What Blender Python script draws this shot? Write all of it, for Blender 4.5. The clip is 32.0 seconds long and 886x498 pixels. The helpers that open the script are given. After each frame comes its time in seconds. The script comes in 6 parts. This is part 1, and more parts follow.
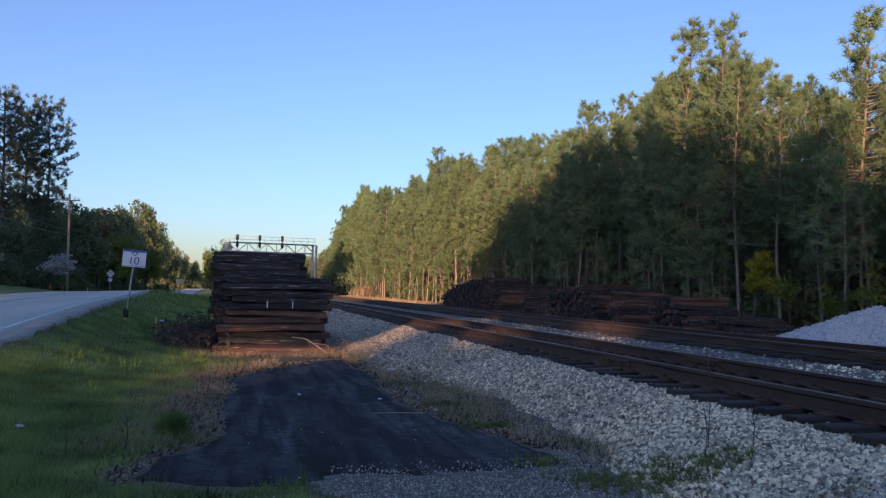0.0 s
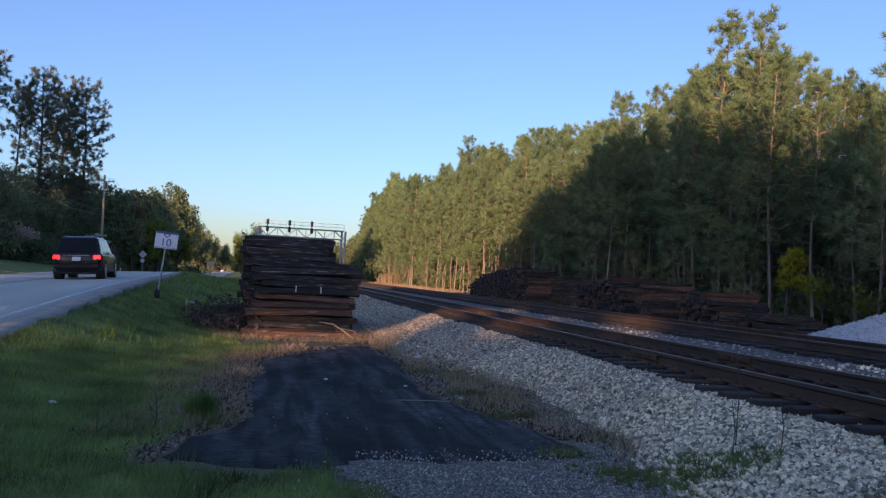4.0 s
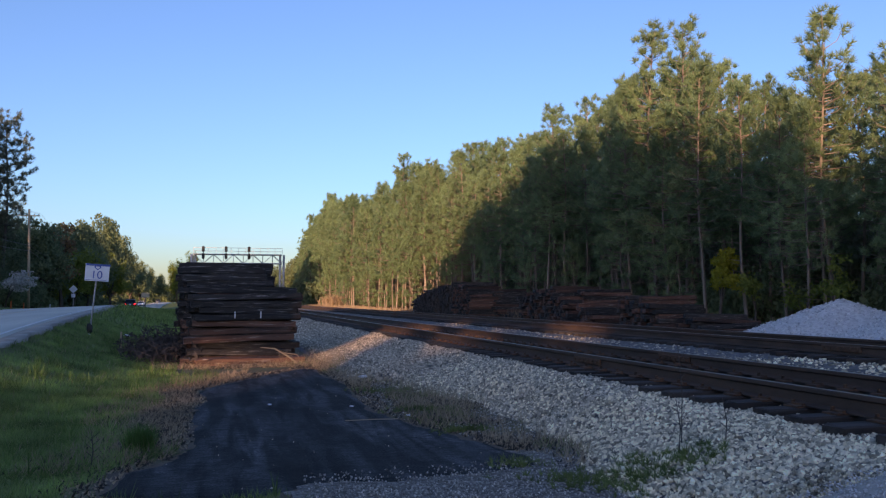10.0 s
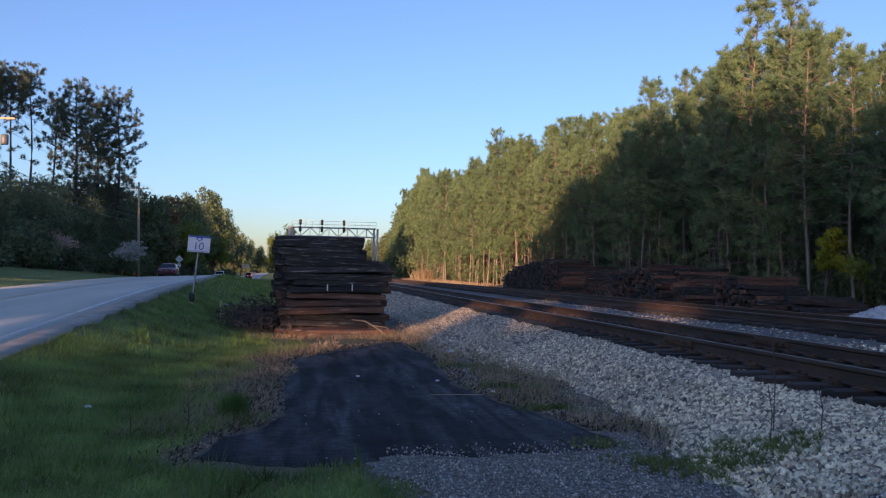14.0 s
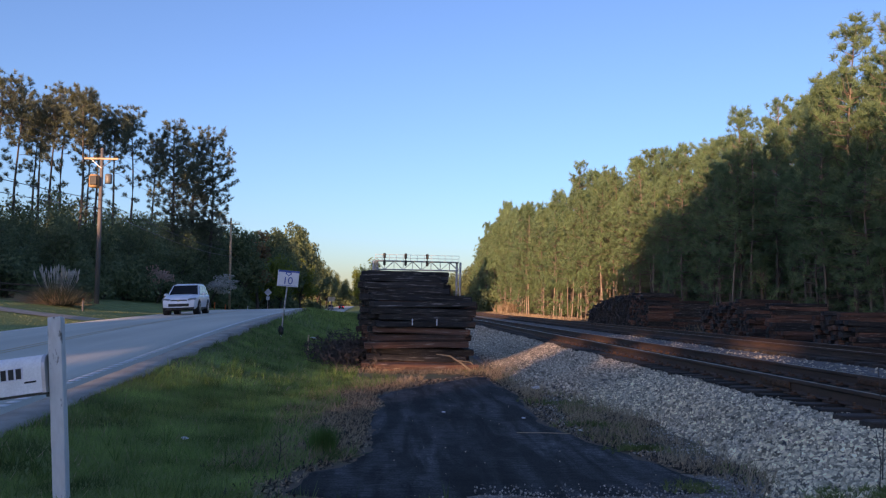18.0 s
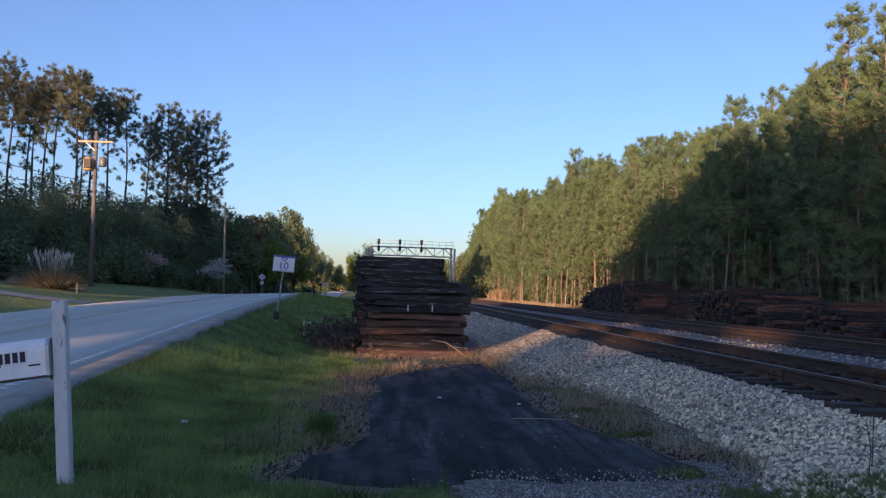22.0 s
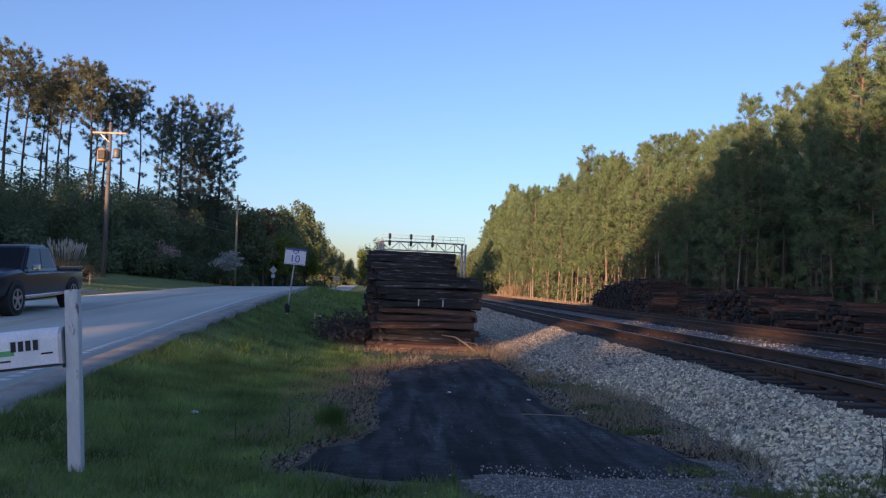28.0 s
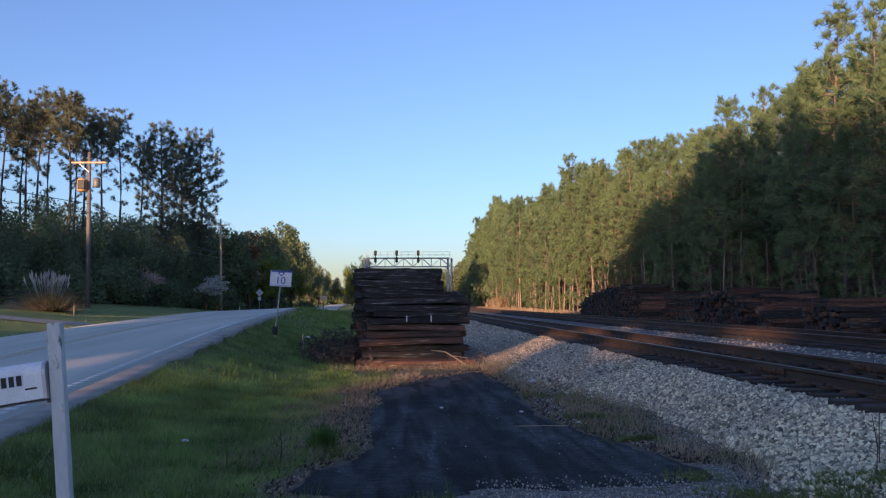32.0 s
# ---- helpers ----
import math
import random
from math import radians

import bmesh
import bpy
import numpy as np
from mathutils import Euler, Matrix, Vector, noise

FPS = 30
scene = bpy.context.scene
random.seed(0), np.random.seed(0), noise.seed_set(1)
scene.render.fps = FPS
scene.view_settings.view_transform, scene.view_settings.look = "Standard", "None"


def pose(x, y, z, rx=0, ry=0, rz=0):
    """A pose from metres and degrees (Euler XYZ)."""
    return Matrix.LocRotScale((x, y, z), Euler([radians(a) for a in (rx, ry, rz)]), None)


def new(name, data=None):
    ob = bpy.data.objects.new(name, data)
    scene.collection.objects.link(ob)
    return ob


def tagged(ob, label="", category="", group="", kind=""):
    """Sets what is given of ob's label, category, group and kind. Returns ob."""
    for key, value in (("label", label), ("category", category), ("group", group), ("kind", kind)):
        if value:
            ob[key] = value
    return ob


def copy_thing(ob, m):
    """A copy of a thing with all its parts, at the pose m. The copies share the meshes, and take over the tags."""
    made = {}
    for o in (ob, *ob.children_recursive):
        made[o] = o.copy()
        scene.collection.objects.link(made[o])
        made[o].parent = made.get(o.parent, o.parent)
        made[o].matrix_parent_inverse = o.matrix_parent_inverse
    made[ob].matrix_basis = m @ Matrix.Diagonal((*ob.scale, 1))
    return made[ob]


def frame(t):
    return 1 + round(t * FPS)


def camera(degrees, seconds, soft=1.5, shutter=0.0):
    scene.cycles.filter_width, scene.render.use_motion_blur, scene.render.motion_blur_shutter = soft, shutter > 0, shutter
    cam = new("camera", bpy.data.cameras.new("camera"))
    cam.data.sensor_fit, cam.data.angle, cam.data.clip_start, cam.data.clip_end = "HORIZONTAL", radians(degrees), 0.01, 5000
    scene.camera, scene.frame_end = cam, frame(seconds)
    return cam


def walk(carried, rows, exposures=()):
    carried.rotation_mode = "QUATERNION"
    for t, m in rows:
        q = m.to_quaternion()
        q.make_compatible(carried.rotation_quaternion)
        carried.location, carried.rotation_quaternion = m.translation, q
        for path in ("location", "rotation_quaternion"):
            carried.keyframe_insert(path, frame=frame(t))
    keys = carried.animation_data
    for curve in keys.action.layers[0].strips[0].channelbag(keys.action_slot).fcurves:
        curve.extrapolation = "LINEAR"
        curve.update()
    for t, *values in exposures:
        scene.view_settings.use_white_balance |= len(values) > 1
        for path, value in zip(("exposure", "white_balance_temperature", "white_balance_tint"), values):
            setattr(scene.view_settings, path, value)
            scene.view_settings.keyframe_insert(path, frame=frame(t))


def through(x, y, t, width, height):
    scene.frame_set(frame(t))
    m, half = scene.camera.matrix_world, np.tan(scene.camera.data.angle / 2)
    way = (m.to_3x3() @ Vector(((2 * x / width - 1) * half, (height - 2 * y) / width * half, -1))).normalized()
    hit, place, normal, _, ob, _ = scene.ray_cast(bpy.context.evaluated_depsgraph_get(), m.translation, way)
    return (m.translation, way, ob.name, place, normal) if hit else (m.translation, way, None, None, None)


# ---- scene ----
scene.cycles.max_bounces = 6
cam = camera(57.63, 32.0, soft=1.25)
PATH = [
    (0.0, -0.000, -0.000, 1.650, 13.20, 3.15, 1.50),
    (0.5, -0.017, -0.008, 1.647, 13.57, 2.91, 2.36),
    (1.0, -0.016, -0.002, 1.641, 13.42, 2.47, 2.67),
    (1.5, -0.016, 0.004, 1.636, 13.37, 2.30, 2.84),
    (2.0, -0.005, 0.010, 1.637, 13.27, 2.45, 2.62),
    (2.5, -0.004, -0.006, 1.629, 13.51, 2.01, 2.20),
    (3.0, -0.011, -0.005, 1.638, 13.64, 1.56, 2.48),
    (3.5, -0.020, -0.005, 1.643, 12.50, 1.90, 3.06),
    (4.0, -0.007, 0.013, 1.653, 11.22, 2.27, 2.98),
    (4.5, -0.006, 0.000, 1.644, 11.03, 2.71, 2.76),
    (6.5, -0.034, -0.011, 1.638, 10.49, 3.15, 2.07),
    (7.0, -0.055, 0.014, 1.655, 10.62, 4.23, 1.67),
    (7.5, -0.024, -0.009, 1.661, 8.70, 4.81, 1.08),
    (8.0, 0.011, -0.023, 1.656, 7.90, 4.57, 1.18),
    (8.5, 0.027, -0.019, 1.659, 7.96, 3.93, 1.09),
    (9.0, 0.024, -0.007, 1.650, 9.10, 3.52, 0.80),
    (9.5, 0.006, 0.014, 1.626, 12.34, 3.57, -0.18),
    (10.0, 0.011, 0.059, 1.620, 15.45, 3.61, -0.15),
    (10.5, 0.008, 0.054, 1.613, 16.15, 3.53, -0.09),
    (11.0, 0.094, 0.017, 1.616, 15.10, 2.85, -0.24),
    (11.5, 0.210, -0.002, 1.643, 12.38, 1.65, 0.68),
    (12.0, 0.187, -0.003, 1.632, 10.89, 0.48, 0.06),
    (12.5, 0.127, 0.050, 1.633, 8.45, 2.12, -0.16),
    (13.0, 0.104, 0.078, 1.626, 7.81, 1.90, 0.25),
    (13.5, 0.099, 0.074, 1.629, 8.92, 1.76, 0.77),
    (15.5, 0.051, 0.058, 1.671, 7.48, 2.06, 2.47),
    (16.0, 0.048, 0.059, 1.669, 5.66, 1.82, 2.33),
    (16.5, 0.039, 0.062, 1.669, 4.44, 2.29, 2.18),
    (17.0, 0.046, 0.057, 1.680, 4.05, 3.24, 1.78),
    (17.5, 0.049, 0.054, 1.677, 3.70, 3.72, 1.45),
    (18.0, 0.042, 0.041, 1.678, 2.98, 4.06, 1.14),
    (18.5, 0.041, 0.040, 1.683, 2.67, 4.23, 0.60),
    (19.0, 0.051, 0.023, 1.686, 3.65, 4.47, -0.92),
    (19.5, 0.105, 0.005, 1.691, 4.13, 4.45, -1.94),
    (20.0, 0.095, -0.015, 1.694, 2.47, 3.36, -1.43),
    (20.5, 0.031, -0.017, 1.688, 1.83, 2.99, -0.75),
    (21.0, -0.002, -0.012, 1.682, 2.30, 3.34, 0.09),
    (21.5, -0.010, -0.038, 1.685, 2.35, 2.84, 0.70),
    (22.0, -0.015, -0.035, 1.686, 3.43, 3.08, 1.61),
    (22.5, -0.010, -0.043, 1.688, 2.31, 3.59, -0.03),
    (23.0, 0.002, -0.002, 1.686, 0.43, 3.34, -1.21),
    (23.5, 0.000, 0.010, 1.687, 0.50, 2.99, -1.28),
    (24.0, -0.003, 0.007, 1.684, 0.26, 2.92, -1.20),
    (24.5, -0.020, 0.020, 1.685, -0.02, 2.66, -0.91),
    (26.5, -0.035, 0.012, 1.676, 0.33, 2.17, -0.00),
    (27.0, -0.022, 0.020, 1.676, 0.78, 2.25, -0.27),
    (27.5, -0.020, 0.003, 1.673, 1.35, 2.36, 1.27),
    (28.0, -0.023, -0.017, 1.674, 2.66, 2.73, 2.40),
    (28.5, -0.000, 0.007, 1.673, 4.25, 3.66, 0.36),
    (29.0, 0.008, 0.023, 1.687, 4.50, 4.11, -1.17),
    (29.5, 0.011, 0.004, 1.680, 4.23, 3.44, -1.49),
    (30.0, 0.018, 0.008, 1.680, 4.18, 2.78, -1.30),
    (30.5, 0.016, 0.001, 1.679, 4.59, 2.70, -1.26),
    (31.0, 0.001, 0.013, 1.673, 4.18, 2.69, -1.37),
    (31.5, -0.013, 0.011, 1.684, 3.32, 3.45, -0.77),
    (32.0, -0.015, 0.010, 1.682, 3.66, 3.77, -0.28),
]
# seconds, place in metres, heading to the right of the track, pitch, roll
walk(cam, [(t, Matrix.Translation((x, y, z)) @ pose(0, 0, 0, 90 + p, 0, -h) @ pose(0, 0, 0, 0, 0, r)) for t, x, y, z, h, p, r in PATH],
     exposures=[(0.0, 1.42, 8000, 39), (10.5, 1.42, 8000, 39), (12.0, 1.58, 8120, 38), (13.5, 1.42, 8000, 39), (32.0, 1.42, 8000, 39)])

# ---- light ----
SUN_EL, SUN_AZ = 6.0, 63.0  # elevation; the light travels along +x turned by SUN_AZ towards +y
world = bpy.data.worlds.new("world")
scene.world = world
world.use_nodes = True
wn = world.node_tree.nodes
sky = wn.new("ShaderNodeTexSky")
sky.sky_type, sky.sun_disc = "NISHITA", False
sun_dir = Vector((-math.cos(radians(SUN_EL)) * math.cos(radians(SUN_AZ)), -math.cos(radians(SUN_EL)) * math.sin(radians(SUN_AZ)), math.sin(radians(SUN_EL))))
sky.sun_elevation = radians(SUN_EL)
sky.sun_rotation = math.atan2(sun_dir.x, sun_dir.y)
sky.air_density, sky.dust_density, sky.ozone_density = 1.0, 0.8, 4.6
wn["Background"].inputs["Strength"].default_value = 0.15
world.node_tree.links.new(sky.outputs[0], wn["Background"].inputs["Color"])
sun = new("sun", bpy.data.lights.new("sun", "SUN"))
sun.data.energy, sun.data.angle, sun.data.color = 2.8, radians(0.5), (1.0, 0.76, 0.48)
sun.matrix_world = Matrix.Translation((-60, -20, 40)) @ sun_dir.to_track_quat("Z", "Y").to_matrix().to_4x4()

# ---- tools ----
rnd = random.Random(7)
nrs = np.random.RandomState(11)


def lerp_table(v, table):
    return float(np.interp(v, [a for a, b in table], [b for a, b in table]))


def node_mat(name):
    m = bpy.data.materials.new(name)
    m.use_nodes = True
    n, l = m.node_tree.nodes, m.node_tree.links
    return m, n, l, n["Principled BSDF"]


def mat(name, a, b, scale=6.0, rough=0.8, metal=0.0, bump=0.3, fine=60.0, vary=0.25, stretch=(1, 1, 1), spots=None, spot_scale=3.0, spot_at=0.6, random_from="object", emit=0.0, coat=0.0, spec=0.5, world_space=False):
    """A weathered surface: two colours mixed by two scales of noise, grain relief, and spots of a third colour."""
    m, n, l, p = node_mat(name)
    co = n.new("ShaderNodeTexCoord")
    mp = n.new("ShaderNodeMapping")
    mp.inputs["Scale"].default_value = stretch
    if world_space:
        geo = n.new("ShaderNodeNewGeometry")
        l.new(geo.outputs["Position"], mp.inputs["Vector"])
    else:
        l.new(co.outputs["Object"], mp.inputs["Vector"])
    if random_from == "object":
        oi = n.new("ShaderNodeObjectInfo")
        rand = oi.outputs["Random"]
    else:
        geo2 = n.new("ShaderNodeNewGeometry")
        rand = geo2.outputs["Random Per Island"]
    n1 = n.new("ShaderNodeTexNoise")
    n1.noise_dimensions = "4D"
    n1.inputs["Scale"].default_value, n1.inputs["Detail"].default_value = scale, 6
    l.new(mp.outputs[0], n1.inputs["Vector"])
    mw = n.new("ShaderNodeMath")
    mw.operation = "MULTIPLY"
    mw.inputs[1].default_value = 37.0
    l.new(rand, mw.inputs[0])
    l.new(mw.outputs[0], n1.inputs["W"])
    n2 = n.new("ShaderNodeTexNoise")
    n2.inputs["Scale"].default_value, n2.inputs["Detail"].default_value = fine, 4
    l.new(mp.outputs[0], n2.inputs["Vector"])
    ramp = n.new("ShaderNodeMapRange")
    ramp.inputs["From Min"].default_value, ramp.inputs["From Max"].default_value = 0.32, 0.68
    l.new(n1.outputs["Fac"], ramp.inputs["Value"])
    mix = n.new("ShaderNodeMix")
    mix.data_type = "RGBA"
    mix.inputs["A"].default_value, mix.inputs["B"].default_value = (*a, 1), (*b, 1)
    l.new(ramp.outputs[0], mix.inputs["Factor"])
    col = mix.outputs["Result"]
    if spots:
        n3 = n.new("ShaderNodeTexNoise")
        n3.inputs["Scale"].default_value, n3.inputs["Detail"].default_value, n3.inputs["Roughness"].default_value = spot_scale, 8, 0.65
        l.new(mp.outputs[0], n3.inputs["Vector"])
        mr = n.new("ShaderNodeMapRange")
        mr.inputs["From Min"].default_value, mr.inputs["From Max"].default_value = spot_at, spot_at + 0.07
        l.new(n3.outputs["Fac"], mr.inputs["Value"])
        mx = n.new("ShaderNodeMix")
        mx.data_type = "RGBA"
        mx.inputs["B"].default_value = (*spots, 1)
        l.new(mr.outputs[0], mx.inputs["Factor"])
        l.new(col, mx.inputs["A"])
        col = mx.outputs["Result"]
    hsv = n.new("ShaderNodeHueSaturation")
    val = n.new("ShaderNodeMapRange")
    val.inputs["To Min"].default_value, val.inputs["To Max"].default_value = 1 - vary, 1 + vary
    l.new(rand, val.inputs["Value"])
    gr = n.new("ShaderNodeMapRange")
    gr.inputs["To Min"].default_value, gr.inputs["To Max"].default_value = 0.8, 1.2
    l.new(n2.outputs["Fac"], gr.inputs["Value"])
    mul = n.new("ShaderNodeMath")
    mul.operation = "MULTIPLY"
    l.new(val.outputs[0], mul.inputs[0])
    l.new(gr.outputs[0], mul.inputs[1])
    l.new(mul.outputs[0], hsv.inputs["Value"])
    l.new(col, hsv.inputs["Color"])
    l.new(hsv.outputs[0], p.inputs["Base Color"])
    p.inputs["Roughness"].default_value, p.inputs["Metallic"].default_value = rough, metal
    p.inputs["Specular IOR Level"].default_value = spec
    p.inputs["Coat Weight"].default_value = coat
    if bump:
        bp = n.new("ShaderNodeBump")
        bp.inputs["Strength"].default_value, bp.inputs["Distance"].default_value = bump, 0.01
        l.new(n2.outputs["Fac"], bp.inputs["Height"])
        l.new(bp.outputs[0], p.inputs["Normal"])
    if emit:
        l.new(hsv.outputs[0], p.inputs["Emission Color"])
        p.inputs["Emission Strength"].default_value = emit
    return m


def leaf_mat(name, a, b, through=0.35, rough=0.55, vary=0.3, patches=0.35):
    """Foliage: a lit side and light that comes through the leaf, varied leaf by leaf."""
    m, n, l, p = node_mat(name)
    geo, oi = n.new("ShaderNodeNewGeometry"), n.new("ShaderNodeObjectInfo")
    mix = n.new("ShaderNodeMix")
    mix.data_type = "RGBA"
    mix.inputs["A"].default_value, mix.inputs["B"].default_value = (*a, 1), (*b, 1)
    add = n.new("ShaderNodeMath")
    add.operation = "MULTIPLY_ADD"
    add.inputs[1].default_value = 0.6
    oim = n.new("ShaderNodeMath")
    oim.operation = "MULTIPLY"
    oim.inputs[1].default_value = 0.4
    l.new(oi.outputs["Random"], oim.inputs[0])
    l.new(geo.outputs["Random Per Island"], add.inputs[0])
    l.new(oim.outputs[0], add.inputs[2])
    l.new(add.outputs[0], mix.inputs["Factor"])
    hsv = n.new("ShaderNodeHueSaturation")
    mr = n.new("ShaderNodeMapRange")
    mr.inputs["From Min"].default_value, mr.inputs["From Max"].default_value = 0.3, 0.7
    mr.inputs["To Min"].default_value, mr.inputs["To Max"].default_value = 1 - vary, 1 + vary
    ns = n.new("ShaderNodeTexNoise")
    ns.inputs["Scale"].default_value, ns.inputs["Detail"].default_value = patches, 4
    l.new(geo.outputs["Position"], ns.inputs["Vector"])
    l.new(ns.outputs["Fac"], mr.inputs["Value"])
    l.new(mr.outputs[0], hsv.inputs["Value"])
    l.new(mix.outputs["Result"], hsv.inputs["Color"])
    p.inputs["Roughness"].default_value = rough
    p.inputs["Specular IOR Level"].default_value = 0.2
    l.new(hsv.outputs[0], p.inputs["Base Color"])
    tr = n.new("ShaderNodeBsdfTranslucent")
    l.new(hsv.outputs[0], tr.inputs["Color"])
    ms = n.new("ShaderNodeMixShader")
    ms.inputs[0].default_value = through
    l.new(p.outputs[0], ms.inputs[1])
    l.new(tr.outputs[0], ms.inputs[2])
    l.new(ms.outputs[0], n["Material Output"].inputs["Surface"])
    return m


def raw_mesh(name, verts, faces, material, smooth=False):
    """A mesh from arrays; faces: an array of triangles or quads, or a list."""
    me = bpy.data.meshes.new(name)
    if isinstance(faces, np.ndarray):
        k = faces.shape[1]
        me.vertices.add(len(verts))
        me.vertices.foreach_set("co", np.asarray(verts, np.float32).ravel())
        me.loops.add(faces.size)
        me.loops.foreach_set("vertex_index", faces.astype(np.int32).ravel())
        me.polygons.add(len(faces))
        me.polygons.foreach_set("loop_start", np.arange(0, faces.size, k, dtype=np.int32))
        me.polygons.foreach_set("loop_total", np.full(len(faces), k, np.int32))
        me.update(calc_edges=True)
        me.validate()
    else:
        me.from_pydata([tuple(v) for v in verts], [], faces)
    me.materials.append(material)
    if smooth:
        me.polygons.foreach_set("use_smooth", np.ones(len(me.polygons), bool))
    return me


def link(name, me, parent=None, m=None, label=""):
    ob = new(name, me)
    if parent:
        ob.parent = parent
    if m is not None:
        ob.matrix_basis = m
    if label:
        ob["label"] = label
    return ob


def part(name, bm, material, parent, label="", smooth=False, m=None):
    """Links a bmesh as one mesh object under a thing or a part."""
    me = bpy.data.meshes.new(name)
    bm.to_mesh(me)
    bm.free()
    me.materials.append(material)
    if smooth:
        me.polygons.foreach_set("use_smooth", np.ones(len(me.polygons), bool))
    return link(name, me, parent, m, label)


def thing(name, label, category, m=None, group="", kind=""):
    ob = new(name)
    if m is not None:
        ob.matrix_basis = m
    return tagged(ob, label, category, group, kind)


def box(bm, sx, sy, sz, m=None, bevel=0.0):
    """A box of full sizes round the origin of m, with chamfered edges."""
    m = m or Matrix()
    made = bmesh.ops.create_cube(bm, size=1.0, matrix=m @ Matrix.Diagonal((sx, sy, sz, 1)))
    if bevel:
        edges = list({e for v in made["verts"] for e in v.link_edges})
        bmesh.ops.bevel(bm, geom=edges, offset=bevel, segments=1, affect="EDGES")
    return bm


def boxes(*rows, bevel=0.0):
    """A bmesh of boxes; rows: sx, sy, sz and a pose."""
    bm = bmesh.new()
    for sx, sy, sz, m in rows:
        box(bm, sx, sy, sz, m, bevel)
    return bm


def tube(bm, points, radii, sides=8, cap=True):
    """A round bar through the points."""
    rings = []
    pts = [Vector(p) for p in points]
    for i, p in enumerate(pts):
        d = (pts[min(i + 1, len(pts) - 1)] - pts[max(i - 1, 0)]).normalized()
        q = d.to_track_quat("Z", "Y")
        r = radii[i] if hasattr(radii, "__len__") else radii
        rings.append([bm.verts.new(p + q @ Vector((r * math.cos(a), r * math.sin(a), 0))) for a in [2 * math.pi * k / sides for k in range(sides)]])
    for r1, r2 in zip(rings, rings[1:]):
        for k in range(sides):
            bm.faces.new((r1[k], r1[(k + 1) % sides], r2[(k + 1) % sides], r2[k]))
    if cap:
        bm.faces.new(rings[0][::-1])
        bm.faces.new(rings[-1])
    return bm


def loft(bm, sections, cap=True):
    """Joins closed outlines of equal length."""
    rings = [[bm.verts.new(p) for p in s] for s in sections]
    n = len(rings[0])
    for r1, r2 in zip(rings, rings[1:]):
        for k in range(n):
            bm.faces.new((r1[k], r1[(k + 1) % n], r2[(k + 1) % n], r2[k]))
    if cap:
        bm.faces.new(rings[0][::-1])
        bm.faces.new(rings[-1])
    bmesh.ops.recalc_face_normals(bm, faces=bm.faces)
    return bm


# ---- the lie of the land ----
# the road's white edge line nearest the track: x by y, and its height; the far side lies lower (banked)
LINE_X = [(-60, -5.2), (0, -4.75), (9, -4.85), (22, -5.1), (29, -5.35), (45, -6.3), (60, -7.5), (80, -9.4), (110, -11.0), (150, -12.2), (300, -19.5), (600, -30), (2500, -110)]
LINE_Z = [(-60, -1.0), (-10, -0.45), (0, -0.1), (9, 0.26), (15, 0.52), (22, 0.84), (29, 1.05), (40, 1.18), (55, 1.28), (70, 1.27), (85, 1.1), (105, 0.75), (150, 0.1), (220, -0.6), (300, -0.1), (420, 0.8), (600, 0.5), (2500, 0.0)]
BANK = [(-60, 0.02), (0, 0.03), (15, 0.045), (30, 0.055), (60, 0.045), (85, 0.03), (150, 0.02), (2500, 0.02)]
ROAD_W = 7.3


def sm(v, table):
    """A softened table look-up."""
    return 0.25 * lerp_table(v - 4, table) + 0.5 * lerp_table(v, table) + 0.25 * lerp_table(v + 4, table)


def line_x(y):
    return sm(y, LINE_X)


def road_z(x, y):
    d = line_x(y) - x
    return sm(y, LINE_Z) - d * lerp_table(y, BANK)


def smooth01(v):
    v = min(1.0, max(0.0, v))
    return v * v * (3 - 2 * v)


def ground_z(x, y):
    """The bare ground's height."""
    lx = line_x(y)
    right, left = lx + 0.55, lx - ROAD_W - 0.45
    bump = 0.05 * noise.noise((x * 0.35, y * 0.35, 3.0)) + 0.015 * noise.noise((x * 1.7, y * 1.7, 9.0))
    if x > right:
        e = road_z(right, y) - 0.03
        base = 0.02 + 0.003 * max(0, y - 25)
        flat = -0.9  # where the verge has come down to the level of the track's foot
        if x < flat:
            k = (x - right) / (flat - right)
            z = e + (base - e) * smooth01(k ** 0.62) + bump * min(1, 4 * k)
        else:
            z = base + bump * 0.5
        if x > 13.5:
            z += 0.13 * smooth01((x - 13.5) / 3)
        if x > 30:
            z += 0.015 * (x - 30) * (1 if x < 300 else 0) + (4.05 if x >= 300 else 0)
        return z
    if x < left:
        e = road_z(left, y) - 0.04
        d = left - x
        rise = 0.75 * smooth01(d / 9.0) * smooth01((y + 10) / 50) * (1 if y < 90 else max(0.3, 1 - (y - 90) / 80))
        return e + rise + bump * min(1, d)
    return road_z(x, y) - 0.12


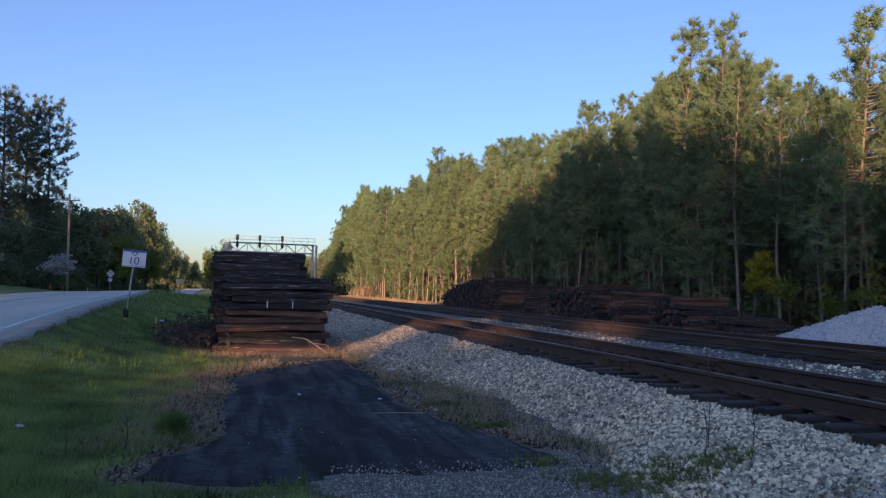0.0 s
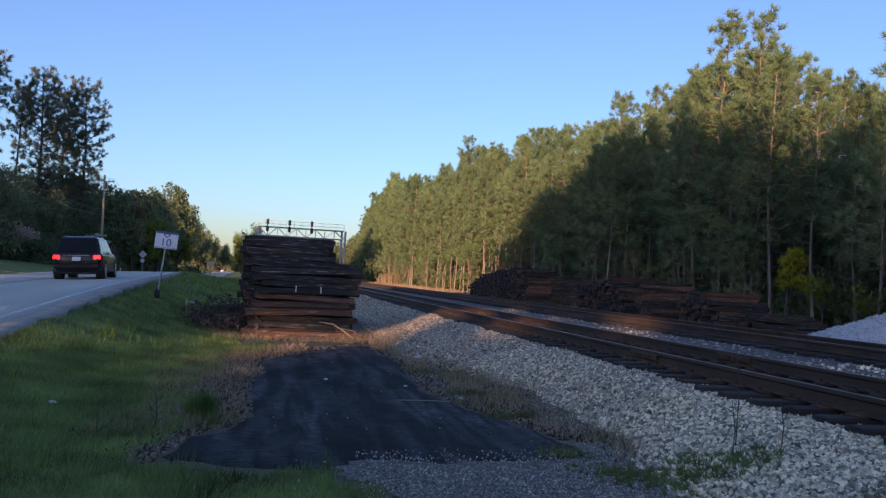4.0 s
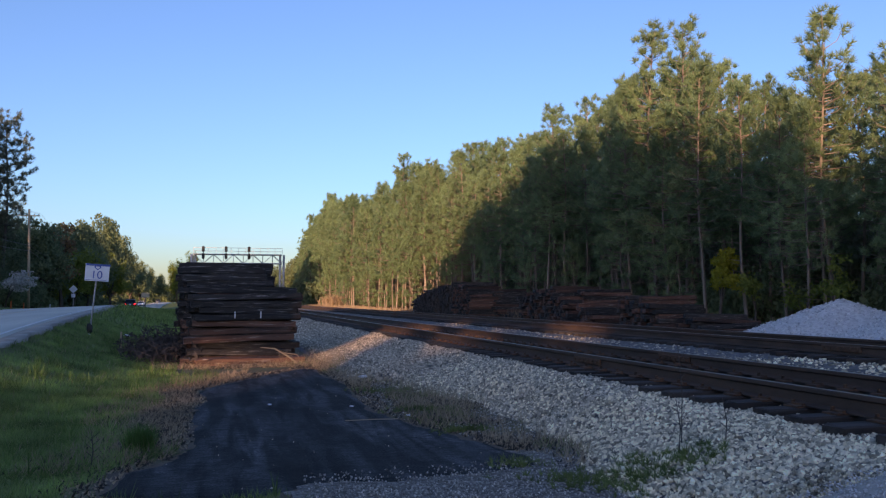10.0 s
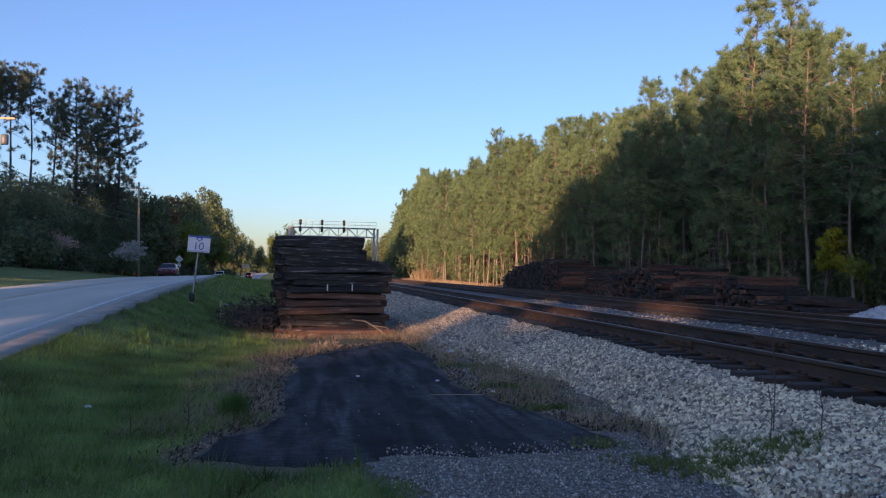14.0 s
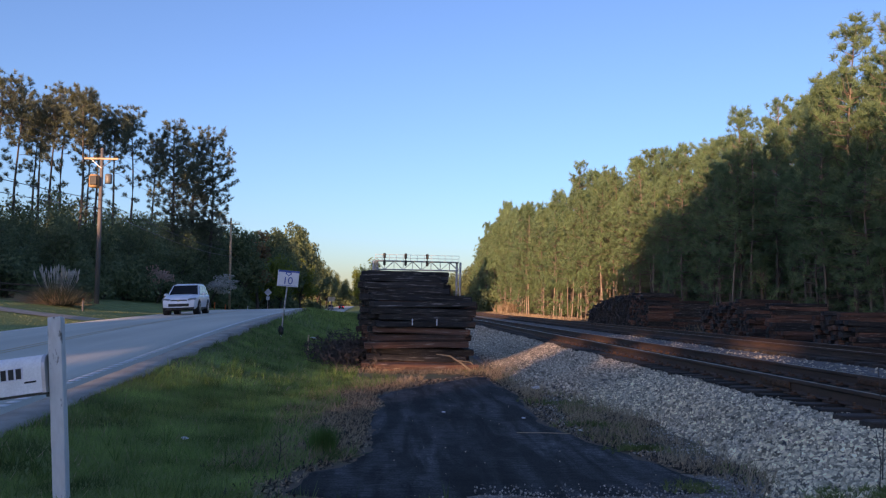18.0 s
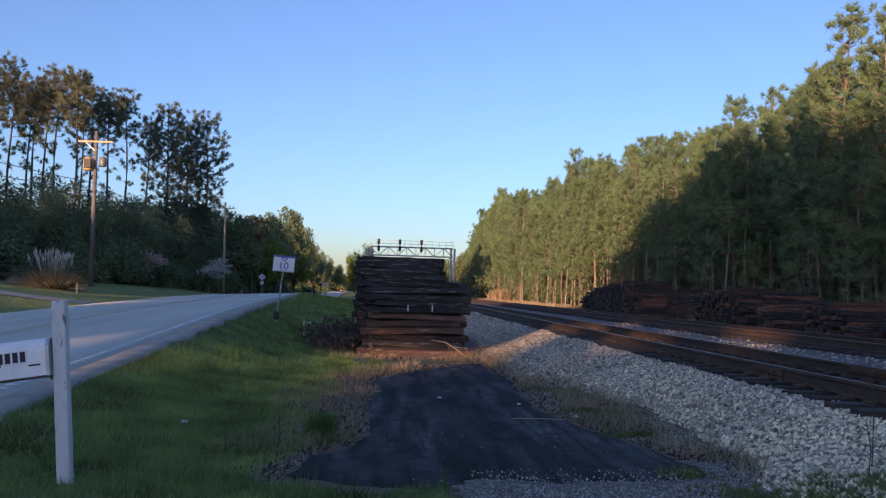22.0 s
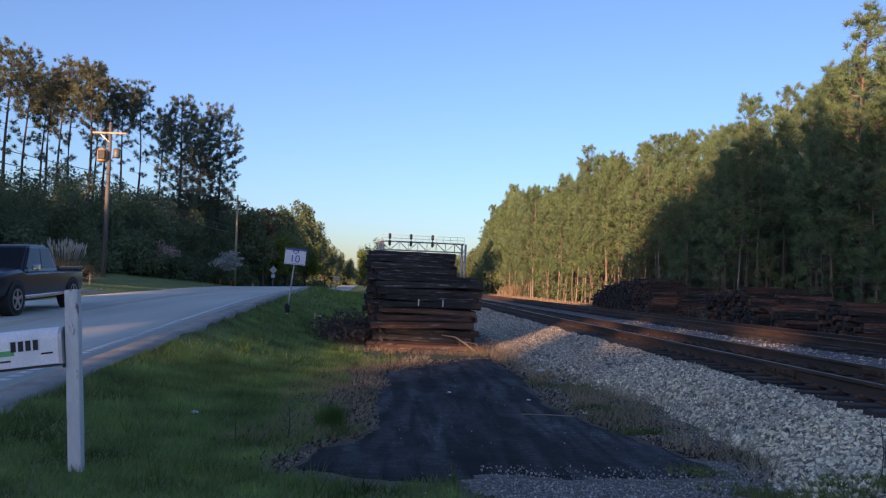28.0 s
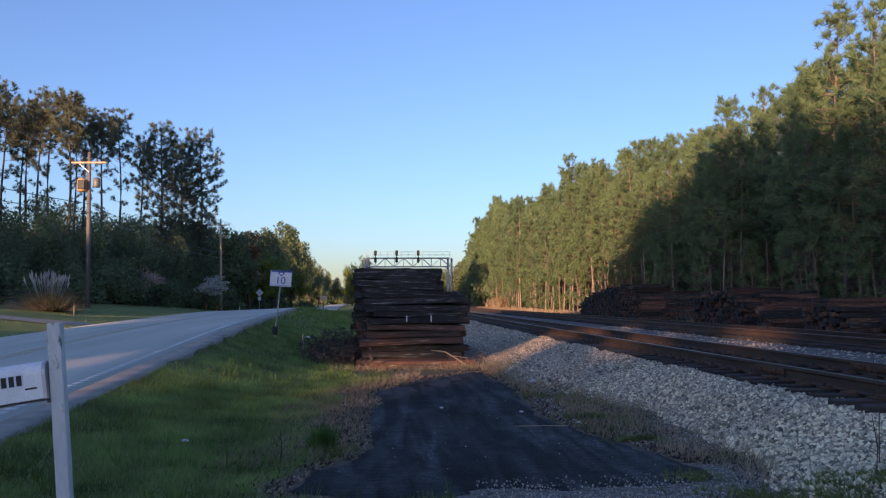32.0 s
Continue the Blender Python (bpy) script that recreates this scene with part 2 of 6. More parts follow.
def millings_mat():
    """Black asphalt millings: coarse dark and pale patches, curved tyre smears, loose grit."""
    m, n, l, p = node_mat("black_asphalt_millings")
    geo = n.new("ShaderNodeNewGeometry")

    def noise_at(scale, detail, stretch=(1, 1, 1), warp=0.0):
        mp = n.new("ShaderNodeMapping")
        mp.inputs["Scale"].default_value = stretch
        l.new(geo.outputs["Position"], mp.inputs["Vector"])
        k = n.new("ShaderNodeTexNoise")
        k.inputs["Scale"].default_value, k.inputs["Detail"].default_value, k.inputs["Distortion"].default_value = scale, detail, warp
        l.new(mp.outputs[0], k.inputs["Vector"])
        return k.outputs["Fac"]

    def ramp(fac, lo, hi, a, b):
        k = n.new("ShaderNodeMapRange")
        k.inputs["From Min"].default_value, k.inputs["From Max"].default_value = lo, hi
        k.inputs["To Min"].default_value, k.inputs["To Max"].default_value = a, b
        l.new(fac, k.inputs["Value"])
        return k.outputs[0]

    def times(a, b):
        k = n.new("ShaderNodeMath")
        k.operation = "MULTIPLY"
        l.new(a, k.inputs[0])
        l.new(b, k.inputs[1])
        return k.outputs[0]
    grit = noise_at(55, 5)
    tone = times(times(ramp(noise_at(0.7, 4, (1, 0.45, 1)), 0.4, 0.6, 0.5, 1.6), ramp(noise_at(1.5, 5, (2.4, 0.3, 1), 0.6), 0.42, 0.6, 0.5, 2.3)), times(ramp(grit, 0.36, 0.66, 0.3, 1.9), ramp(noise_at(9, 6, (0.6, 2.0, 1)), 0.38, 0.62, 0.6, 1.4)))
    col = n.new("ShaderNodeMix")
    col.data_type = "RGBA"
    col.inputs["A"].default_value, col.inputs["B"].default_value = (0, 0, 0, 1), (0.0195, 0.0215, 0.0218, 1)
    col.clamp_factor = False
    l.new(tone, col.inputs["Factor"])
    chip = n.new("ShaderNodeMix")
    chip.data_type = "RGBA"
    chip.inputs["B"].default_value = (0.2, 0.19, 0.175, 1)
    l.new(ramp(noise_at(38, 2), 0.73, 0.76, 0, 1), chip.inputs["Factor"])
    l.new(col.outputs["Result"], chip.inputs["A"])
    l.new(chip.outputs["Result"], p.inputs["Base Color"])
    p.inputs["Roughness"].default_value, p.inputs["Specular IOR Level"].default_value = 0.9, 0.3
    bp = n.new("ShaderNodeBump")
    bp.inputs["Strength"].default_value, bp.inputs["Distance"].default_value = 1.0, 0.02
    l.new(grit, bp.inputs["Height"])
    l.new(bp.outputs[0], p.inputs["Normal"])
    return m


# ---- materials ----
M_GRASS = leaf_mat("grass_blade", (0.055, 0.135, 0.032), (0.25, 0.36, 0.115), 0.42, 0.5, 0.6, 1.3)
M_DRY = leaf_mat("dry_grass_blade", (0.28, 0.2, 0.13), (0.48, 0.37, 0.25), 0.3)
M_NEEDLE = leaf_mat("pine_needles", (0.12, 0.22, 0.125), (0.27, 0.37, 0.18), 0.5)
M_NEEDLE_DARK = leaf_mat("old_and_shaded_pine_needles", (0.115, 0.15, 0.1), (0.23, 0.25, 0.17), 0.42)
M_LEAF = leaf_mat("broad_leaves", (0.1, 0.15, 0.08), (0.19, 0.235, 0.12), 0.35, 0.8)
M_LEAF_NEW = leaf_mat("young_spring_leaves", (0.12, 0.17, 0.03), (0.2, 0.24, 0.05), 0.4)
M_LEAF_YELLOW = leaf_mat("yellow_green_leaves", (0.28, 0.3, 0.03), (0.4, 0.38, 0.05), 0.4)
M_LEAF_RUST = leaf_mat("rusty_spring_leaves", (0.2, 0.11, 0.06), (0.28, 0.17, 0.09), 0.35)
M_BLOSSOM = leaf_mat("white_blossom", (0.36, 0.37, 0.34), (0.62, 0.62, 0.58), 0.3)
M_PINK = leaf_mat("pink_blossom", (0.38, 0.22, 0.18), (0.55, 0.36, 0.3), 0.3)
M_PLUME = leaf_mat("pampas_plume", (0.4, 0.38, 0.34), (0.55, 0.53, 0.48), 0.4)
M_PAMPAS = leaf_mat("pampas_leaf", (0.085, 0.09, 0.06), (0.19, 0.185, 0.125), 0.3)
M_BARK = mat("pine_bark", (0.14, 0.11, 0.09), (0.28, 0.225, 0.18), 3, 0.9, bump=0.8, fine=18, stretch=(1, 1, 0.25))
M_BARK_GREY = mat("grey_bark", (0.06, 0.048, 0.04), (0.13, 0.1, 0.08), 4, 0.9, bump=0.6, fine=20, stretch=(1, 1, 0.25))
M_TIE = mat("creosoted_tie_wood", (0.009, 0.0085, 0.0085), (0.036, 0.03, 0.028), 2.2, 0.75, bump=1.0, fine=34, stretch=(0.22, 5.5, 5.5), vary=0.5, spots=(0.2, 0.19, 0.185), spot_scale=6.5, spot_at=0.565)
M_TIE_RED = mat("reddish_split_tie_wood", (0.026, 0.015, 0.012), (0.16, 0.074, 0.05), 3.0, 0.8, bump=1.0, fine=34, stretch=(0.22, 5.5, 5.5), vary=0.5, spots=(0.26, 0.22, 0.19), spot_scale=6.5, spot_at=0.575)
M_TIE_TRACK = mat("tie_in_track", (0.02, 0.016, 0.014), (0.058, 0.045, 0.037), 3, 0.95, bump=0.7, fine=30, stretch=(0.4, 3, 3), vary=0.35)
M_RAIL = mat("rusty_rail_steel", (0.06, 0.038, 0.029), (0.115, 0.067, 0.047), 5, 0.7, 0.35, 0.3, 50, 0.1, stretch=(1, 0.3, 1), random_from="island", world_space=True)
M_RAILTOP = mat("polished_rail_head", (0.3, 0.27, 0.25), (0.42, 0.4, 0.38), 4, 0.3, 0.9, 0.05, 40, 0.05, stretch=(4, 0.1, 1), world_space=True)
M_PLATE = mat("rusty_tie_plate", (0.08, 0.042, 0.027), (0.16, 0.08, 0.045), 12, 0.8, 0.3, 0.3, 60)
M_STONE = mat("ballast_granite", (0.47, 0.385, 0.265), (0.93, 0.775, 0.54), 9, 0.85, bump=0.4, fine=50, vary=0.75, random_from="island", world_space=True, spots=(0.46, 0.36, 0.28), spot_scale=1.3, spot_at=0.62)
# darker granite: dirt and the tie stack's shade both in its colour
M_STONE_DARK = mat("dirty_shaded_granite", (0.23, 0.195, 0.145), (0.63, 0.535, 0.405), 9, 0.9, bump=0.4, fine=50, vary=0.7, random_from="island", world_space=True)
M_GRIT = mat("grey_grit", (0.16, 0.145, 0.125), (0.5, 0.46, 0.4), 14, 0.9, bump=0.3, fine=50, vary=0.7, random_from="island", world_space=True)
# bed colour darkened to put shade into the gaps between the stones
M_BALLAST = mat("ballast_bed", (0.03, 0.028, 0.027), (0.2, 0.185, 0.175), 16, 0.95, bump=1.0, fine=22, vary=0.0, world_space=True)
M_GRAVEL = mat("white_crushed_stone", (0.45, 0.44, 0.43), (0.72, 0.7, 0.68), 10, 0.9, bump=0.6, fine=60, vary=0.25, random_from="island", world_space=True)
M_ASPHALT = millings_mat()
M_ROAD = mat("worn_grey_road", (0.47, 0.46, 0.38), (0.6, 0.585, 0.49), 0.35, 0.85, bump=0.35, fine=70, vary=0.0, world_space=True, stretch=(2.5, 0.35, 1))
M_SHOULDER = mat("gritty_shoulder", (0.26, 0.235, 0.2), (0.42, 0.385, 0.33), 2.5, 0.95, bump=0.6, fine=60, vary=0.0, world_space=True)
M_LINE_W = mat("worn_white_line", (0.62, 0.62, 0.6), (0.8, 0.8, 0.78), 3, 0.7, bump=0.1, fine=60, vary=0.0, world_space=True)
M_LINE_Y = mat("faded_yellow_line", (0.5, 0.39, 0.24), (0.6, 0.47, 0.31), 3, 0.7, bump=0.1, fine=60, vary=0.0, world_space=True)
M_DIRT = mat("bare_dirt_track", (0.3, 0.24, 0.18), (0.46, 0.39, 0.31), 2, 0.95, bump=0.5, fine=30, vary=0.0, world_space=True)
M_POLE_NEW = mat("tan_pole_wood", (0.42, 0.3, 0.19), (0.56, 0.42, 0.28), 3, 0.85, bump=0.4, fine=40, stretch=(1, 1, 0.1))
M_POLE_OLD = mat("grey_pole_wood", (0.1, 0.09, 0.085), (0.18, 0.16, 0.15), 3, 0.85, bump=0.4, fine=40, stretch=(1, 1, 0.1))
M_WIRE = mat("weathered_cable", (0.1, 0.1, 0.1), (0.16, 0.16, 0.16), 3, 0.6, bump=0)
M_STEEL = mat("galvanised_steel", (0.34, 0.35, 0.36), (0.5, 0.51, 0.52), 6, 0.45, 0.7, 0.1, 60, 0.1)
M_ALU = mat("weathered_galvanised_truss", (0.36, 0.37, 0.38), (0.48, 0.49, 0.5), 3, 0.6, 0.2, 0.05, 60, 0.1)
M_BLACK = mat("black_paint", (0.012, 0.012, 0.012), (0.025, 0.025, 0.025), 5, 0.6, bump=0.1)
M_SIGN = mat("sign_white", (0.62, 0.64, 0.68), (0.74, 0.76, 0.8), 3, 0.5, bump=0.02, vary=0.05)
M_SIGN_BLUE = mat("sign_blue", (0.03, 0.085, 0.3), (0.05, 0.13, 0.4), 3, 0.5, bump=0, vary=0.05)
M_WHITE = mat("flaking_white_paint", (0.78, 0.775, 0.75), (0.88, 0.875, 0.85), 5, 0.65, bump=0.25, fine=30, stretch=(1, 1, 0.3), spots=(0.13, 0.11, 0.09), spot_scale=14.0, spot_at=0.6)
M_WHITE_METAL = mat("weathered_white_metal", (0.72, 0.72, 0.71), (0.84, 0.84, 0.83), 6, 0.45, bump=0.05, spots=(0.34, 0.3, 0.26), spot_scale=12.0, spot_at=0.72)
M_GREEN = mat("green_tape", (0.03, 0.42, 0.12), (0.05, 0.5, 0.16), 5, 0.5, bump=0, vary=0.0)
M_ORANGE = mat("orange_plastic", (0.7, 0.12, 0.03), (0.8, 0.17, 0.05), 5, 0.5, bump=0, vary=0.1)
M_TRANSF = mat("dull_transformer_paint", (0.16, 0.16, 0.15), (0.24, 0.23, 0.21), 5, 0.5, 0.2, 0.05)
# tan puts the low sun's orange into the drum's own colour
M_TRANSF_SUN = mat("sun_tinted_transformer", (0.55, 0.32, 0.16), (0.66, 0.4, 0.2), 5, 0.6, 0.0, 0.05)
M_CERAMIC = mat("brown_insulator", (0.1, 0.05, 0.03), (0.14, 0.08, 0.05), 5, 0.3, bump=0)
M_FENCE = mat("dark_fence_rail", (0.035, 0.03, 0.026), (0.07, 0.06, 0.05), 5, 0.85, bump=0.3)
M_BRUSH = mat("dead_twigs", (0.035, 0.028, 0.026), (0.085, 0.066, 0.056), 6, 0.9, bump=0.2)
M_FINE = mat("fine_grey_gravel", (0.28, 0.26, 0.225), (0.5, 0.46, 0.4), 18, 0.95, bump=0.9, fine=70, vary=0.0, world_space=True)

M_LAWN = leaf_mat("mown_lawn", (0.2, 0.245, 0.1), (0.38, 0.4, 0.19), 0.42, 0.5, 0.4, 0.5)
M_WEED = leaf_mat("muted_weed_leaves", (0.08, 0.125, 0.04), (0.2, 0.25, 0.09), 0.3, 0.5, 0.4, 2.0)
M_TUFT = leaf_mat("dark_tuft_grass", (0.04, 0.12, 0.03), (0.12, 0.24, 0.065), 0.4, 0.5, 0.3, 3.0)
M_APRON = mat("trodden_gravel", (0.06, 0.052, 0.043), (0.25, 0.22, 0.185), 22, 0.95, bump=1.0, fine=60, vary=0.0, world_space=True, spots=(0.5, 0.45, 0.38), spot_scale=40.0, spot_at=0.56)

# ---- ground ----
def steps(*spans):
    out = []
    for a, b, d in spans:
        out += list(np.arange(a, b - 1e-6, d))
    return np.array(out + [spans[-1][1]])


PATCH = [(-1.0, 7.2), (-0.85, 8.15), (-0.5, 8.65), (-0.36, 9.2), (-0.34, 10.2), (-0.4, 11.4), (-0.36, 12.6), (-0.22, 13.6), (-0.42, 14.9), (0.05, 16.1), (0.9, 17.6), (1.9, 19.2), (2.2, 18.9), (2.15, 17.6), (2.4, 15.8), (2.27, 13.5), (2.2, 11.8),
         (2.48, 10.4), (2.78, 9.4), (3.0, 8.35), (3.14, 7.65), (3.06, 7.2), (2.2, 7.0), (1.5, 6.97), (0.8, 7.05), (0.4, 6.8), (-0.3, 6.85)]


def patch_gap(x, y):
    """Metres outside the asphalt patch; negative inside."""
    best, inside = 1e9, False
    for (x1, y1), (x2, y2) in zip(PATCH, PATCH[1:] + PATCH[:1]):
        dx, dy = x2 - x1, y2 - y1
        k = min(1, max(0, ((x - x1) * dx + (y - y1) * dy) / (dx * dx + dy * dy)))
        best = min(best, math.hypot(x - x1 - k * dx, y - y1 - k * dy))
        if (y1 > y) != (y2 > y) and x < (x2 - x1) * (y - y1) / (y2 - y1) + x1:
            inside = not inside
    return -best if inside else best


def make_ground():
    xs = steps((-2500, -400, 300), (-400, -100, 30), (-100, -40, 4), (-40, -16, 1.0), (-16, -7, 0.5), (-7, 4, 0.2), (4, 16, 1.0), (16, 60, 2.0), (60, 400, 30), (400, 2500, 300))
    ys = steps((-400, -40, 40), (-40, 0, 4), (0, 30, 0.3), (30, 80, 1.0), (80, 200, 4), (200, 500, 15), (500, 3000, 250))
    verts = np.array([(x, y, ground_z(x, y)) for y in ys for x in xs])
    nx, ny = len(xs), len(ys)
    i = np.arange(nx * ny).reshape(ny, nx)
    faces = np.stack([i[:-1, :-1], i[:-1, 1:], i[1:, 1:], i[1:, :-1]], -1).reshape(-1, 4)
    m, n, l, p = node_mat("turf_and_soil")
    geo = n.new("ShaderNodeNewGeometry")
    at = n.new("ShaderNodeAttribute")
    at.attribute_name = "bare"
    nz = n.new("ShaderNodeTexNoise")
    nz.inputs["Scale"].default_value, nz.inputs["Detail"].default_value = 1.2, 8
    fz = n.new("ShaderNodeTexNoise")
    fz.inputs["Scale"].default_value, fz.inputs["Detail"].default_value = 30, 5
    for k in (nz, fz):
        l.new(geo.outputs["Position"], k.inputs["Vector"])
    g = n.new("ShaderNodeMix")
    g.data_type = "RGBA"
    g.inputs["A"].default_value, g.inputs["B"].default_value = (0.12, 0.18, 0.055, 1), (0.27, 0.31, 0.12, 1)
    l.new(nz.outputs["Fac"], g.inputs["Factor"])
    s = n.new("ShaderNodeMix")
    s.data_type = "RGBA"
    s.inputs["A"].default_value, s.inputs["B"].default_value = (0.07, 0.055, 0.042, 1), (0.22, 0.17, 0.13, 1)
    l.new(fz.outputs["Fac"], s.inputs["Factor"])
    ma = n.new("ShaderNodeMath")
    ma.operation = "MULTIPLY_ADD"
    ma.inputs[1].default_value, ma.inputs[2].default_value = 1.2, -0.6
    l.new(nz.outputs["Fac"], ma.inputs[0])
    ad = n.new("ShaderNodeMath")
    ad.operation, ad.use_clamp = "ADD", True
    l.new(ma.outputs[0], ad.inputs[0])
    l.new(at.outputs["Fac"], ad.inputs[1])
    mx = n.new("ShaderNodeMix")
    mx.data_type = "RGBA"
    l.new(ad.outputs[0], mx.inputs["Factor"])
    l.new(g.outputs["Result"], mx.inputs["A"])
    l.new(s.outputs["Result"], mx.inputs["B"])
    l.new(mx.outputs["Result"], p.inputs["Base Color"])
    p.inputs["Roughness"].default_value = 0.95
    p.inputs["Specular IOR Level"].default_value = 0.1
    bp = n.new("ShaderNodeBump")
    bp.inputs["Strength"].default_value, bp.inputs["Distance"].default_value = 0.8, 0.03
    l.new(fz.outputs["Fac"], bp.inputs["Height"])
    l.new(bp.outputs[0], p.inputs["Normal"])
    me = raw_mesh("ground", verts, faces, m, smooth=True)
    a = me.attributes.new("bare", "FLOAT", "POINT")
    bare = []
    for x, y, z in verts:
        gap = patch_gap(x, y) if -6 < x < 6 and 0 < y < 30 else 9
        b = smooth01(1.15 - gap / (1.0 if y > 9 or x > 0.5 else 0.3))
        if y < 6.9 and x > 0.4:
            b = max(b, smooth01((x - 0.4) / 1.0))
        if 2.4 < x < 17 and y < 240:
            b = max(b, 0.9)
        if 17 <= x < 120 and y < 300:
            b = max(b, 0.75)
        if -1.2 < x < 3 and 18 < y < 60:
            b = max(b, 0.7)
        b = max(b, 0.9 * smooth01(1 - abs(x - line_x(y) - 0.65) / 0.5))
        bare.append(b)
    a.data.foreach_set("value", np.array(bare, np.float32))
    return tagged(link("ground", me), "green grass verge and lawn with bare brown soil", "ground", kind="structure")


def strip(name, xs_of, ys, z_of, material, thick=0.05):
    """A strip along y: xs_of(y) gives the cross positions, z_of(x, y) the heights; its edges go down by thick."""
    rows = []
    for y in ys:
        xs = xs_of(y)
        rows.append([(xs[0], y, z_of(xs[0], y) - thick)] + [(x, y, z_of(x, y)) for x in xs] + [(xs[-1], y, z_of(xs[-1], y) - thick)])
    n = len(rows[0])
    i = np.arange(n * len(rows)).reshape(-1, n)
    faces = np.stack([i[:-1, :-1], i[:-1, 1:], i[1:, 1:], i[1:, :-1]], -1).reshape(-1, 4)
    return raw_mesh(name, np.array([v for r in rows for v in r]), faces, material, smooth=False)


def make_road():
    ys = steps((-60, 0, 4), (0, 120, 1.5), (120, 300, 6), (300, 1400, 40))
    road = link("road", strip("road", lambda y: [line_x(y) + o for o in np.linspace(-ROAD_W - 0.3, 0.3, 9)], ys, lambda x, y: road_z(x, y), M_ROAD, 0.15))
    tagged(road, "worn grey two-lane asphalt road rising to a crest", "road", kind="structure")
    sh = link("shoulder", strip("shoulder", lambda y: [line_x(y) + 0.3, line_x(y) + 0.55 + 0.12 * noise.noise((0, y * 0.9, 5)), line_x(y) + 0.75 + 0.25 * noise.noise((0, y * 0.9, 5))], steps((-60, 0, 4), (0, 60, 0.5), (60, 160, 4)), lambda x, y: road_z(x, y) + 0.004 - max(0, x - line_x(y) - 0.5) * 0.1, M_SHOULDER, 0.12))
    tagged(sh, "gritty brown road shoulder beside the edge line", "shoulder", kind="structure")
    # solid edge line that breaks into short rumble marks near the mailbox
    edge = thing("edge_line", "white edge line painted on the road, dashed by rumble grooves", "road marking", kind="structure")
    for a, b in ((-10, 10.0), (18.6, 160)):
        ys2 = steps((a, b, 1.0))
        link("line", strip("line", lambda y: [line_x(y) - 0.05, line_x(y) + 0.05], ys2, lambda x, y: road_z(x, y) + 0.006, M_LINE_W, 0.004), edge)
    y = 10.1
    while y < 18.5:
        me = strip("dash", lambda q: [line_x(q) - 0.075, line_x(q) + 0.075], np.array([y, y + 0.18]), lambda x, q: road_z(x, q) + 0.006, M_LINE_W, 0.004)
        link("dash", me, edge)
        y += 0.29
    far = link("far_edge_line", strip("far_edge_line", lambda y: [line_x(y) - ROAD_W + 0.1, line_x(y) - ROAD_W + 0.2], steps((-40, 160, 1.5)), lambda x, y: road_z(x, y) + 0.006, M_LINE_W, 0.004))
    tagged(far, "faded white line along the far edge of the road", "road marking", kind="structure")
    yl = thing("centre_line", "faded double yellow centre line on the road", "road marking", kind="structure")
    for o in (-3.42, -3.66):
        link("stripe", strip("stripe", lambda y: [line_x(y) + o - 0.055, line_x(y) + o + 0.055], steps((-40, 160, 1.5)), lambda x, y: road_z(x, y) + 0.006, M_LINE_Y, 0.004), yl)
    # driveway of bare dirt on the far lawn
    dr = link("driveway", strip("driveway", lambda y: list(np.linspace(-70, line_x(y) - ROAD_W - 0.3, 30)), np.linspace(37.5, 39.8, 5), lambda x, y: ground_z(x, y) + 0.03, M_DIRT, 0.1))
    tagged(dr, "bare dirt driveway across the far lawn", "driveway", kind="structure")


def make_patch():
    """The tongue of black asphalt millings with a ragged edge."""
    bm = bmesh.new()
    xs, ys = np.arange(-1.6, 3.6, 0.07), np.arange(6.2, 20.4, 0.09)
    grid = {}
    for i, x in enumerate(xs):
        for j, y in enumerate(ys):
            g = patch_gap(x, y) + 0.07 * noise.noise((x * 2.2, y * 1.6, 1)) + 0.05 * noise.noise((x * 7, y * 7, 2))
            if g < 0.06:
                z = ground_z(x, y) + 0.028 * smooth01((0.06 - g) / 0.3) + 0.008 * noise.noise((x * 3, y * 3, 4)) - 0.012
                grid[i, j] = bm.verts.new((x, y, z))
    for i, j in list(grid):
        q = [grid.get(k) for k in ((i, j), (i + 1, j), (i + 1, j + 1), (i, j + 1))]
        if all(q):
            bm.faces.new(q)
    me = bpy.data.meshes.new("asphalt_patch")
    bm.to_mesh(me)
    bm.free()
    me.materials.append(M_ASPHALT)
    tagged(link("asphalt_patch", me), "ragged tongue of black asphalt millings on the ground", "pavement", kind="structure")


# ---- railway ----
TRACKS = ((5.5, 0.77), (10.2, 0.86))  # x of each track's rail nearest the road, height of its rail heads
GAUGE = 1.505


def bed_foot(y):
    """Where the ballast's slope ends on the road side."""
    return lerp_table(y, [(4.0, 3.1), (6.6, 3.35), (8.5, 3.7), (10.5, 3.85), (13.0, 3.65), (16.0, 2.95), (18.0, 2.65), (24.0, 2.45)]) + 0.12 * noise.noise((0, y * 0.8, 8))


def bed_z(x, y):
    """The top of the ballast."""
    foot = bed_foot(y)
    g = ground_z(foot, y)
    prof = [(foot - 0.6, g - 0.14), (foot, g - 0.02), (foot + 0.25, 0.13), (4.5, 0.41), (4.95, 0.515), (8.2, 0.53), (9.4, 0.6), (12.6, 0.62), (13.4, 0.53), (14.8, 0.25)]
    return lerp_table(x, prof) + 0.03 * noise.noise((x * 1.1, y * 0.8, 2)) + 0.015 * noise.noise((x * 4, y * 4, 6))


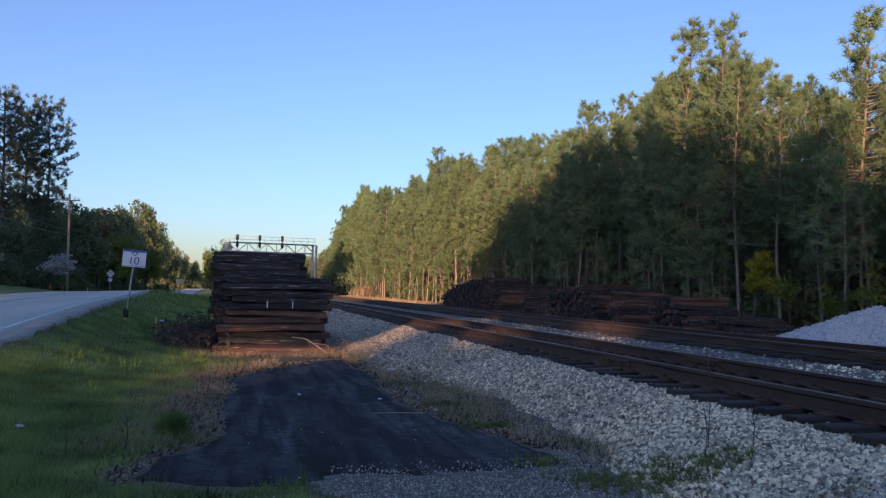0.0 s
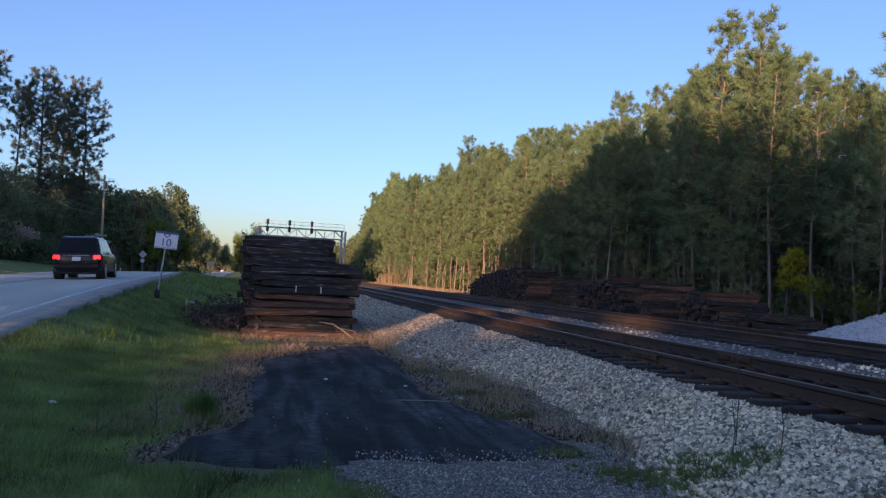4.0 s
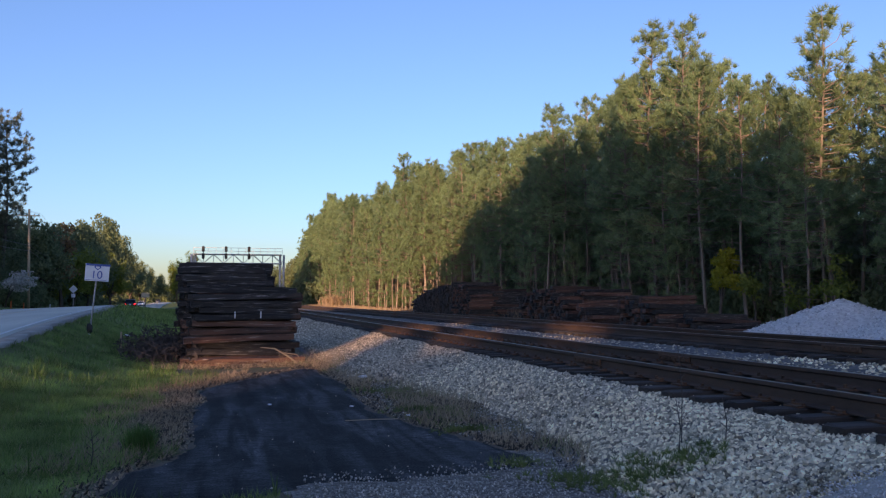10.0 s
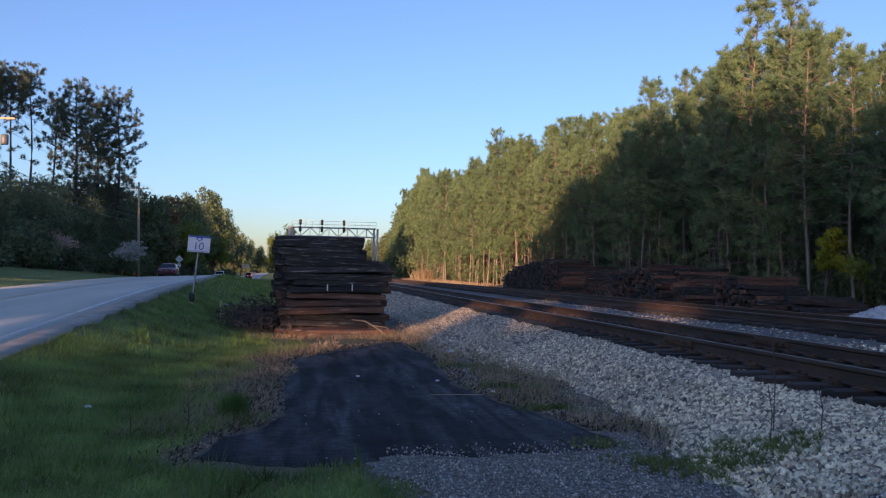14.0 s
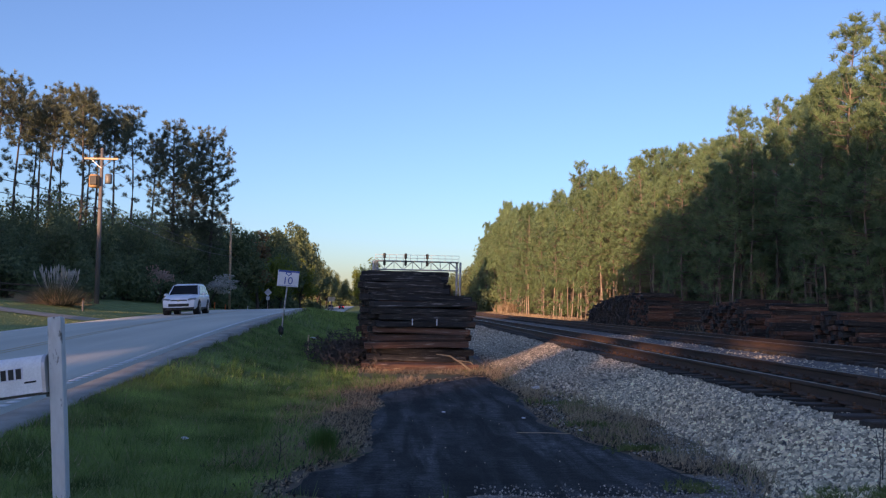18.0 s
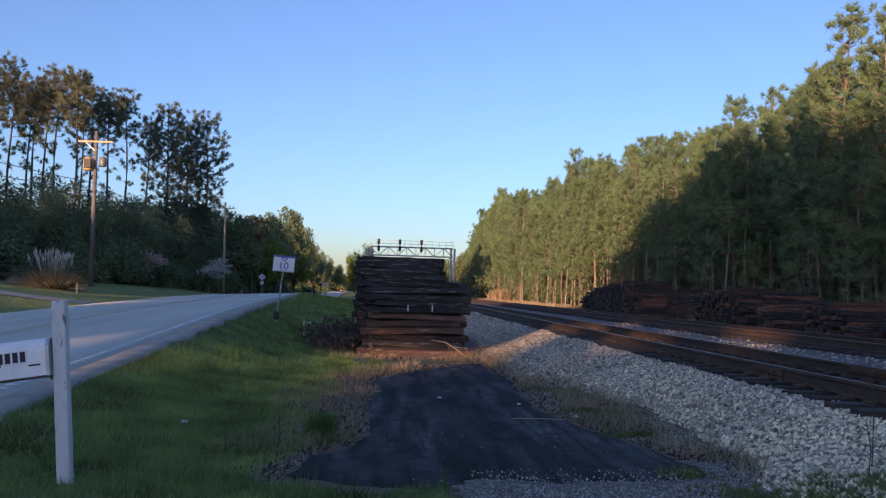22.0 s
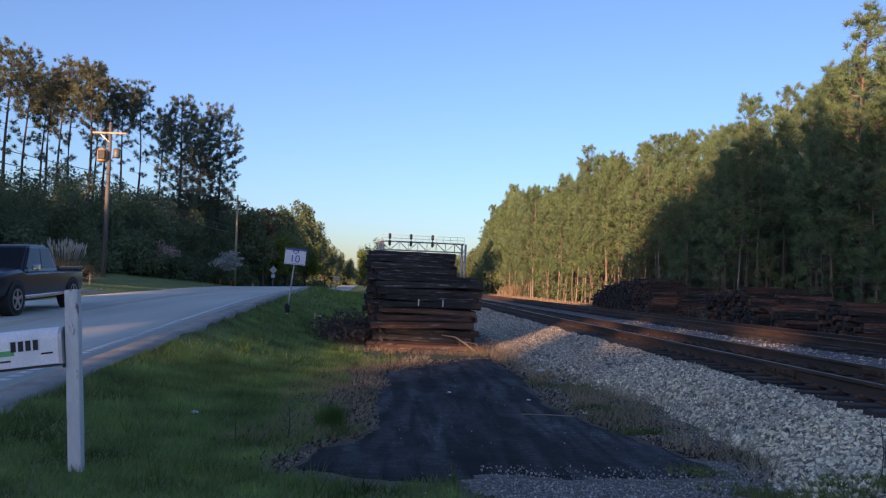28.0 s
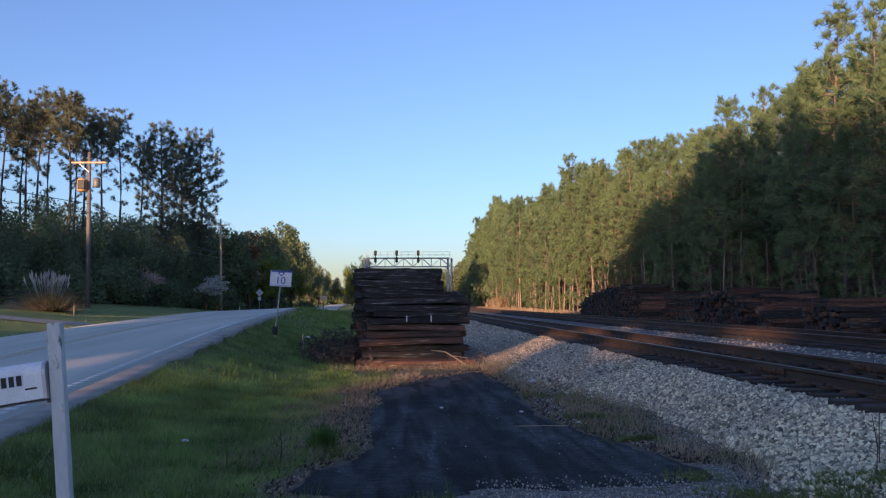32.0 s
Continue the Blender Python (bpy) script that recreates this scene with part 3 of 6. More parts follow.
def make_bed():
    ys = steps((-30, 0, 1.0), (0, 40, 0.25), (40, 120, 1.0), (120, 400, 6))
    xs = np.concatenate([np.linspace(2.3, 5.2, 18), np.linspace(5.6, 13.4, 14), np.array([14.0, 14.9])])
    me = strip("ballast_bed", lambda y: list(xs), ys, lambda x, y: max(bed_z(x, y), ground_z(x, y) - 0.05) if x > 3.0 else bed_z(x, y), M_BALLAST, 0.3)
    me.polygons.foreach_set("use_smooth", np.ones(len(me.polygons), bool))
    tagged(link("ballast_bed", me), "raised bed of crushed granite under two tracks, darkened for shaded gaps", "ballast", kind="structure")


def rail_outline(h=0.18):
    w = [(0.07, 0), (0.07, 0.012), (0.012, 0.035), (0.009, 0.12), (0.036, 0.14), (0.036, h - 0.008), (0.028, h)]
    return w + [(-a, b) for a, b in reversed(w)]


def make_track(k):
    x0, top = TRACKS[k]
    t = thing("railway_track", "rusty steel rails with worn running tops on dark wooden ties" if k == 0 else "second rusty track beyond the first, on dark ties", "railway track")
    ys = [-30, 0, 10, 25, 60, 150, 400]
    for i in range(2):
        bm = bmesh.new()
        x = x0 + i * GAUGE
        loft(bm, [[(x + a, y, top - 0.18 + b) for a, b in rail_outline()] for y in ys])
        rail = part("rail", bm, M_RAIL, t, "rusty steel rail")
        bm = bmesh.new()
        loft(bm, [[(x - 0.022, y, top - 0.001), (x - 0.022, y, top + 0.003), (x + 0.022, y, top + 0.003), (x + 0.022, y, top - 0.001)] for y in ys])
        part("running_surface", bm, M_RAILTOP, rail, "polished strip on the rail head")
        for yj in (11.5, 48.0):
            bm = boxes((0.03, 0.9, 0.09, pose(x - 0.032, yj, top - 0.085)), (0.03, 0.9, 0.09, pose(x + 0.032, yj, top - 0.085)), bevel=0.008)
            for q in range(6):
                box(bm, 0.14, 0.03, 0.03, pose(x, yj - 0.375 + 0.15 * q, top - 0.085), 0.006)
            part("joint_bar", bm, M_PLATE, rail, "bolted joint bar")
    tie_me, plate_me = [], []
    for v in range(4):
        bm = bmesh.new()
        box(bm, 2.6, 0.225, 0.18, None, 0.012)
        for vert in bm.verts:
            vert.co += Vector((rnd.uniform(-0.03, 0.03), rnd.uniform(-0.008, 0.008), rnd.uniform(-0.006, 0.006)))
        me = bpy.data.meshes.new("tie")
        bm.to_mesh(me)
        bm.free()
        me.materials.append(M_TIE_TRACK)
        tie_me.append(me)
    bm = boxes((0.36, 0.19, 0.02, pose(0, 0, 0)), (0.03, 0.03, 0.05, pose(-0.09, 0.06, 0.03)), (0.03, 0.03, 0.05, pose(0.09, -0.06, 0.03)), (0.04, 0.16, 0.025, pose(-0.085, 0, 0.018)), (0.04, 0.16, 0.025, pose(0.085, 0, 0.018)), bevel=0.003)
    pm = bpy.data.meshes.new("tie_plate")
    bm.to_mesh(pm)
    bm.free()
    pm.materials.append(M_PLATE)
    far = bmesh.new()
    y, zc = -2.0 if k else 0.0, top - 0.18 - 0.1
    cx = x0 + GAUGE / 2
    while y < 200:
        m = pose(cx + rnd.uniform(-0.06, 0.06), y, zc, 0, 0, rnd.uniform(-1.2, 1.2))
        if y < (70 if k == 0 else 45):
            o = link("tie", rnd.choice(tie_me), t, m)
            if k == 0 and y < 32:
                for i in range(2):
                    link("tie_plate", pm, o, Matrix.Translation((x0 + i * GAUGE - m.translation.x, 0, 0.1)))
        else:
            box(far, 2.6, 0.225, 0.18, m)
        y += 0.51 + rnd.uniform(-0.03, 0.03)
    tagged(part("far_tie", far, M_TIE_TRACK, t, "far wooden ties"), kind="stuff")

# ---- trees ----
def blades(centres, dirs, count, length, width, spread, rs):
    """Tufts of narrow triangles that fan out round each direction; arrays in, vertices and triangles out."""
    c = np.repeat(centres, count, 0)
    d = np.repeat(dirs, count, 0) + rs.normal(0, spread, (len(c), 3))
    d /= np.linalg.norm(d, axis=1)[:, None] + 1e-9
    side = np.cross(d, rs.normal(0, 1, (len(c), 3)))
    side /= np.linalg.norm(side, axis=1)[:, None] + 1e-9
    ln = length * rs.uniform(0.6, 1.2, (len(c), 1))
    w = width * rs.uniform(0.7, 1.3, (len(c), 1))
    v = np.stack([c - side * w, c + side * w, c + d * ln], 1)
    return v.reshape(-1, 3), np.arange(len(v) * 3).reshape(-1, 3)


def limb_mesh(name, paths, material, sides=5):
    bm = bmesh.new()
    for pts, radii in paths:
        tube(bm, pts, radii, sides, cap=False)
    me = bpy.data.meshes.new(name)
    bm.to_mesh(me)
    bm.free()
    me.materials.append(material)
    me.polygons.foreach_set("use_smooth", np.ones(len(me.polygons), bool))
    return me


def pine(seed, height, crown_from, reach, needle, bark, label, trunk_r=0.12, dead=14, shape="cone", step=0.62, per=5, puff=0.4, count=64, blade=0.02, density=1.65):
    """A pine: a tapered, slightly bent trunk, whorls of upturned limbs and twigs that end in round brushes of needles, and bare dead stubs below the crown."""
    r, rs = random.Random(seed), np.random.RandomState(seed)
    t = thing("pine_tree", label, "pine tree")
    bend = (r.uniform(-0.3, 0.3), r.uniform(-0.3, 0.3))

    def at(z):
        k = z / height
        return Vector((bend[0] * math.sin(k * 3) + 0.08 * math.sin(k * 9 + seed), bend[1] * math.sin(k * 2.6) + 0.08 * math.cos(k * 8 + seed), z))
    zs = np.linspace(-0.3, height * 0.985, 12)
    link("trunk", limb_mesh("trunk", [([at(z) for z in zs], [trunk_r * (1.15 - 1.05 * max(0, z) / height) + 0.012 for z in zs])], bark, 7), t)
    limbs, centres, dirs = [], [], []
    for q in range(dead):
        z = height * r.uniform(0.1, crown_from + 0.06)
        a, ln = r.uniform(0, 6.28), r.uniform(0.3, 1.4)
        limbs.append(([at(z), at(z) + Vector((math.cos(a) * ln, math.sin(a) * ln, r.uniform(-0.1, 0.25) * ln))], [0.018, 0.006]))
    base = height * crown_from
    z, turn = base, r.uniform(0, 6.28)
    while z < height - 0.25:
        k = (z - base) / (height - base)
        if shape == "cone":
            wide = 0.62 + 1.5 * k if k < 0.25 else 1.0 - 0.8 * ((k - 0.25) / 0.75) ** 1.25
        elif shape == "dome":
            wide = (0.35 + 0.3 * k if k < 0.45 else 0.5 + 1.6 * (k - 0.45)) if k < 0.75 else max(0.3, math.sqrt(max(0.0, 1 - ((k - 0.75) / 0.27) ** 2)))
        else:
            wide = (0.55 + 0.9 * k) if k < 0.5 else max(0.3, math.sqrt(max(0.0, 1 - ((k - 0.5) / 0.52) ** 2.4)))
        for b in range(max(1, per + r.choice((-1, 0, 0, 1)))):
            turn += 6.283 / per + r.uniform(-0.5, 0.5)
            if r.random() < (0.76 if shape == "dome" and k < 0.5 else 0.12):
                continue
            ln = reach * wide * r.uniform(0.6, 1.15)
            rise = (-0.12 + 1.1 * k ** 1.4 if shape == "cone" else 0.0 + 0.75 * k) + r.uniform(-0.12, 0.16)
            p0 = at(min(height * 0.97, z + r.uniform(-0.25, 0.25)))
            out = Vector((math.cos(turn), math.sin(turn), 0))
            bow = Vector((-out.y, out.x, 0)) * r.uniform(-0.25, 0.25) * ln
            p1 = p0 + out * ln * 0.55 + Vector((0, 0, rise * ln * 0.35)) + bow * 0.5
            p2 = p0 + out * ln * (0.95 if rise < 0.5 else 0.8) + Vector((0, 0, (rise + 0.16) * ln * 0.85)) + bow
            limbs.append(([p0, p1, p2], [0.012 + 0.011 * ln, 0.01 + 0.006 * ln, 0.006]))
            n = max(2, int(round(density * ln * r.uniform(0.75, 1.25) * (1.7 if shape == "dome" and k > 0.5 else 1.0))))
            for q in range(n):
                u = 1.0 if q == 0 else r.uniform(0.35, 1.0)
                p = p1.lerp(p2, (u - 0.5) * 2) if u > 0.5 else p0.lerp(p1, u * 2)
                side = Vector((-out.y, out.x, 0)) * r.gauss(0, 0.2) * ln * (0.3 if q == 0 else 1.0)
                c = p + side + Vector((0, 0, r.uniform(-0.05, 0.2)))
                if q and side.length > 0.25:
                    limbs.append(([p, c], [0.008, 0.004]))
                centres.append(c)
                dirs.append((out * 0.5 + side * 0.6 + Vector((0, 0, 0.55 + 0.3 * k))).normalized())
        z += step * r.uniform(0.75, 1.25)
    for q in range(4):
        centres.append(at(height * 0.985 - 0.25 * q) + Vector((r.gauss(0, 0.08), r.gauss(0, 0.08), 0)))
        dirs.append(Vector((0, 0, 1)))
    tagged(link("branchwork", limb_mesh("branchwork", limbs, bark, 4), t), kind="stuff")
    c = np.repeat(np.array(centres), 4, 0)
    c += rs.normal(0, puff * 0.24, c.shape)
    v, f = blades(c, np.repeat(np.array(dirs), 4, 0), max(2, count // 4), puff, blade, 0.75, rs)
    link("crown", raw_mesh("crown", v, f, needle), t)
    return t


def broadleaf(seed, height, spread, leaves, material, bark=None, label="", name="tree", category="tree", trunk_frac=0.25, leaf=0.16, clumps=60, flat=0.85, weep=0.0):
    """A broadleaf tree or bush: forked tapered limbs that end in loose clumps of leaf quads, with gaps between."""
    r, rs = random.Random(seed), np.random.RandomState(seed)
    t = thing(name, label, category)
    limbs, tips = [], []
    for s in range(r.choice((4, 5, 6)) if trunk_frac < 0.2 else 1):
        a0 = r.uniform(0, 6.28)
        foot = Vector((0.1 * math.cos(a0), 0.1 * math.sin(a0), -0.2)) if trunk_frac < 0.2 else Vector((0, 0, -0.3))
        fork = Vector((r.uniform(-0.15, 0.15) * spread, r.uniform(-0.15, 0.15) * spread, height * max(trunk_frac, 0.12)))
        rr = 0.022 * height * (0.5 if trunk_frac < 0.2 else 1)
        limbs.append(([foot, fork * 0.5, fork], [rr * 1.15, rr * 0.9, rr * 0.75]))
        for q in range(max(4, clumps // (8 if trunk_frac >= 0.2 else 24))):
            a, el = r.uniform(0, 6.28), r.uniform(0.05, 1.0)
            end = fork + Vector((math.cos(a) * spread * (1 - 0.55 * el * el) * r.uniform(0.4, 0.85), math.sin(a) * spread * (1 - 0.55 * el * el) * r.uniform(0.4, 0.85), (height - fork.z) * el * r.uniform(0.6, 0.92)))
            mid = fork.lerp(end, 0.5) + Vector((0, 0, 0.06 * height))
            limbs.append(([fork, mid, end], [rr * 0.5, rr * 0.28, rr * 0.1]))
            for w in range(6):
                tips.append(mid.lerp(end, r.uniform(0.1, 1.15)) + Vector((r.gauss(0, 1), r.gauss(0, 1), r.gauss(0, 0.7))) * 0.13 * spread)
    link("trunk", limb_mesh("trunk", limbs, bark or M_BARK_GREY, 6), t)
    tips = [tips[i] for i in rs.permutation(len(tips))[:clumps]]
    per = max(4, leaves // len(tips))
    c = np.repeat(np.array(tips), per, 0)
    off = rs.normal(0, 1, c.shape)
    off *= (rs.uniform(0.2, 1, (len(c), 1)) ** 0.5) / np.linalg.norm(off, axis=1)[:, None]
    c = c + off * spread * 0.26 * np.array([1, 1, flat])
    c[:, 2] = np.maximum(c[:, 2], 0.08)
    a1 = rs.normal(0, 1, c.shape)
    a1[:, 2] -= weep
    a1 /= np.linalg.norm(a1, axis=1)[:, None]
    a2 = np.cross(a1, rs.normal(0, 1, c.shape))
    a2 /= np.linalg.norm(a2, axis=1)[:, None]
    s = leaf * rs.uniform(0.6, 1.3, (len(c), 1))
    v = np.stack([c - a1 * s, c + a2 * s * 0.5, c + a1 * s, c - a2 * s * 0.5], 1).reshape(-1, 3)
    v[:, 2] *= height / v[:, 2].max()
    link("crown", raw_mesh("crown", v, np.arange(len(v)).reshape(-1, 4), material), t)
    return t


def stand(ob, x, y, s=1.0, turn=None, z=None, sz=None, sink=0.0):
    """The pose for a copy of a tree on the ground."""
    return Matrix.Translation((x, y, (ground_z(x, y) if z is None else z) - sink)) @ Matrix.Rotation(rnd.uniform(0, 6.28) if turn is None else turn, 4, "Z") @ Matrix.Diagonal((s, s, sz or s, 1))


def plant(kinds, places, group=""):
    """places: x, y, wanted height; the kind is picked in turn. The first use of a kind takes the original."""
    for i, (x, y, h) in enumerate(places):
        ob, h0 = kinds[i % len(kinds)]
        s = h / h0
        m = stand(ob, x, y, s ** 0.5 if s > 1 else s, sz=s)
        o = copy_thing(ob, m)
        if group:
            tagged(o, group=group)


def drop(ob):
    for o in (*ob.children_recursive, ob):
        bpy.data.objects.remove(o)


def make_forest():
    lab = "young plantation pine with bare lower trunk and green needle crown"
    near = [(pine(100 + i, h, cf, rch, M_NEEDLE, M_BARK, lab, 0.09, 24), h) for i, (h, cf, rch) in enumerate(((16, 0.38, 2.5), (17, 0.3, 2.8), (15, 0.45, 2.4), (16.5, 0.24, 2.9), (15.5, 0.42, 2.4), (16, 0.33, 2.7)))]
    far = [(pine(120 + i, h, cf, rch, M_NEEDLE, M_BARK, lab, 0.095, 10, "cone", 0.95, 5, 0.6, 44, 0.036, 1.15), h) for i, (h, cf, rch) in enumerate(((18, 0.32, 2.9), (19, 0.4, 2.7), (18, 0.2, 3.1), (18.5, 0.28, 2.8)))]
    young = [(pine(130 + i, h, 0.1, rch, M_NEEDLE, M_BARK, "young pine with layered boughs down to the ground", 0.08, 4), h) for i, (h, rch) in enumerate(((6.5, 1.9), (8, 2.3)))]
    r = random.Random(5)
    top = [(14, 11), (27, 12.2), (29, 11.0), (30.5, 10.8), (32, 12.0), (34, 13.4), (36, 14.0), (38, 15.4), (40.5, 16.0), (43, 14.4), (47.5, 15.2), (51, 14.4), (55, 15.4), (59, 14.8), (64, 15.3), (70, 16.2), (84, 17.4), (96, 18.2), (118, 18.4), (132, 19.4), (150, 20.5), (184, 25), (218, 22.5), (244, 16)]
    places = []
    y = 14.0
    while y < 104:
        for row, (x0, jig) in enumerate(((23.3, 0.9), (26.2, 1.1), (29.4, 1.3), (32.8, 1.3))):
            if row == 3 and r.random() < 0.3:
                continue
            x = x0 + r.uniform(-jig, jig)
            places.append((x, y + r.uniform(-1, 1), lerp_table(y * 23.5 / x, top) * x / 23.5 * r.uniform(0.76, 0.97)))
        y += 2.5
    for x, y, h in ((23.6, 106.0, 20.6), (23.8, 37.8, 16.2), (23.6, 40.4, 16.6), (23.7, 27.0, 12.9), (23.5, 54.6, 15.3)):
        places.append((x, y, h))
    plant(near, places, "plantation pines along the track")
    places = []
    y = 104.0
    while y < 240:
        for row, x0 in enumerate((22.4, 25.8, 29.6, 33.5)):
            if row == 3 and r.random() < 0.4:
                continue
            places.append((x0 + r.uniform(-1.2, 1.2), y + r.uniform(-1.5, 1.5), lerp_table(y * 23.5 / x0, top) * x0 / 23.5 * r.uniform(0.76, 0.98)))
        y += 3.2
    plant(far, places, "plantation pines along the track")
    places = [(22.6, 36.5, 5.0), (22.8, 43.0, 6.5), (22.4, 49.0, 5.0), (23.2, 58.0, 7.0), (22.6, 66.0, 5.5), (22.3, 83.0, 5.0), (22.2, 95.0, 6.0), (20.8, 178, 11), (20.5, 190, 12.5), (20.2, 204, 13), (20.6, 216, 12), (21.2, 168, 9), (21.6, 108, 4.5), (21.2, 118, 6), (21.8, 127, 5), (21.0, 137, 6.5), (21.5, 148, 5.5), (20.8, 158, 8)]
    plant(young, places, "young pines at the edge of the wood")
    for o, h in near + far + young:
        drop(o)
    # back rows for the wood's dark depth, its shade put into darker needles
    back = [(pine(140, 15, 0.12, 3.0, M_NEEDLE_DARK, M_BARK, "pine deep in the shaded wood with branches low down", 0.15, 0, "cone", 1.0, 4, 0.7, 20, 0.07, 1.8), 15)]
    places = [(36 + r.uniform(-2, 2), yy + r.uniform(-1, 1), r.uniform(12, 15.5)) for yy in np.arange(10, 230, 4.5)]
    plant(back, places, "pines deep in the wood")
    under = broadleaf(150, 8, 3.6, 900, M_LEAF, None, "dark evergreen tree deep in the wood", clumps=80, trunk_frac=0.06, leaf=0.42)
    plant([(under, 8)], [(42 + r.uniform(-1, 1), yy + r.uniform(-1, 1), r.uniform(7, 10)) for yy in np.arange(12, 150, 2.8)], "dark trees deep in the wood")
    plant([(under, 8)], [(49 + r.uniform(-1, 1), yy + r.uniform(-1, 1), r.uniform(9, 12)) for yy in np.arange(20, 150, 3.4)], "dark trees deep in the wood")
    drop(under)
    drop(back[0][0])


def make_left_trees():
    lab = "tall old pine with bare trunk and open dark crown"
    slim = [(pine(200 + i, 20, cf, rch, M_NEEDLE_DARK, M_BARK_GREY, lab, 0.17, 12, "dome", 0.6, 5, 0.38, 56, 0.022, 2.0), 20) for i, (cf, rch) in enumerate(((0.5, 2.3), (0.4, 2.0), (0.55, 2.5), (0.45, 2.0)))]
    broad = [(pine(206 + i, 20, cf, 2.9, M_NEEDLE_DARK, M_BARK_GREY, lab, 0.2, 12, "dome", 0.62, 6, 0.38, 56, 0.022, 2.0), 20) for i, cf in enumerate((0.42, 0.5))]
    full = [(pine(215 + i, 21, cf, rch, M_NEEDLE_DARK, M_BARK_GREY, "tall old pine with a broad dark crown", 0.22, 8, "full", 0.75, 6, 0.42, 58, 0.022, 2.4), 21) for i, (cf, rch) in enumerate(((0.22, 3.1), (0.36, 3.1)))]
    group = "tall pines across the road"
    plant(broad, [(-42.4, 78, 19.8), (-37.5, 76, 20.4), (-45.5, 86, 21.0), (-49, 88, 21)], group)
    plant(slim, [(-43.8, 84, 22.2), (-38.3, 82, 20.7), (-38.0, 86, 21.2), (-34.0, 80, 19.1), (-34.7, 84, 20.9), (-30.8, 78, 20.1), (-33.7, 90, 21.2), (-31.4, 88, 20.0), (-30.8, 92, 21.0), (-31.0, 102, 20.6), (-36.2, 94, 20.5), (-41, 92, 21)], group)
    plant(full, [(-27.9, 98, 21.7), (-24.5, 104, 21.9), (-26.8, 103, 20.8)], group)
    r = random.Random(31)
    dark = [(broadleaf(300 + i, 9, 3.4, 5200, M_LEAF, None, "dense dark evergreen tree under the pines and in added shade rows", clumps=150, trunk_frac=0.08 + 0.08 * i, leaf=0.14), 9) for i in range(2)]
    for o, h in slim + broad + full:
        drop(o)
    dark_places = []
    for y in np.arange(45, 100, 3.4):
        front = lerp_table(y, [(45, -31.5), (50, -30.5), (60, -28.8), (80, -26.6), (100, -24.8)])
        for x, yy, lo, hi in ((front, y, 6.4, 8.6), (front - 5, y + 1.7, 8.2, 10.2), (front - 12, y + 0.8, 8.5, 10.5)):
            dark_places.append((x + r.uniform(-1.2, 1.2), yy, r.uniform(lo, hi) * 0.5 * (1 + yy / 75)))
    dark_places += [(-24.5, 106, 10), (-28, 104, 11), (-26, 112, 11)]
    # hidden rows added to keep the sun off the far roadside trees
    dark_places += [(x + r.uniform(-1.5, 1.5), y + r.uniform(-1.5, 1.5), r.uniform(11, 14)) for y in np.arange(98, 170, 6.0) for x in (-33.5, -39.0)]
    plant(dark, dark_places, "dark trees under the pines")
    tall = [(broadleaf(320 + i, 13, 4.6, 5600, m, None, lb, clumps=150, trunk_frac=0.2, leaf=0.24), 13) for i, (m, lb) in enumerate(((M_LEAF, "tall dark green broadleaf tree by the road"), (M_LEAF_NEW, "tall tree in light green spring leaf by the road")))]
    rows = [(-27, 108, 12), (-23.5, 116, 11.5), (-28, 124, 13), (-24, 132, 13), (-27, 142, 14), (-23.5, 150, 15), (-27, 160, 16), (-24.5, 172, 16.5), (-28, 184, 17), (-27, 200, 17), (-29, 218, 17), (-26, 168, 17.5), (-27, 190, 19), (-28, 214, 20), (-30, 240, 21), (-31, 262, 21), (-33, 290, 20), (-36, 320, 20), (-40, 350, 20), (-46, 390, 20), (-38, 420, 16), (-30, 440, 12), (-30.5, 300, 13.5), (-31, 318, 13), (-30, 332, 11), (-34, 345, 14.5), (-30, 112, 13), (-33, 135, 14), (-32, 155, 15), (-22.4, 115, 12.2), (-31.5, 285, 19.5), (-33, 330, 17.5), (-36.5, 430, 17.5), (-39.5, 520, 18), (-42, 600, 17)]
    rows = [(x, y, h * (1.2 if y > 200 else 1.0)) for x, y, h in rows]
    plant([tall[0]], rows, "broadleaf trees along the far road")
    plant([tall[1]], [(-20.8, 128, 9.5), (-21.5, 146, 10), (-23, 190, 13)], "broadleaf trees along the far road")
    plant([tall[1]], [(-11.5, 300, 19), (-16, 330, 17), (-8, 310, 12), (2, 330, 13)], "trees beyond the gantry")
    plant([tall[0]], [(12, 320, 11), (20, 300, 12), (26, 290, 14), (18, 280, 13), (24, 262, 15), (20, 232, 14), (24, 240, 16), (21, 250, 13), (31, 300, 15), (27, 250, 16), (30, 275, 16), (-24, 470, 13), (-12, 480, 14), (-2, 470, 15), (8, 480, 14), (20, 470, 15), (32, 460, 16)], "trees beyond the gantry")
    for o, h in tall + dark:
        drop(o)
    a = broadleaf(340, 11.5, 3.0, 1500, M_LEAF_RUST, None, "bare-looking tree with rusty new leaves", clumps=60, trunk_frac=0.3, leaf=0.2)
    a.matrix_basis = stand(a, -20.4, 118, 1.03, 0.4)
    b = broadleaf(341, 3.7, 3.6, 1500, M_BLOSSOM, None, "flowering dogwood with white blossom at the lawn edge", "dogwood_tree", "tree", 0.2, 0.13, 26, 0.28)
    b.matrix_basis = stand(b, -21.3, 92, 1.05, 0.4)
    c = broadleaf(342, 3.4, 2.8, 1100, M_PINK, None, "low shrub with faded pink blossom", "pink_bush", "bush", 0.22, 0.12, 26, 0.5)
    c.matrix_basis = stand(c, -22.5, 76, 1.05, 1.4)
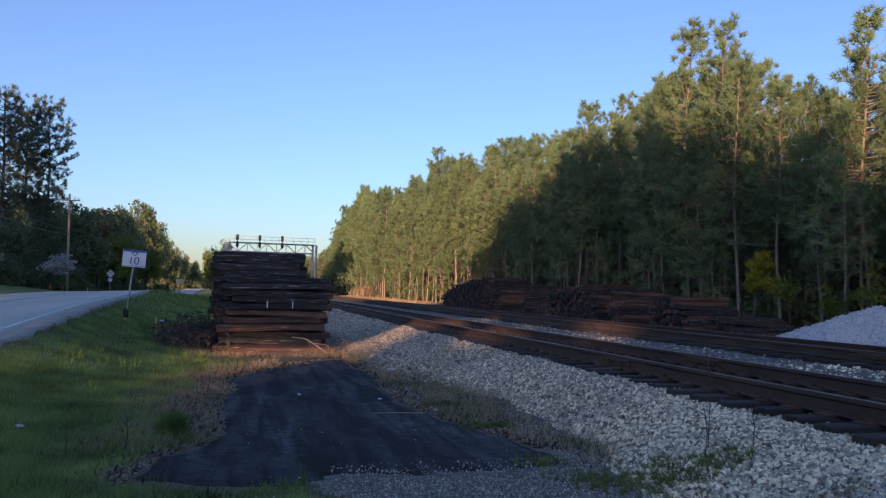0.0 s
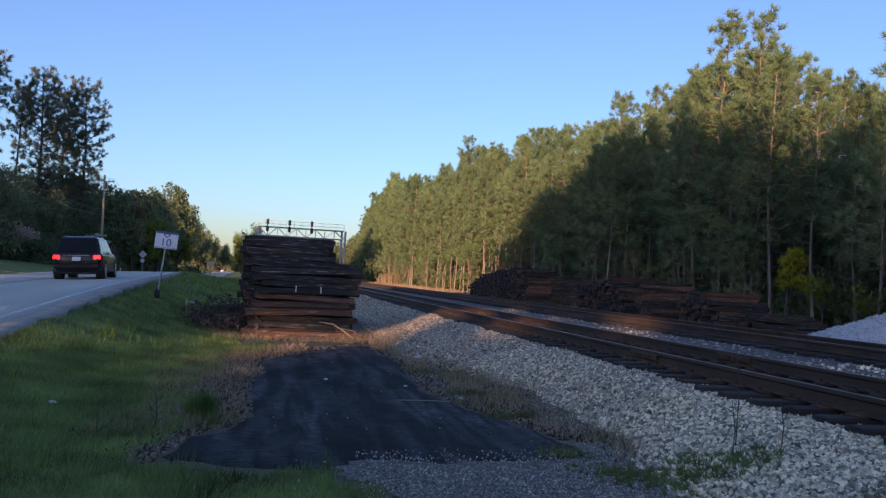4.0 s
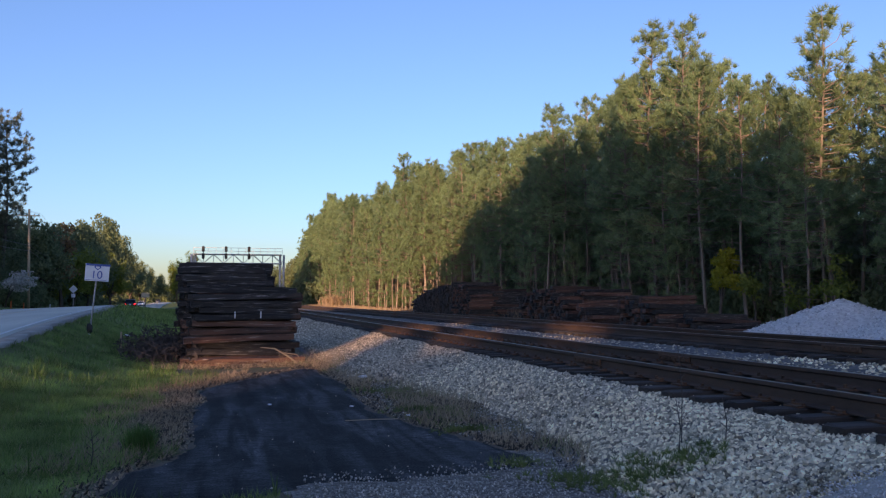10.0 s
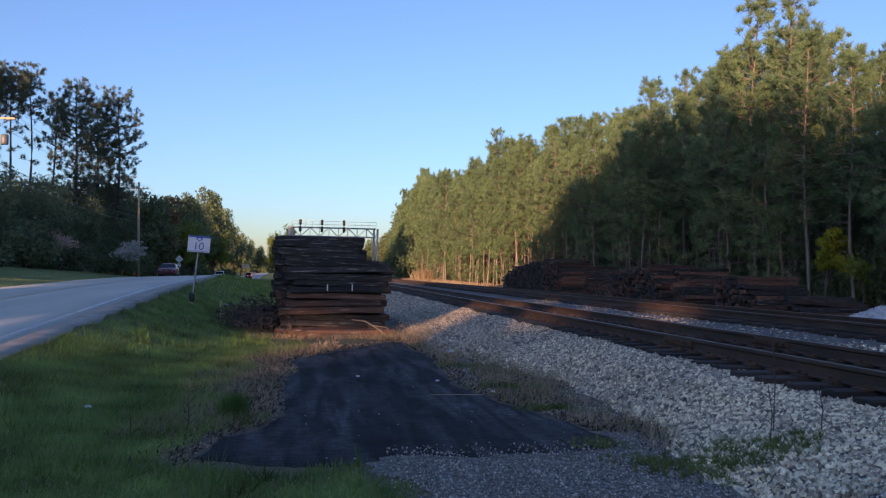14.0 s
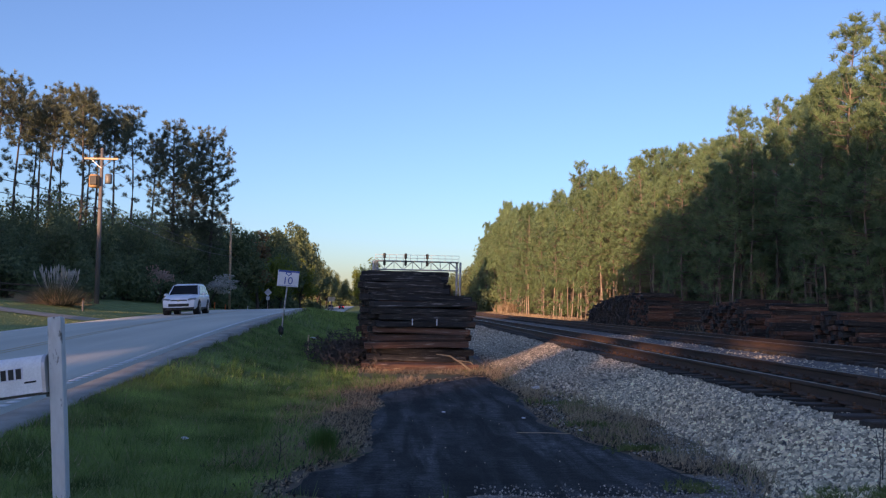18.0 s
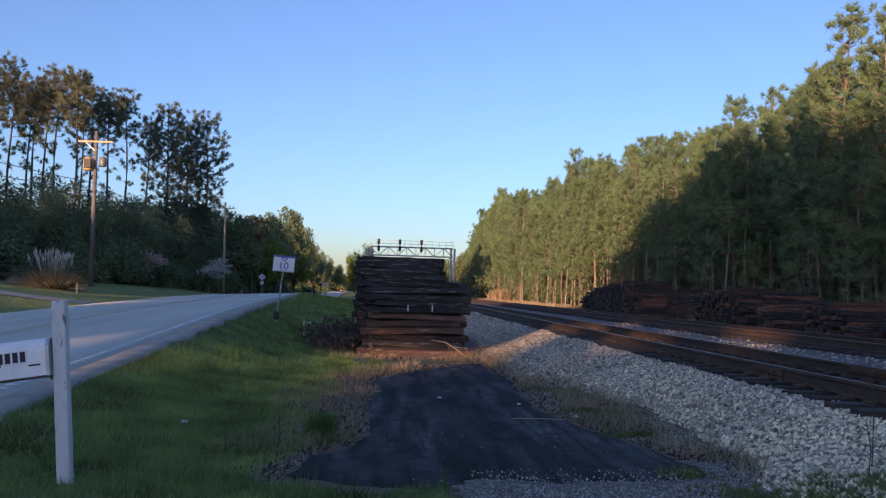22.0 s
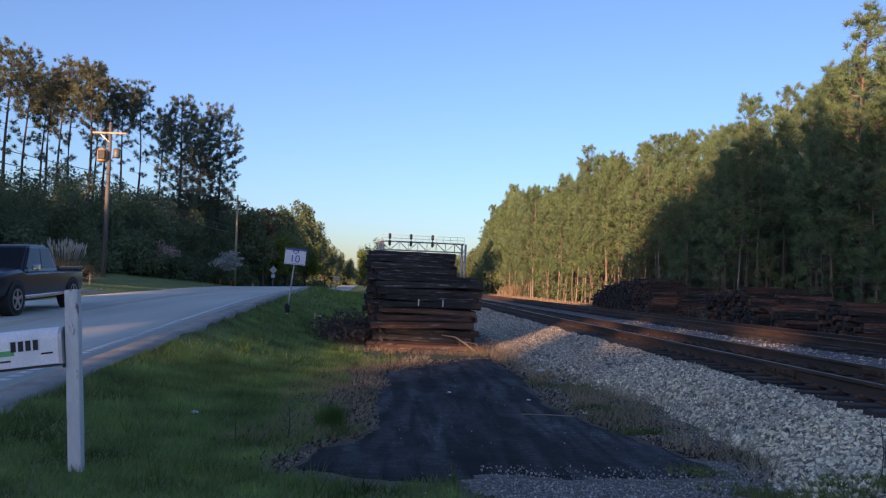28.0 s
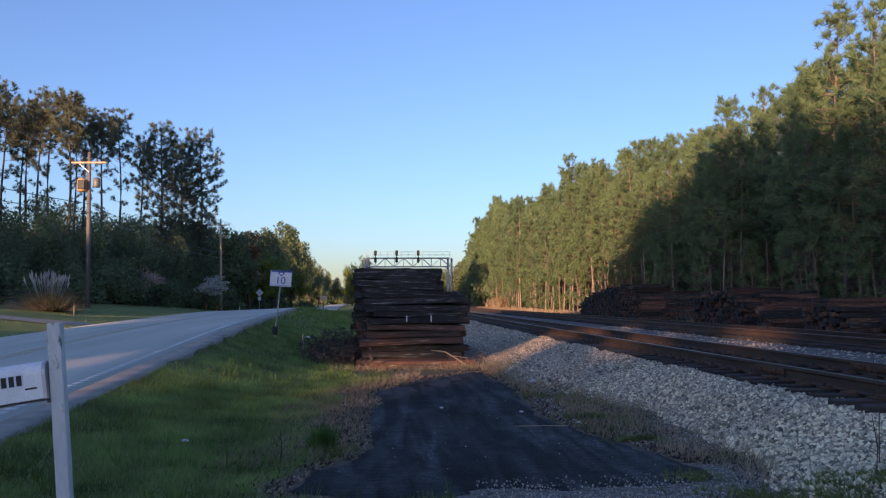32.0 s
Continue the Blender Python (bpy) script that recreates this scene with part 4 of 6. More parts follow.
    d = broadleaf(343, 10.5, 4.5, 6500, M_LEAF, None, "dark broadleaf tree beside the driveway", clumps=110, trunk_frac=0.22, leaf=0.17)
    d.matrix_basis = stand(d, -29.5, 48, 1.0, 1.0)


def make_shade_belt():
    """Unseen trees added behind the viewer, between the low sun and the track, to cast its shade; gaps cut in their
    leaves let spots of sun through.
    """
    az, fall = radians(SUN_AZ), math.tan(radians(SUN_EL))
    way, side = np.array([math.cos(az), math.sin(az)]), np.array([math.sin(az), -math.cos(az)])
    # across the light, height of the shade, and how far beyond the belt it falls there
    tops = [(a, h + (far + 45) * fall) for a, h, far in ((-95, 24, 100), (-80, 23, 105), (-70, 16, 105), (-63, 17, 102), (-54, 12, 85), (-48, 8, 80), (-35, 6, 80), (-28, 0, 133), (-24, 0.5, 140), (-20, 2.5, 133), (-15.5, 8, 125), (-11, 11, 118), (-5, 13.5, 106), (-1, 14.5, 98), (2, 12.5, 92), (4.6, 10.5, 87), (8, 8.5, 80))]
    # gaps: across the light from, to; height from, to where the belt stands
    gaps = [(a0 - 0.2, a1 + 0.2, b0 - 0.2 + (far + 45) * fall, b1 + 0.25 + (far + 45) * fall) for a0, a1, b0, b1, far in ((-10.45, -10.0, 0.2, 0.4, 59), (-9.7, -7.8, -0.1, 0.05, 63), (-7.3, -6.8, 0.0, 1.4, 64.5), (-6.4, -5.9, 0.6, 0.9, 72.5), (-3.9, -3.3, 0.5, 0.9, 67.4), (-2.0, -1.4, 0.6, 0.9, 70.8), (-1.0, -0.5, 0.6, 0.9, 68.8), (-13.3, -12.3, 0.35, 0.55, 54), (-36, -27, 0.7, 1.2, 69), (-38.6, -36.4, 1.2, 1.8, 77), (-64.4, -62.6, 1.0, 13.0, 79))]
    spots = []
    for row, (back, shift) in enumerate(((90.0, 0.0), (93.5, 1.7))):
        spots += [(a + shift, back, lerp_table(a + shift, tops)) for a in np.arange(-92, 7.4, 3.4)]
        spots += [(a + shift, back, 8 + 125 * fall) for a in np.arange(10, 30, 3.4)]
    for k, (a, back, h) in enumerate(spots):
        rs = np.random.RandomState(500 + k)
        x, y = side * a - way * (back + rs.uniform(-0.4, 0.4))
        z = ground_z(x, y)
        h = h * rs.uniform(0.96, 1.03)
        n = int(62 * h)
        c = np.column_stack([rs.normal(0, 1, (n, 2)), rs.uniform(0.02, 1, n)])
        c[:, :2] *= (2.5 * np.sqrt(rs.uniform(0.1, 1, n)) * np.sqrt(np.clip(1.06 - c[:, 2] ** 4, 0.05, 1)) / np.linalg.norm(c[:, :2], axis=1))[:, None]
        c[:, 2] *= h
        across = (c[:, :2] + (x, y)) @ side
        level = c[:, 2] + z + ((c[:, :2] + (x, y)) @ way + 90) * fall
        keep = np.ones(n, bool)
        for s0, s1, z0, z1 in gaps:
            keep &= ~((across > s0 - 0.22) & (across < s1 + 0.22) & (level > z0 - 0.2) & (level < z1 + 0.2))
        c = c[keep]
        a1 = rs.normal(0, 1, c.shape)
        a1 /= np.linalg.norm(a1, axis=1)[:, None]
        a2 = np.cross(a1, rs.normal(0, 1, c.shape))
        a2 /= np.linalg.norm(a2, axis=1)[:, None]
        ln = rs.uniform(0.4, 0.7, (len(c), 1))
        v = np.stack([c - a1 * ln, c + a2 * ln * 0.5, c + a1 * ln, c - a2 * ln * 0.5], 1).reshape(-1, 3)
        t = thing("tree", "unseen tall evergreen tree added behind the viewer to cast shade", "tree", pose(x, y, z), "dense evergreens behind the road")
        link("trunk", limb_mesh("trunk", [([Vector((0, 0, -0.4)), Vector((0.1, 0, h * 0.5)), Vector((0, 0, h * 0.93))], [0.26, 0.18, 0.04])], M_BARK_GREY, 6), t)
        link("crown", raw_mesh("crown", v, np.arange(len(v)).reshape(-1, 4), M_LEAF), t)

# ---- stacks of old ties ----
def tie_meshes(n, length, material, seed):
    """Used ties: chamfered beams with uneven, split ends."""
    r = random.Random(seed)
    out = []
    for i in range(n):
        bm = bmesh.new()
        box(bm, length * r.uniform(0.92, 1.05), 0.22 * r.uniform(0.9, 1.06), 0.168 * r.uniform(0.9, 1.05), None, 0.014)
        for q in range(5):
            bmesh.ops.bisect_plane(bm, geom=bm.verts[:] + bm.edges[:] + bm.faces[:], plane_co=(-1.0 + 0.5 * q + r.uniform(-0.2, 0.2), 0, 0), plane_no=(1, r.uniform(-0.3, 0.3), 0))
        bow, sag = r.uniform(-0.02, 0.02), r.uniform(-0.012, 0.012)
        for v in bm.verts:
            k = (v.co.x / length * 2) ** 2
            v.co += Vector((r.uniform(-0.025, 0.025) * k, bow * k + r.uniform(-0.016, 0.016), sag * k + r.uniform(-0.014, 0.014)))
        me = bpy.data.meshes.new("tie")
        bm.to_mesh(me)
        bm.free()
        me.materials.append(material)
        out.append(me)
    return out


def make_stacks():
    dark, red = tie_meshes(12, 2.62, M_TIE, 1), tie_meshes(10, 2.62, M_TIE_RED, 2)
    r = random.Random(3)
    # tall stack beside the asphalt patch: rows of ties laid across, one behind the other
    st = thing("tie_stack", "tall stack of old black and brown railroad ties", "tie stack", pose(0.5, 21.35, ground_z(0.5, 21.35) + 0.02))
    for col in range(21):
        layers = (9 if col < 2 else 10 if col < 4 else 14) + (1 if r.random() < 0.5 else 0)
        if col > 14:
            layers -= 2
        z = 0.09
        for k in range(layers):
            me = r.choice(red) if (k < 6 and r.random() < 0.62) or r.random() < 0.05 else r.choice(dark)
            x = r.gauss(0, 0.08) + (-0.3 if col > 3 else 0.06)
            link("tie", me, st, pose(x, col * 0.262 + r.gauss(0, 0.045), z, r.gauss(0, 4), r.gauss(0, 0.7), r.gauss(0, 1.4)) @ Matrix.Diagonal((r.uniform(0.86, 0.93) if col > 3 else r.uniform(0.96, 1.03), 1, r.uniform(0.9, 1.0), 1)))
            z += 0.1745
    for x, y, a in ((0.5, -0.35, 2), (-0.6, -0.3, -4), (0.9, -0.55, 6)):
        link("fallen_tie", r.choice(red), st, pose(x * 0.3, y, 0.06, 4, 0, a), "reddish split tie on the ground")
    for x in (-0.12, 0.52):
        part("paint_mark", boxes((0.03, 0.012, 0.17, pose(x, -0.16, 1.2))), M_SIGN, st, "pale painted mark on a tie end")
    # heaps beyond the tracks: rows of ties laid across, the first face towards the viewer, the ends towards the track
    def heap(x, y, turn, cols, height, label, slump=0.0, seed=0, near=24, tail=0.3):
        q = random.Random(seed)
        t = thing("tie_stack", label, "tie stack", pose(x, y, ground_z(x, y), 0, 0, turn))
        rest = bmesh.new()
        for c in range(cols):
            n = max(2, int(round(height * (0.62 + 0.4 * min(1, c / 5.0) - tail * (c / cols) ** 3) + q.gauss(0, 0.35))))
            z = 0.09
            for k in range(n):
                m = pose(q.gauss(0, 0.1) + slump * (n - k) * 0.12 * (-1) ** c, c * 0.262 + q.gauss(0, 0.03), z, q.gauss(0, 3), q.gauss(0, 1.2), q.gauss(0, 2.5) + slump * q.gauss(0, 6))
                if c < near:
                    link("tie", q.choice(dark if q.random() < 0.5 else red), t, m)
                else:
                    box(rest, 2.6, 0.225, 0.17, m)
                z += 0.178
        if cols > near:
            tagged(part("far_tie", rest, M_TIE, t, "far rows of dark ties"), kind="stuff")
        else:
            rest.free()
    heap(18.2, 54.0, 2, 60, 14, "long high heap of old dark railroad ties beyond the tracks", seed=1, near=16, tail=0.6)
    heap(19.9, 53.4, -4, 12, 12, "stack of dark ties leaning on a longer heap", 0.25, seed=9)
    heap(20.4, 51.6, -7, 6, 4, "slumped low pile of pale-topped ties in front of a heap", 0.7, seed=10)
    heap(18.0, 37.6, 3, 22, 11, "heap of old railroad ties with squared ends towards the track", seed=2)
    heap(19.0, 36.8, -2, 7, 12, "stack of old ties set against a heap", 0.2, seed=12)
    heap(17.8, 34.2, -4, 7, 7, "low stack of reddish old ties in front of a higher heap", 0.2, seed=3)
    heap(19.0, 34.4, 6, 4, 4, "slumped reddish ties in front of a heap", 0.5, seed=4)
    heap(17.5, 28.2, 5, 10, 9, "stack of reddish ties with yellowish cut ends", seed=6)
    heap(18.4, 26.4, -8, 5, 5, "slumped low row of old reddish ties", 0.6, seed=7)
    heap(20.6, 27.3, -12, 3, 2, "few loose ties lying beside a stack", 0.6, seed=8)


def make_gantry():
    g = thing("signal_gantry", "grey steel signal bridge over the tracks", "signal gantry", pose(0, 180, 0))
    y, x1, x2, z1, z2 = 0, -5.6, 13.0, 9.6, 11.5
    for x in (x2 - 0.4, x2 + 0.4):
        bm = bmesh.new()
        tube(bm, [(x, y, 0), (x, y, z2)], 0.24, 8)
        part("post", bm, M_ALU, g, smooth=True)
    for x in (x1 - 0.4, x1 + 0.4):
        bm = bmesh.new()
        tube(bm, [(x, y, 0), (x, y, z2)], 0.24, 8)
        part("post", bm, M_ALU, g, smooth=True)
    for zz in (z1, z2):
        for yy in (-0.7, 0.7):
            bm = bmesh.new()
            tube(bm, [(x1, yy, zz), (x2, yy, zz)], 0.15, 6)
            part("chord", bm, M_ALU, g)
    n = 9
    for i in range(n):
        xa, xb = x1 + (x2 - x1) * i / n, x1 + (x2 - x1) * (i + 1) / n
        for yy in (-0.7, 0.7):
            for name, ends in (("strut", [(xa, yy, z1), (xa, yy, z2)]), ("brace", [(xa, yy, z1 if i % 2 else z2), (xb, yy, z2 if i % 2 else z1)])):
                bm = bmesh.new()
                tube(bm, ends, 0.06, 5)
                part(name, bm, M_ALU, g)
    bm = bmesh.new()
    for zz in (12.2, 12.9):
        tube(bm, [(x1, -0.8, zz), (x2, -0.8, zz)], 0.045, 5)
    for i in range(13):
        xx = x1 + (x2 - x1) * i / 12
        tube(bm, [(xx, -0.8, z2), (xx, -0.8, 12.9)], 0.04, 5)
    part("guard_rail", bm, M_ALU, g)
    part("walkway", boxes((x2 - x1, 1.3, 0.08, pose((x1 + x2) / 2, 0, z2 + 0.05)), bevel=0.01), M_ALU, g)
    bm = bmesh.new()
    for k in range(8):
        z = 1.3 * k + 0.3
        tube(bm, [(x2 - 0.4, 0, z), (x2 + 0.4, 0, z + 1.2)], 0.08, 5)
        tube(bm, [(x1 - 0.4, 0, z), (x1 + 0.4, 0, z + 1.2)], 0.08, 5)
    part("post_lacing", bm, M_ALU, g)
    for x in (-3.6, 1.1, 5.9):
        bm = bmesh.new()
        tube(bm, [(x, -0.9, 10.4), (x, -0.9, 13.2)], 0.09, 6)
        mast = part("signal_mast", bm, M_BLACK, g)
        for z in (12.6, 11.1):
            bm = bmesh.new()
            tube(bm, [(x, -1.05, z - 0.6), (x, -1.05, z - 0.48), (x, -1.05, z + 0.48), (x, -1.05, z + 0.6)], [0.16, 0.3, 0.3, 0.16], 10)
            part("signal_head", bm, M_BLACK, mast, "black signal head")


def make_gravel_pile():
    g = thing("gravel_heap", "heap of pale crushed stone beside the track", "gravel heap", pose(20.3, 21.2, ground_z(20, 21)))
    def hz(x, y):
        a = 1.55 * max(0, 1 - math.hypot(x / 3.6, (y - 1.6) / 4.2)) ** 0.9
        b = 1.75 * max(0, 1 - math.hypot((x + 0.4) / 3.9, (y + 4.0) / 5.2)) ** 0.9
        c = 0.28 * max(0, 1 - math.hypot((x + 1.6) / 2.6, (y - 4.5) / 6.0))
        return max(a, b, c) + 0.05 * noise.noise((x * 1.3, y * 1.3, 2))
    xs, ys = np.linspace(-5, 5, 46), np.linspace(-10, 10, 80)
    v = np.array([(x, y, hz(x, y) - 0.06) for y in ys for x in xs])
    i = np.arange(len(v)).reshape(80, 46)
    link("core", raw_mesh("core", v, np.stack([i[:-1, :-1], i[:-1, 1:], i[1:, 1:], i[1:, :-1]], -1).reshape(-1, 4), M_GRAVEL), g)
    rs = np.random.RandomState(4)
    p = np.stack([rs.uniform(-5, 4, 9000), rs.uniform(-9, 9.5, 9000)], 1)
    z = np.array([hz(a, b) for a, b in p])
    keep = z > 0.03
    tagged(link("gravel", scatter_stones(np.column_stack([p[keep], z[keep] - 0.045]), 0.05, 8, M_GRAVEL), g), kind="stuff")


def scatter_stones(points, size, seed, material, sides=8):
    """Angular stones, one island each, lying at the points."""
    rs = np.random.RandomState(seed)
    bm = bmesh.new()
    if sides > 8:
        bmesh.ops.create_icosphere(bm, subdivisions=1, radius=1)
    else:
        bmesh.ops.create_uvsphere(bm, u_segments=4, v_segments=2, radius=1)
        bmesh.ops.triangulate(bm, faces=bm.faces[:])
    k = len(bm.verts)
    bv = np.array([v.co[:] for v in bm.verts])
    bf = np.array([[v.index for v in f.verts] for f in bm.faces])
    bm.free()
    n = len(points)
    shapes = bv[None] * rs.uniform(0.65, 1.25, (24, k, 1)) * rs.uniform(0.6, 1.2, (24, 1, 3))
    v = shapes[rs.randint(0, 24, n)] * (size * rs.uniform(0.45, 1.15, (n, 1, 1)))
    q = rs.normal(0, 1, (n, 4))
    q /= np.linalg.norm(q, axis=1)[:, None]
    w, x, y, z = q.T
    R = np.stack([1 - 2 * (y * y + z * z), 2 * (x * y - z * w), 2 * (x * z + y * w), 2 * (x * y + z * w), 1 - 2 * (x * x + z * z), 2 * (y * z - x * w), 2 * (x * z - y * w), 2 * (y * z + x * w), 1 - 2 * (x * x + y * y)], 1).reshape(n, 3, 3)
    v = np.einsum("nij,nkj->nki", R, v) + points[:, None, :]
    f = (bf[None] + k * np.arange(n)[:, None, None]).reshape(-1, 3)
    return raw_mesh("stones", v.reshape(-1, 3), f, material)

# ---- roadside things ----
def text_mesh(name, body, size, material, depth=0.002):
    cu = bpy.data.curves.new(name, "FONT")
    cu.body, cu.size, cu.align_x, cu.align_y, cu.extrude = body, size, "CENTER", "CENTER", depth
    ob = bpy.data.objects.new(name, cu)
    scene.collection.objects.link(ob)
    me = bpy.data.meshes.new_from_object(ob.evaluated_get(bpy.context.evaluated_depsgraph_get()))
    bpy.data.objects.remove(ob)
    me.materials.clear()
    me.materials.append(material)
    return me


def make_mailbox():
    """A post that leans, with the box on an arm towards the road."""
    x, y = -2.6, 6.72
    z = ground_z(x, y) - 0.05
    mb = thing("mailbox", "weathered white metal mailbox on a leaning flaking white wooden post", "mailbox", Matrix.Translation((x, y, z)) @ pose(0, 0, 0, -4.0, -6.0, 4))
    bm = bmesh.new()
    box(bm, 0.105, 0.1, 1.72, pose(0, 0, 0.66), 0.006)
    bmesh.ops.subdivide_edges(bm, edges=[e for e in bm.edges if e.calc_length() > 1], cuts=8)
    for v in bm.verts:
        v.co += Vector((rnd.uniform(-1, 1), rnd.uniform(-1, 1), 0)) * 0.0025
    part("post", bm, M_WHITE, mb, "square wooden post with flaking white paint")
    bm = bmesh.new()
    h, w, n = 0.3, 0.2, 9
    outline = [(-w / 2, 0), (w / 2, 0)] + [(w / 2 * math.cos(math.pi * k / n), h - w / 2 + w / 2 * math.sin(math.pi * k / n)) for k in range(n + 1)]
    loft(bm, [[(xx, b, c) for b, c in outline] for xx in (-0.57, -0.07)])
    bodym = pose(0, -0.005, 0.93, 0, -2.5, 0)
    bx = part("box", bm, M_WHITE_METAL, mb, "white rounded metal box with a green strip", m=bodym)
    bm = bmesh.new()
    loft(bm, [[(xx, b * 1.05, -0.008 + c * 1.03) for b, c in outline] for xx in (-0.588, -0.562)])
    part("door", bm, M_WHITE_METAL, bx)
    bm = bmesh.new()
    loft(bm, [[(xx, b * 1.04, -0.006 + c * 1.02) for b, c in outline] for xx in (-0.082, -0.055)])
    part("back_rim", bm, M_STEEL, bx, "grey folded back rim")
    part("arm", boxes((0.5, 0.14, 0.018, pose(-0.31, 0, -0.012)), bevel=0.003), M_POLE_OLD, bx, "dark board under the box")
    part("tape", boxes((0.15, 0.003, 0.042, pose(-0.495, -0.1016, 0.118))), M_GREEN, bx, "bright green tape strip")
    part("number_plate_strip", boxes((0.235, 0.003, 0.1, pose(-0.34, -0.1008, 0.165, 0, 0, 0))), M_SIGN, bx, "pale backing under the figures")
    for k in range(4):
        part("dark_bar", boxes((0.04, 0.004, 0.082, pose(-0.425 + 0.057 * k, -0.1022, 0.165))), M_BLACK, bx, "black bar in place of a figure")
    for xx, zz, ww in ((-0.5, 0.055, 0.1), (-0.17, 0.09, 0.09)):
        part("small_bar", boxes((ww, 0.003, 0.014, pose(xx, -0.1016, zz))), M_BLACK, bx, "small dark line of writing")
    bm = bmesh.new()
    tube(bm, [(-0.09, 0, -0.03), (0.03, 0, -0.03)], 0.012, 8)
    part("bracket", bm, M_STEEL, mb, m=bodym)


def make_milepost():
    x, y = -3.78, 26.4
    s = thing("milepost_sign", "white rectangular sign with blue figures ten on a leaning steel post", "sign", Matrix.Translation((x, y, ground_z(x, y) - 0.05)) @ pose(0, 0, 0, 0, 5.5, 2))
    bm = bmesh.new()
    tube(bm, [(0, 0.03, -0.2), (0, 0.03, 2.16)], 0.026, 8)
    part("post", bm, M_STEEL, s)
    panel = part("panel", boxes((0.68, 0.008, 0.52, pose(0, 0, 1.72, 0, -2, 0)), bevel=0.003), M_SIGN, s, "white panel with a blue top edge", m=pose(0, 0, 0.21))
    part("top_band", boxes((0.68, 0.003, 0.06, pose(0.008, -0.007, 1.95, 0, -2, 0))), M_SIGN_BLUE, panel)
    part("foot_line", boxes((0.62, 0.003, 0.012, pose(-0.008, -0.006, 1.49, 0, -2, 0))), M_SIGN_BLUE, panel)
    link("figures", text_mesh("figures", "10", 0.34, M_SIGN_BLUE), panel, pose(-0.005, -0.008, 1.64, 90, 0, 0) @ pose(0, 0, 0, 0, 0, 2), "blue figures 1 0")
    bm = bmesh.new()
    pts = [(-0.09, 1.93), (0.09, 1.93), (0.1, 1.87), (0.0, 1.79), (-0.1, 1.87)]
    inner = [(a * 0.6, 1.87 + (b - 1.87) * 0.55) for a, b in pts]
    vo, vi = [bm.verts.new((a, -0.009, b)) for a, b in pts], [bm.verts.new((a, -0.009, b)) for a, b in inner]
    for k in range(5):
        bm.faces.new((vo[k], vo[(k + 1) % 5], vi[(k + 1) % 5], vi[k]))
    part("emblem", bm, M_SIGN_BLUE, panel, "blue outlined shield shape")
    bm = bmesh.new()
    bmesh.ops.create_icosphere(bm, subdivisions=3, radius=0.085)
    for v in bm.verts:
        v.co = Vector((v.co.x * 1.1, v.co.y * 0.8, v.co.z * 1.6 + 0.22)) * (1 + 0.5 * noise.noise(v.co * 16))
    part("wrapping", bm, M_BLACK, s, "black plastic wrapped round the foot", True)
    part("tag", boxes((0.07, 0.01, 0.13, pose(0.0, -0.13, 0.02, 0, 12, 0))), M_SIGN, s, "pale scrap at the foot")


def make_road_signs():
    x, y = -18.9, 117.0
    s = thing("diamond_sign", "pale diamond road sign with a small plate on a post", "sign", pose(x, y, ground_z(x, y)))
    bm = bmesh.new()
    tube(bm, [(0, 0.03, -0.2), (0, 0.03, 3.4)], 0.04, 6)
    part("post", bm, M_STEEL, s)
    part("panel", boxes((0.78, 0.01, 0.78, pose(0, 0, 2.9, 0, 45, 0)), bevel=0.004), M_SIGN, s)
    part("plate", boxes((0.5, 0.01, 0.5, pose(0, 0, 2.05)), bevel=0.004), M_SIGN, s)
    x, y = -10.4, 124.0
    s = thing("board_sign", "small brown board sign on a post beside the road", "sign", pose(x, y, ground_z(x, y)))
    part("post", boxes((0.14, 0.14, 2.2, pose(0, 0, 1.0)), bevel=0.01), M_POLE_OLD, s)
    part("board", boxes((1.1, 0.08, 0.7, pose(0, -0.1, 1.95)), bevel=0.02), M_POLE_NEW, s)
    for px, py, h, m, lb in ((-19.4, 86, 0.75, M_ORANGE, "orange marker stake at the lawn edge"), (-18.6, 87.5, 0.6, M_ORANGE, "orange marker stake at the lawn edge"), (-19.3, 104, 0.7, M_SIGN, "short white marker post"), (-17.4, 45.5, 0.6, M_POLE_OLD, "short dark brown marker post at the driveway"), (-5.0, 24.2, 0.5, M_DRY, "pale stick standing in the grass")):
        if m is M_DRY:
            px = -2.65
        st = thing("marker_post", lb, "marker post", pose(px, py, ground_z(px, py), 0, 2, 0))
        bm = bmesh.new()
        tube(bm, [(0, 0, -0.15), (0, 0, h)], 0.05 if m is not M_DRY else 0.025, 7)
        part("stake", bm, m if m is not M_DRY else M_POLE_NEW, st)
        if m is M_POLE_OLD:
            bm = bmesh.new()
            tube(bm, [(0, 0, h - 0.02), (0, 0, h + 0.12)], 0.056, 7)
            part("cap", bm, M_PLATE, st)


def sagging(a, b, sag, n=14):
    a, b = Vector(a), Vector(b)
    return [a.lerp(b, k / n) - Vector((0, 0, 4 * sag * (k / n) * (1 - k / n))) for k in range(n + 1)]


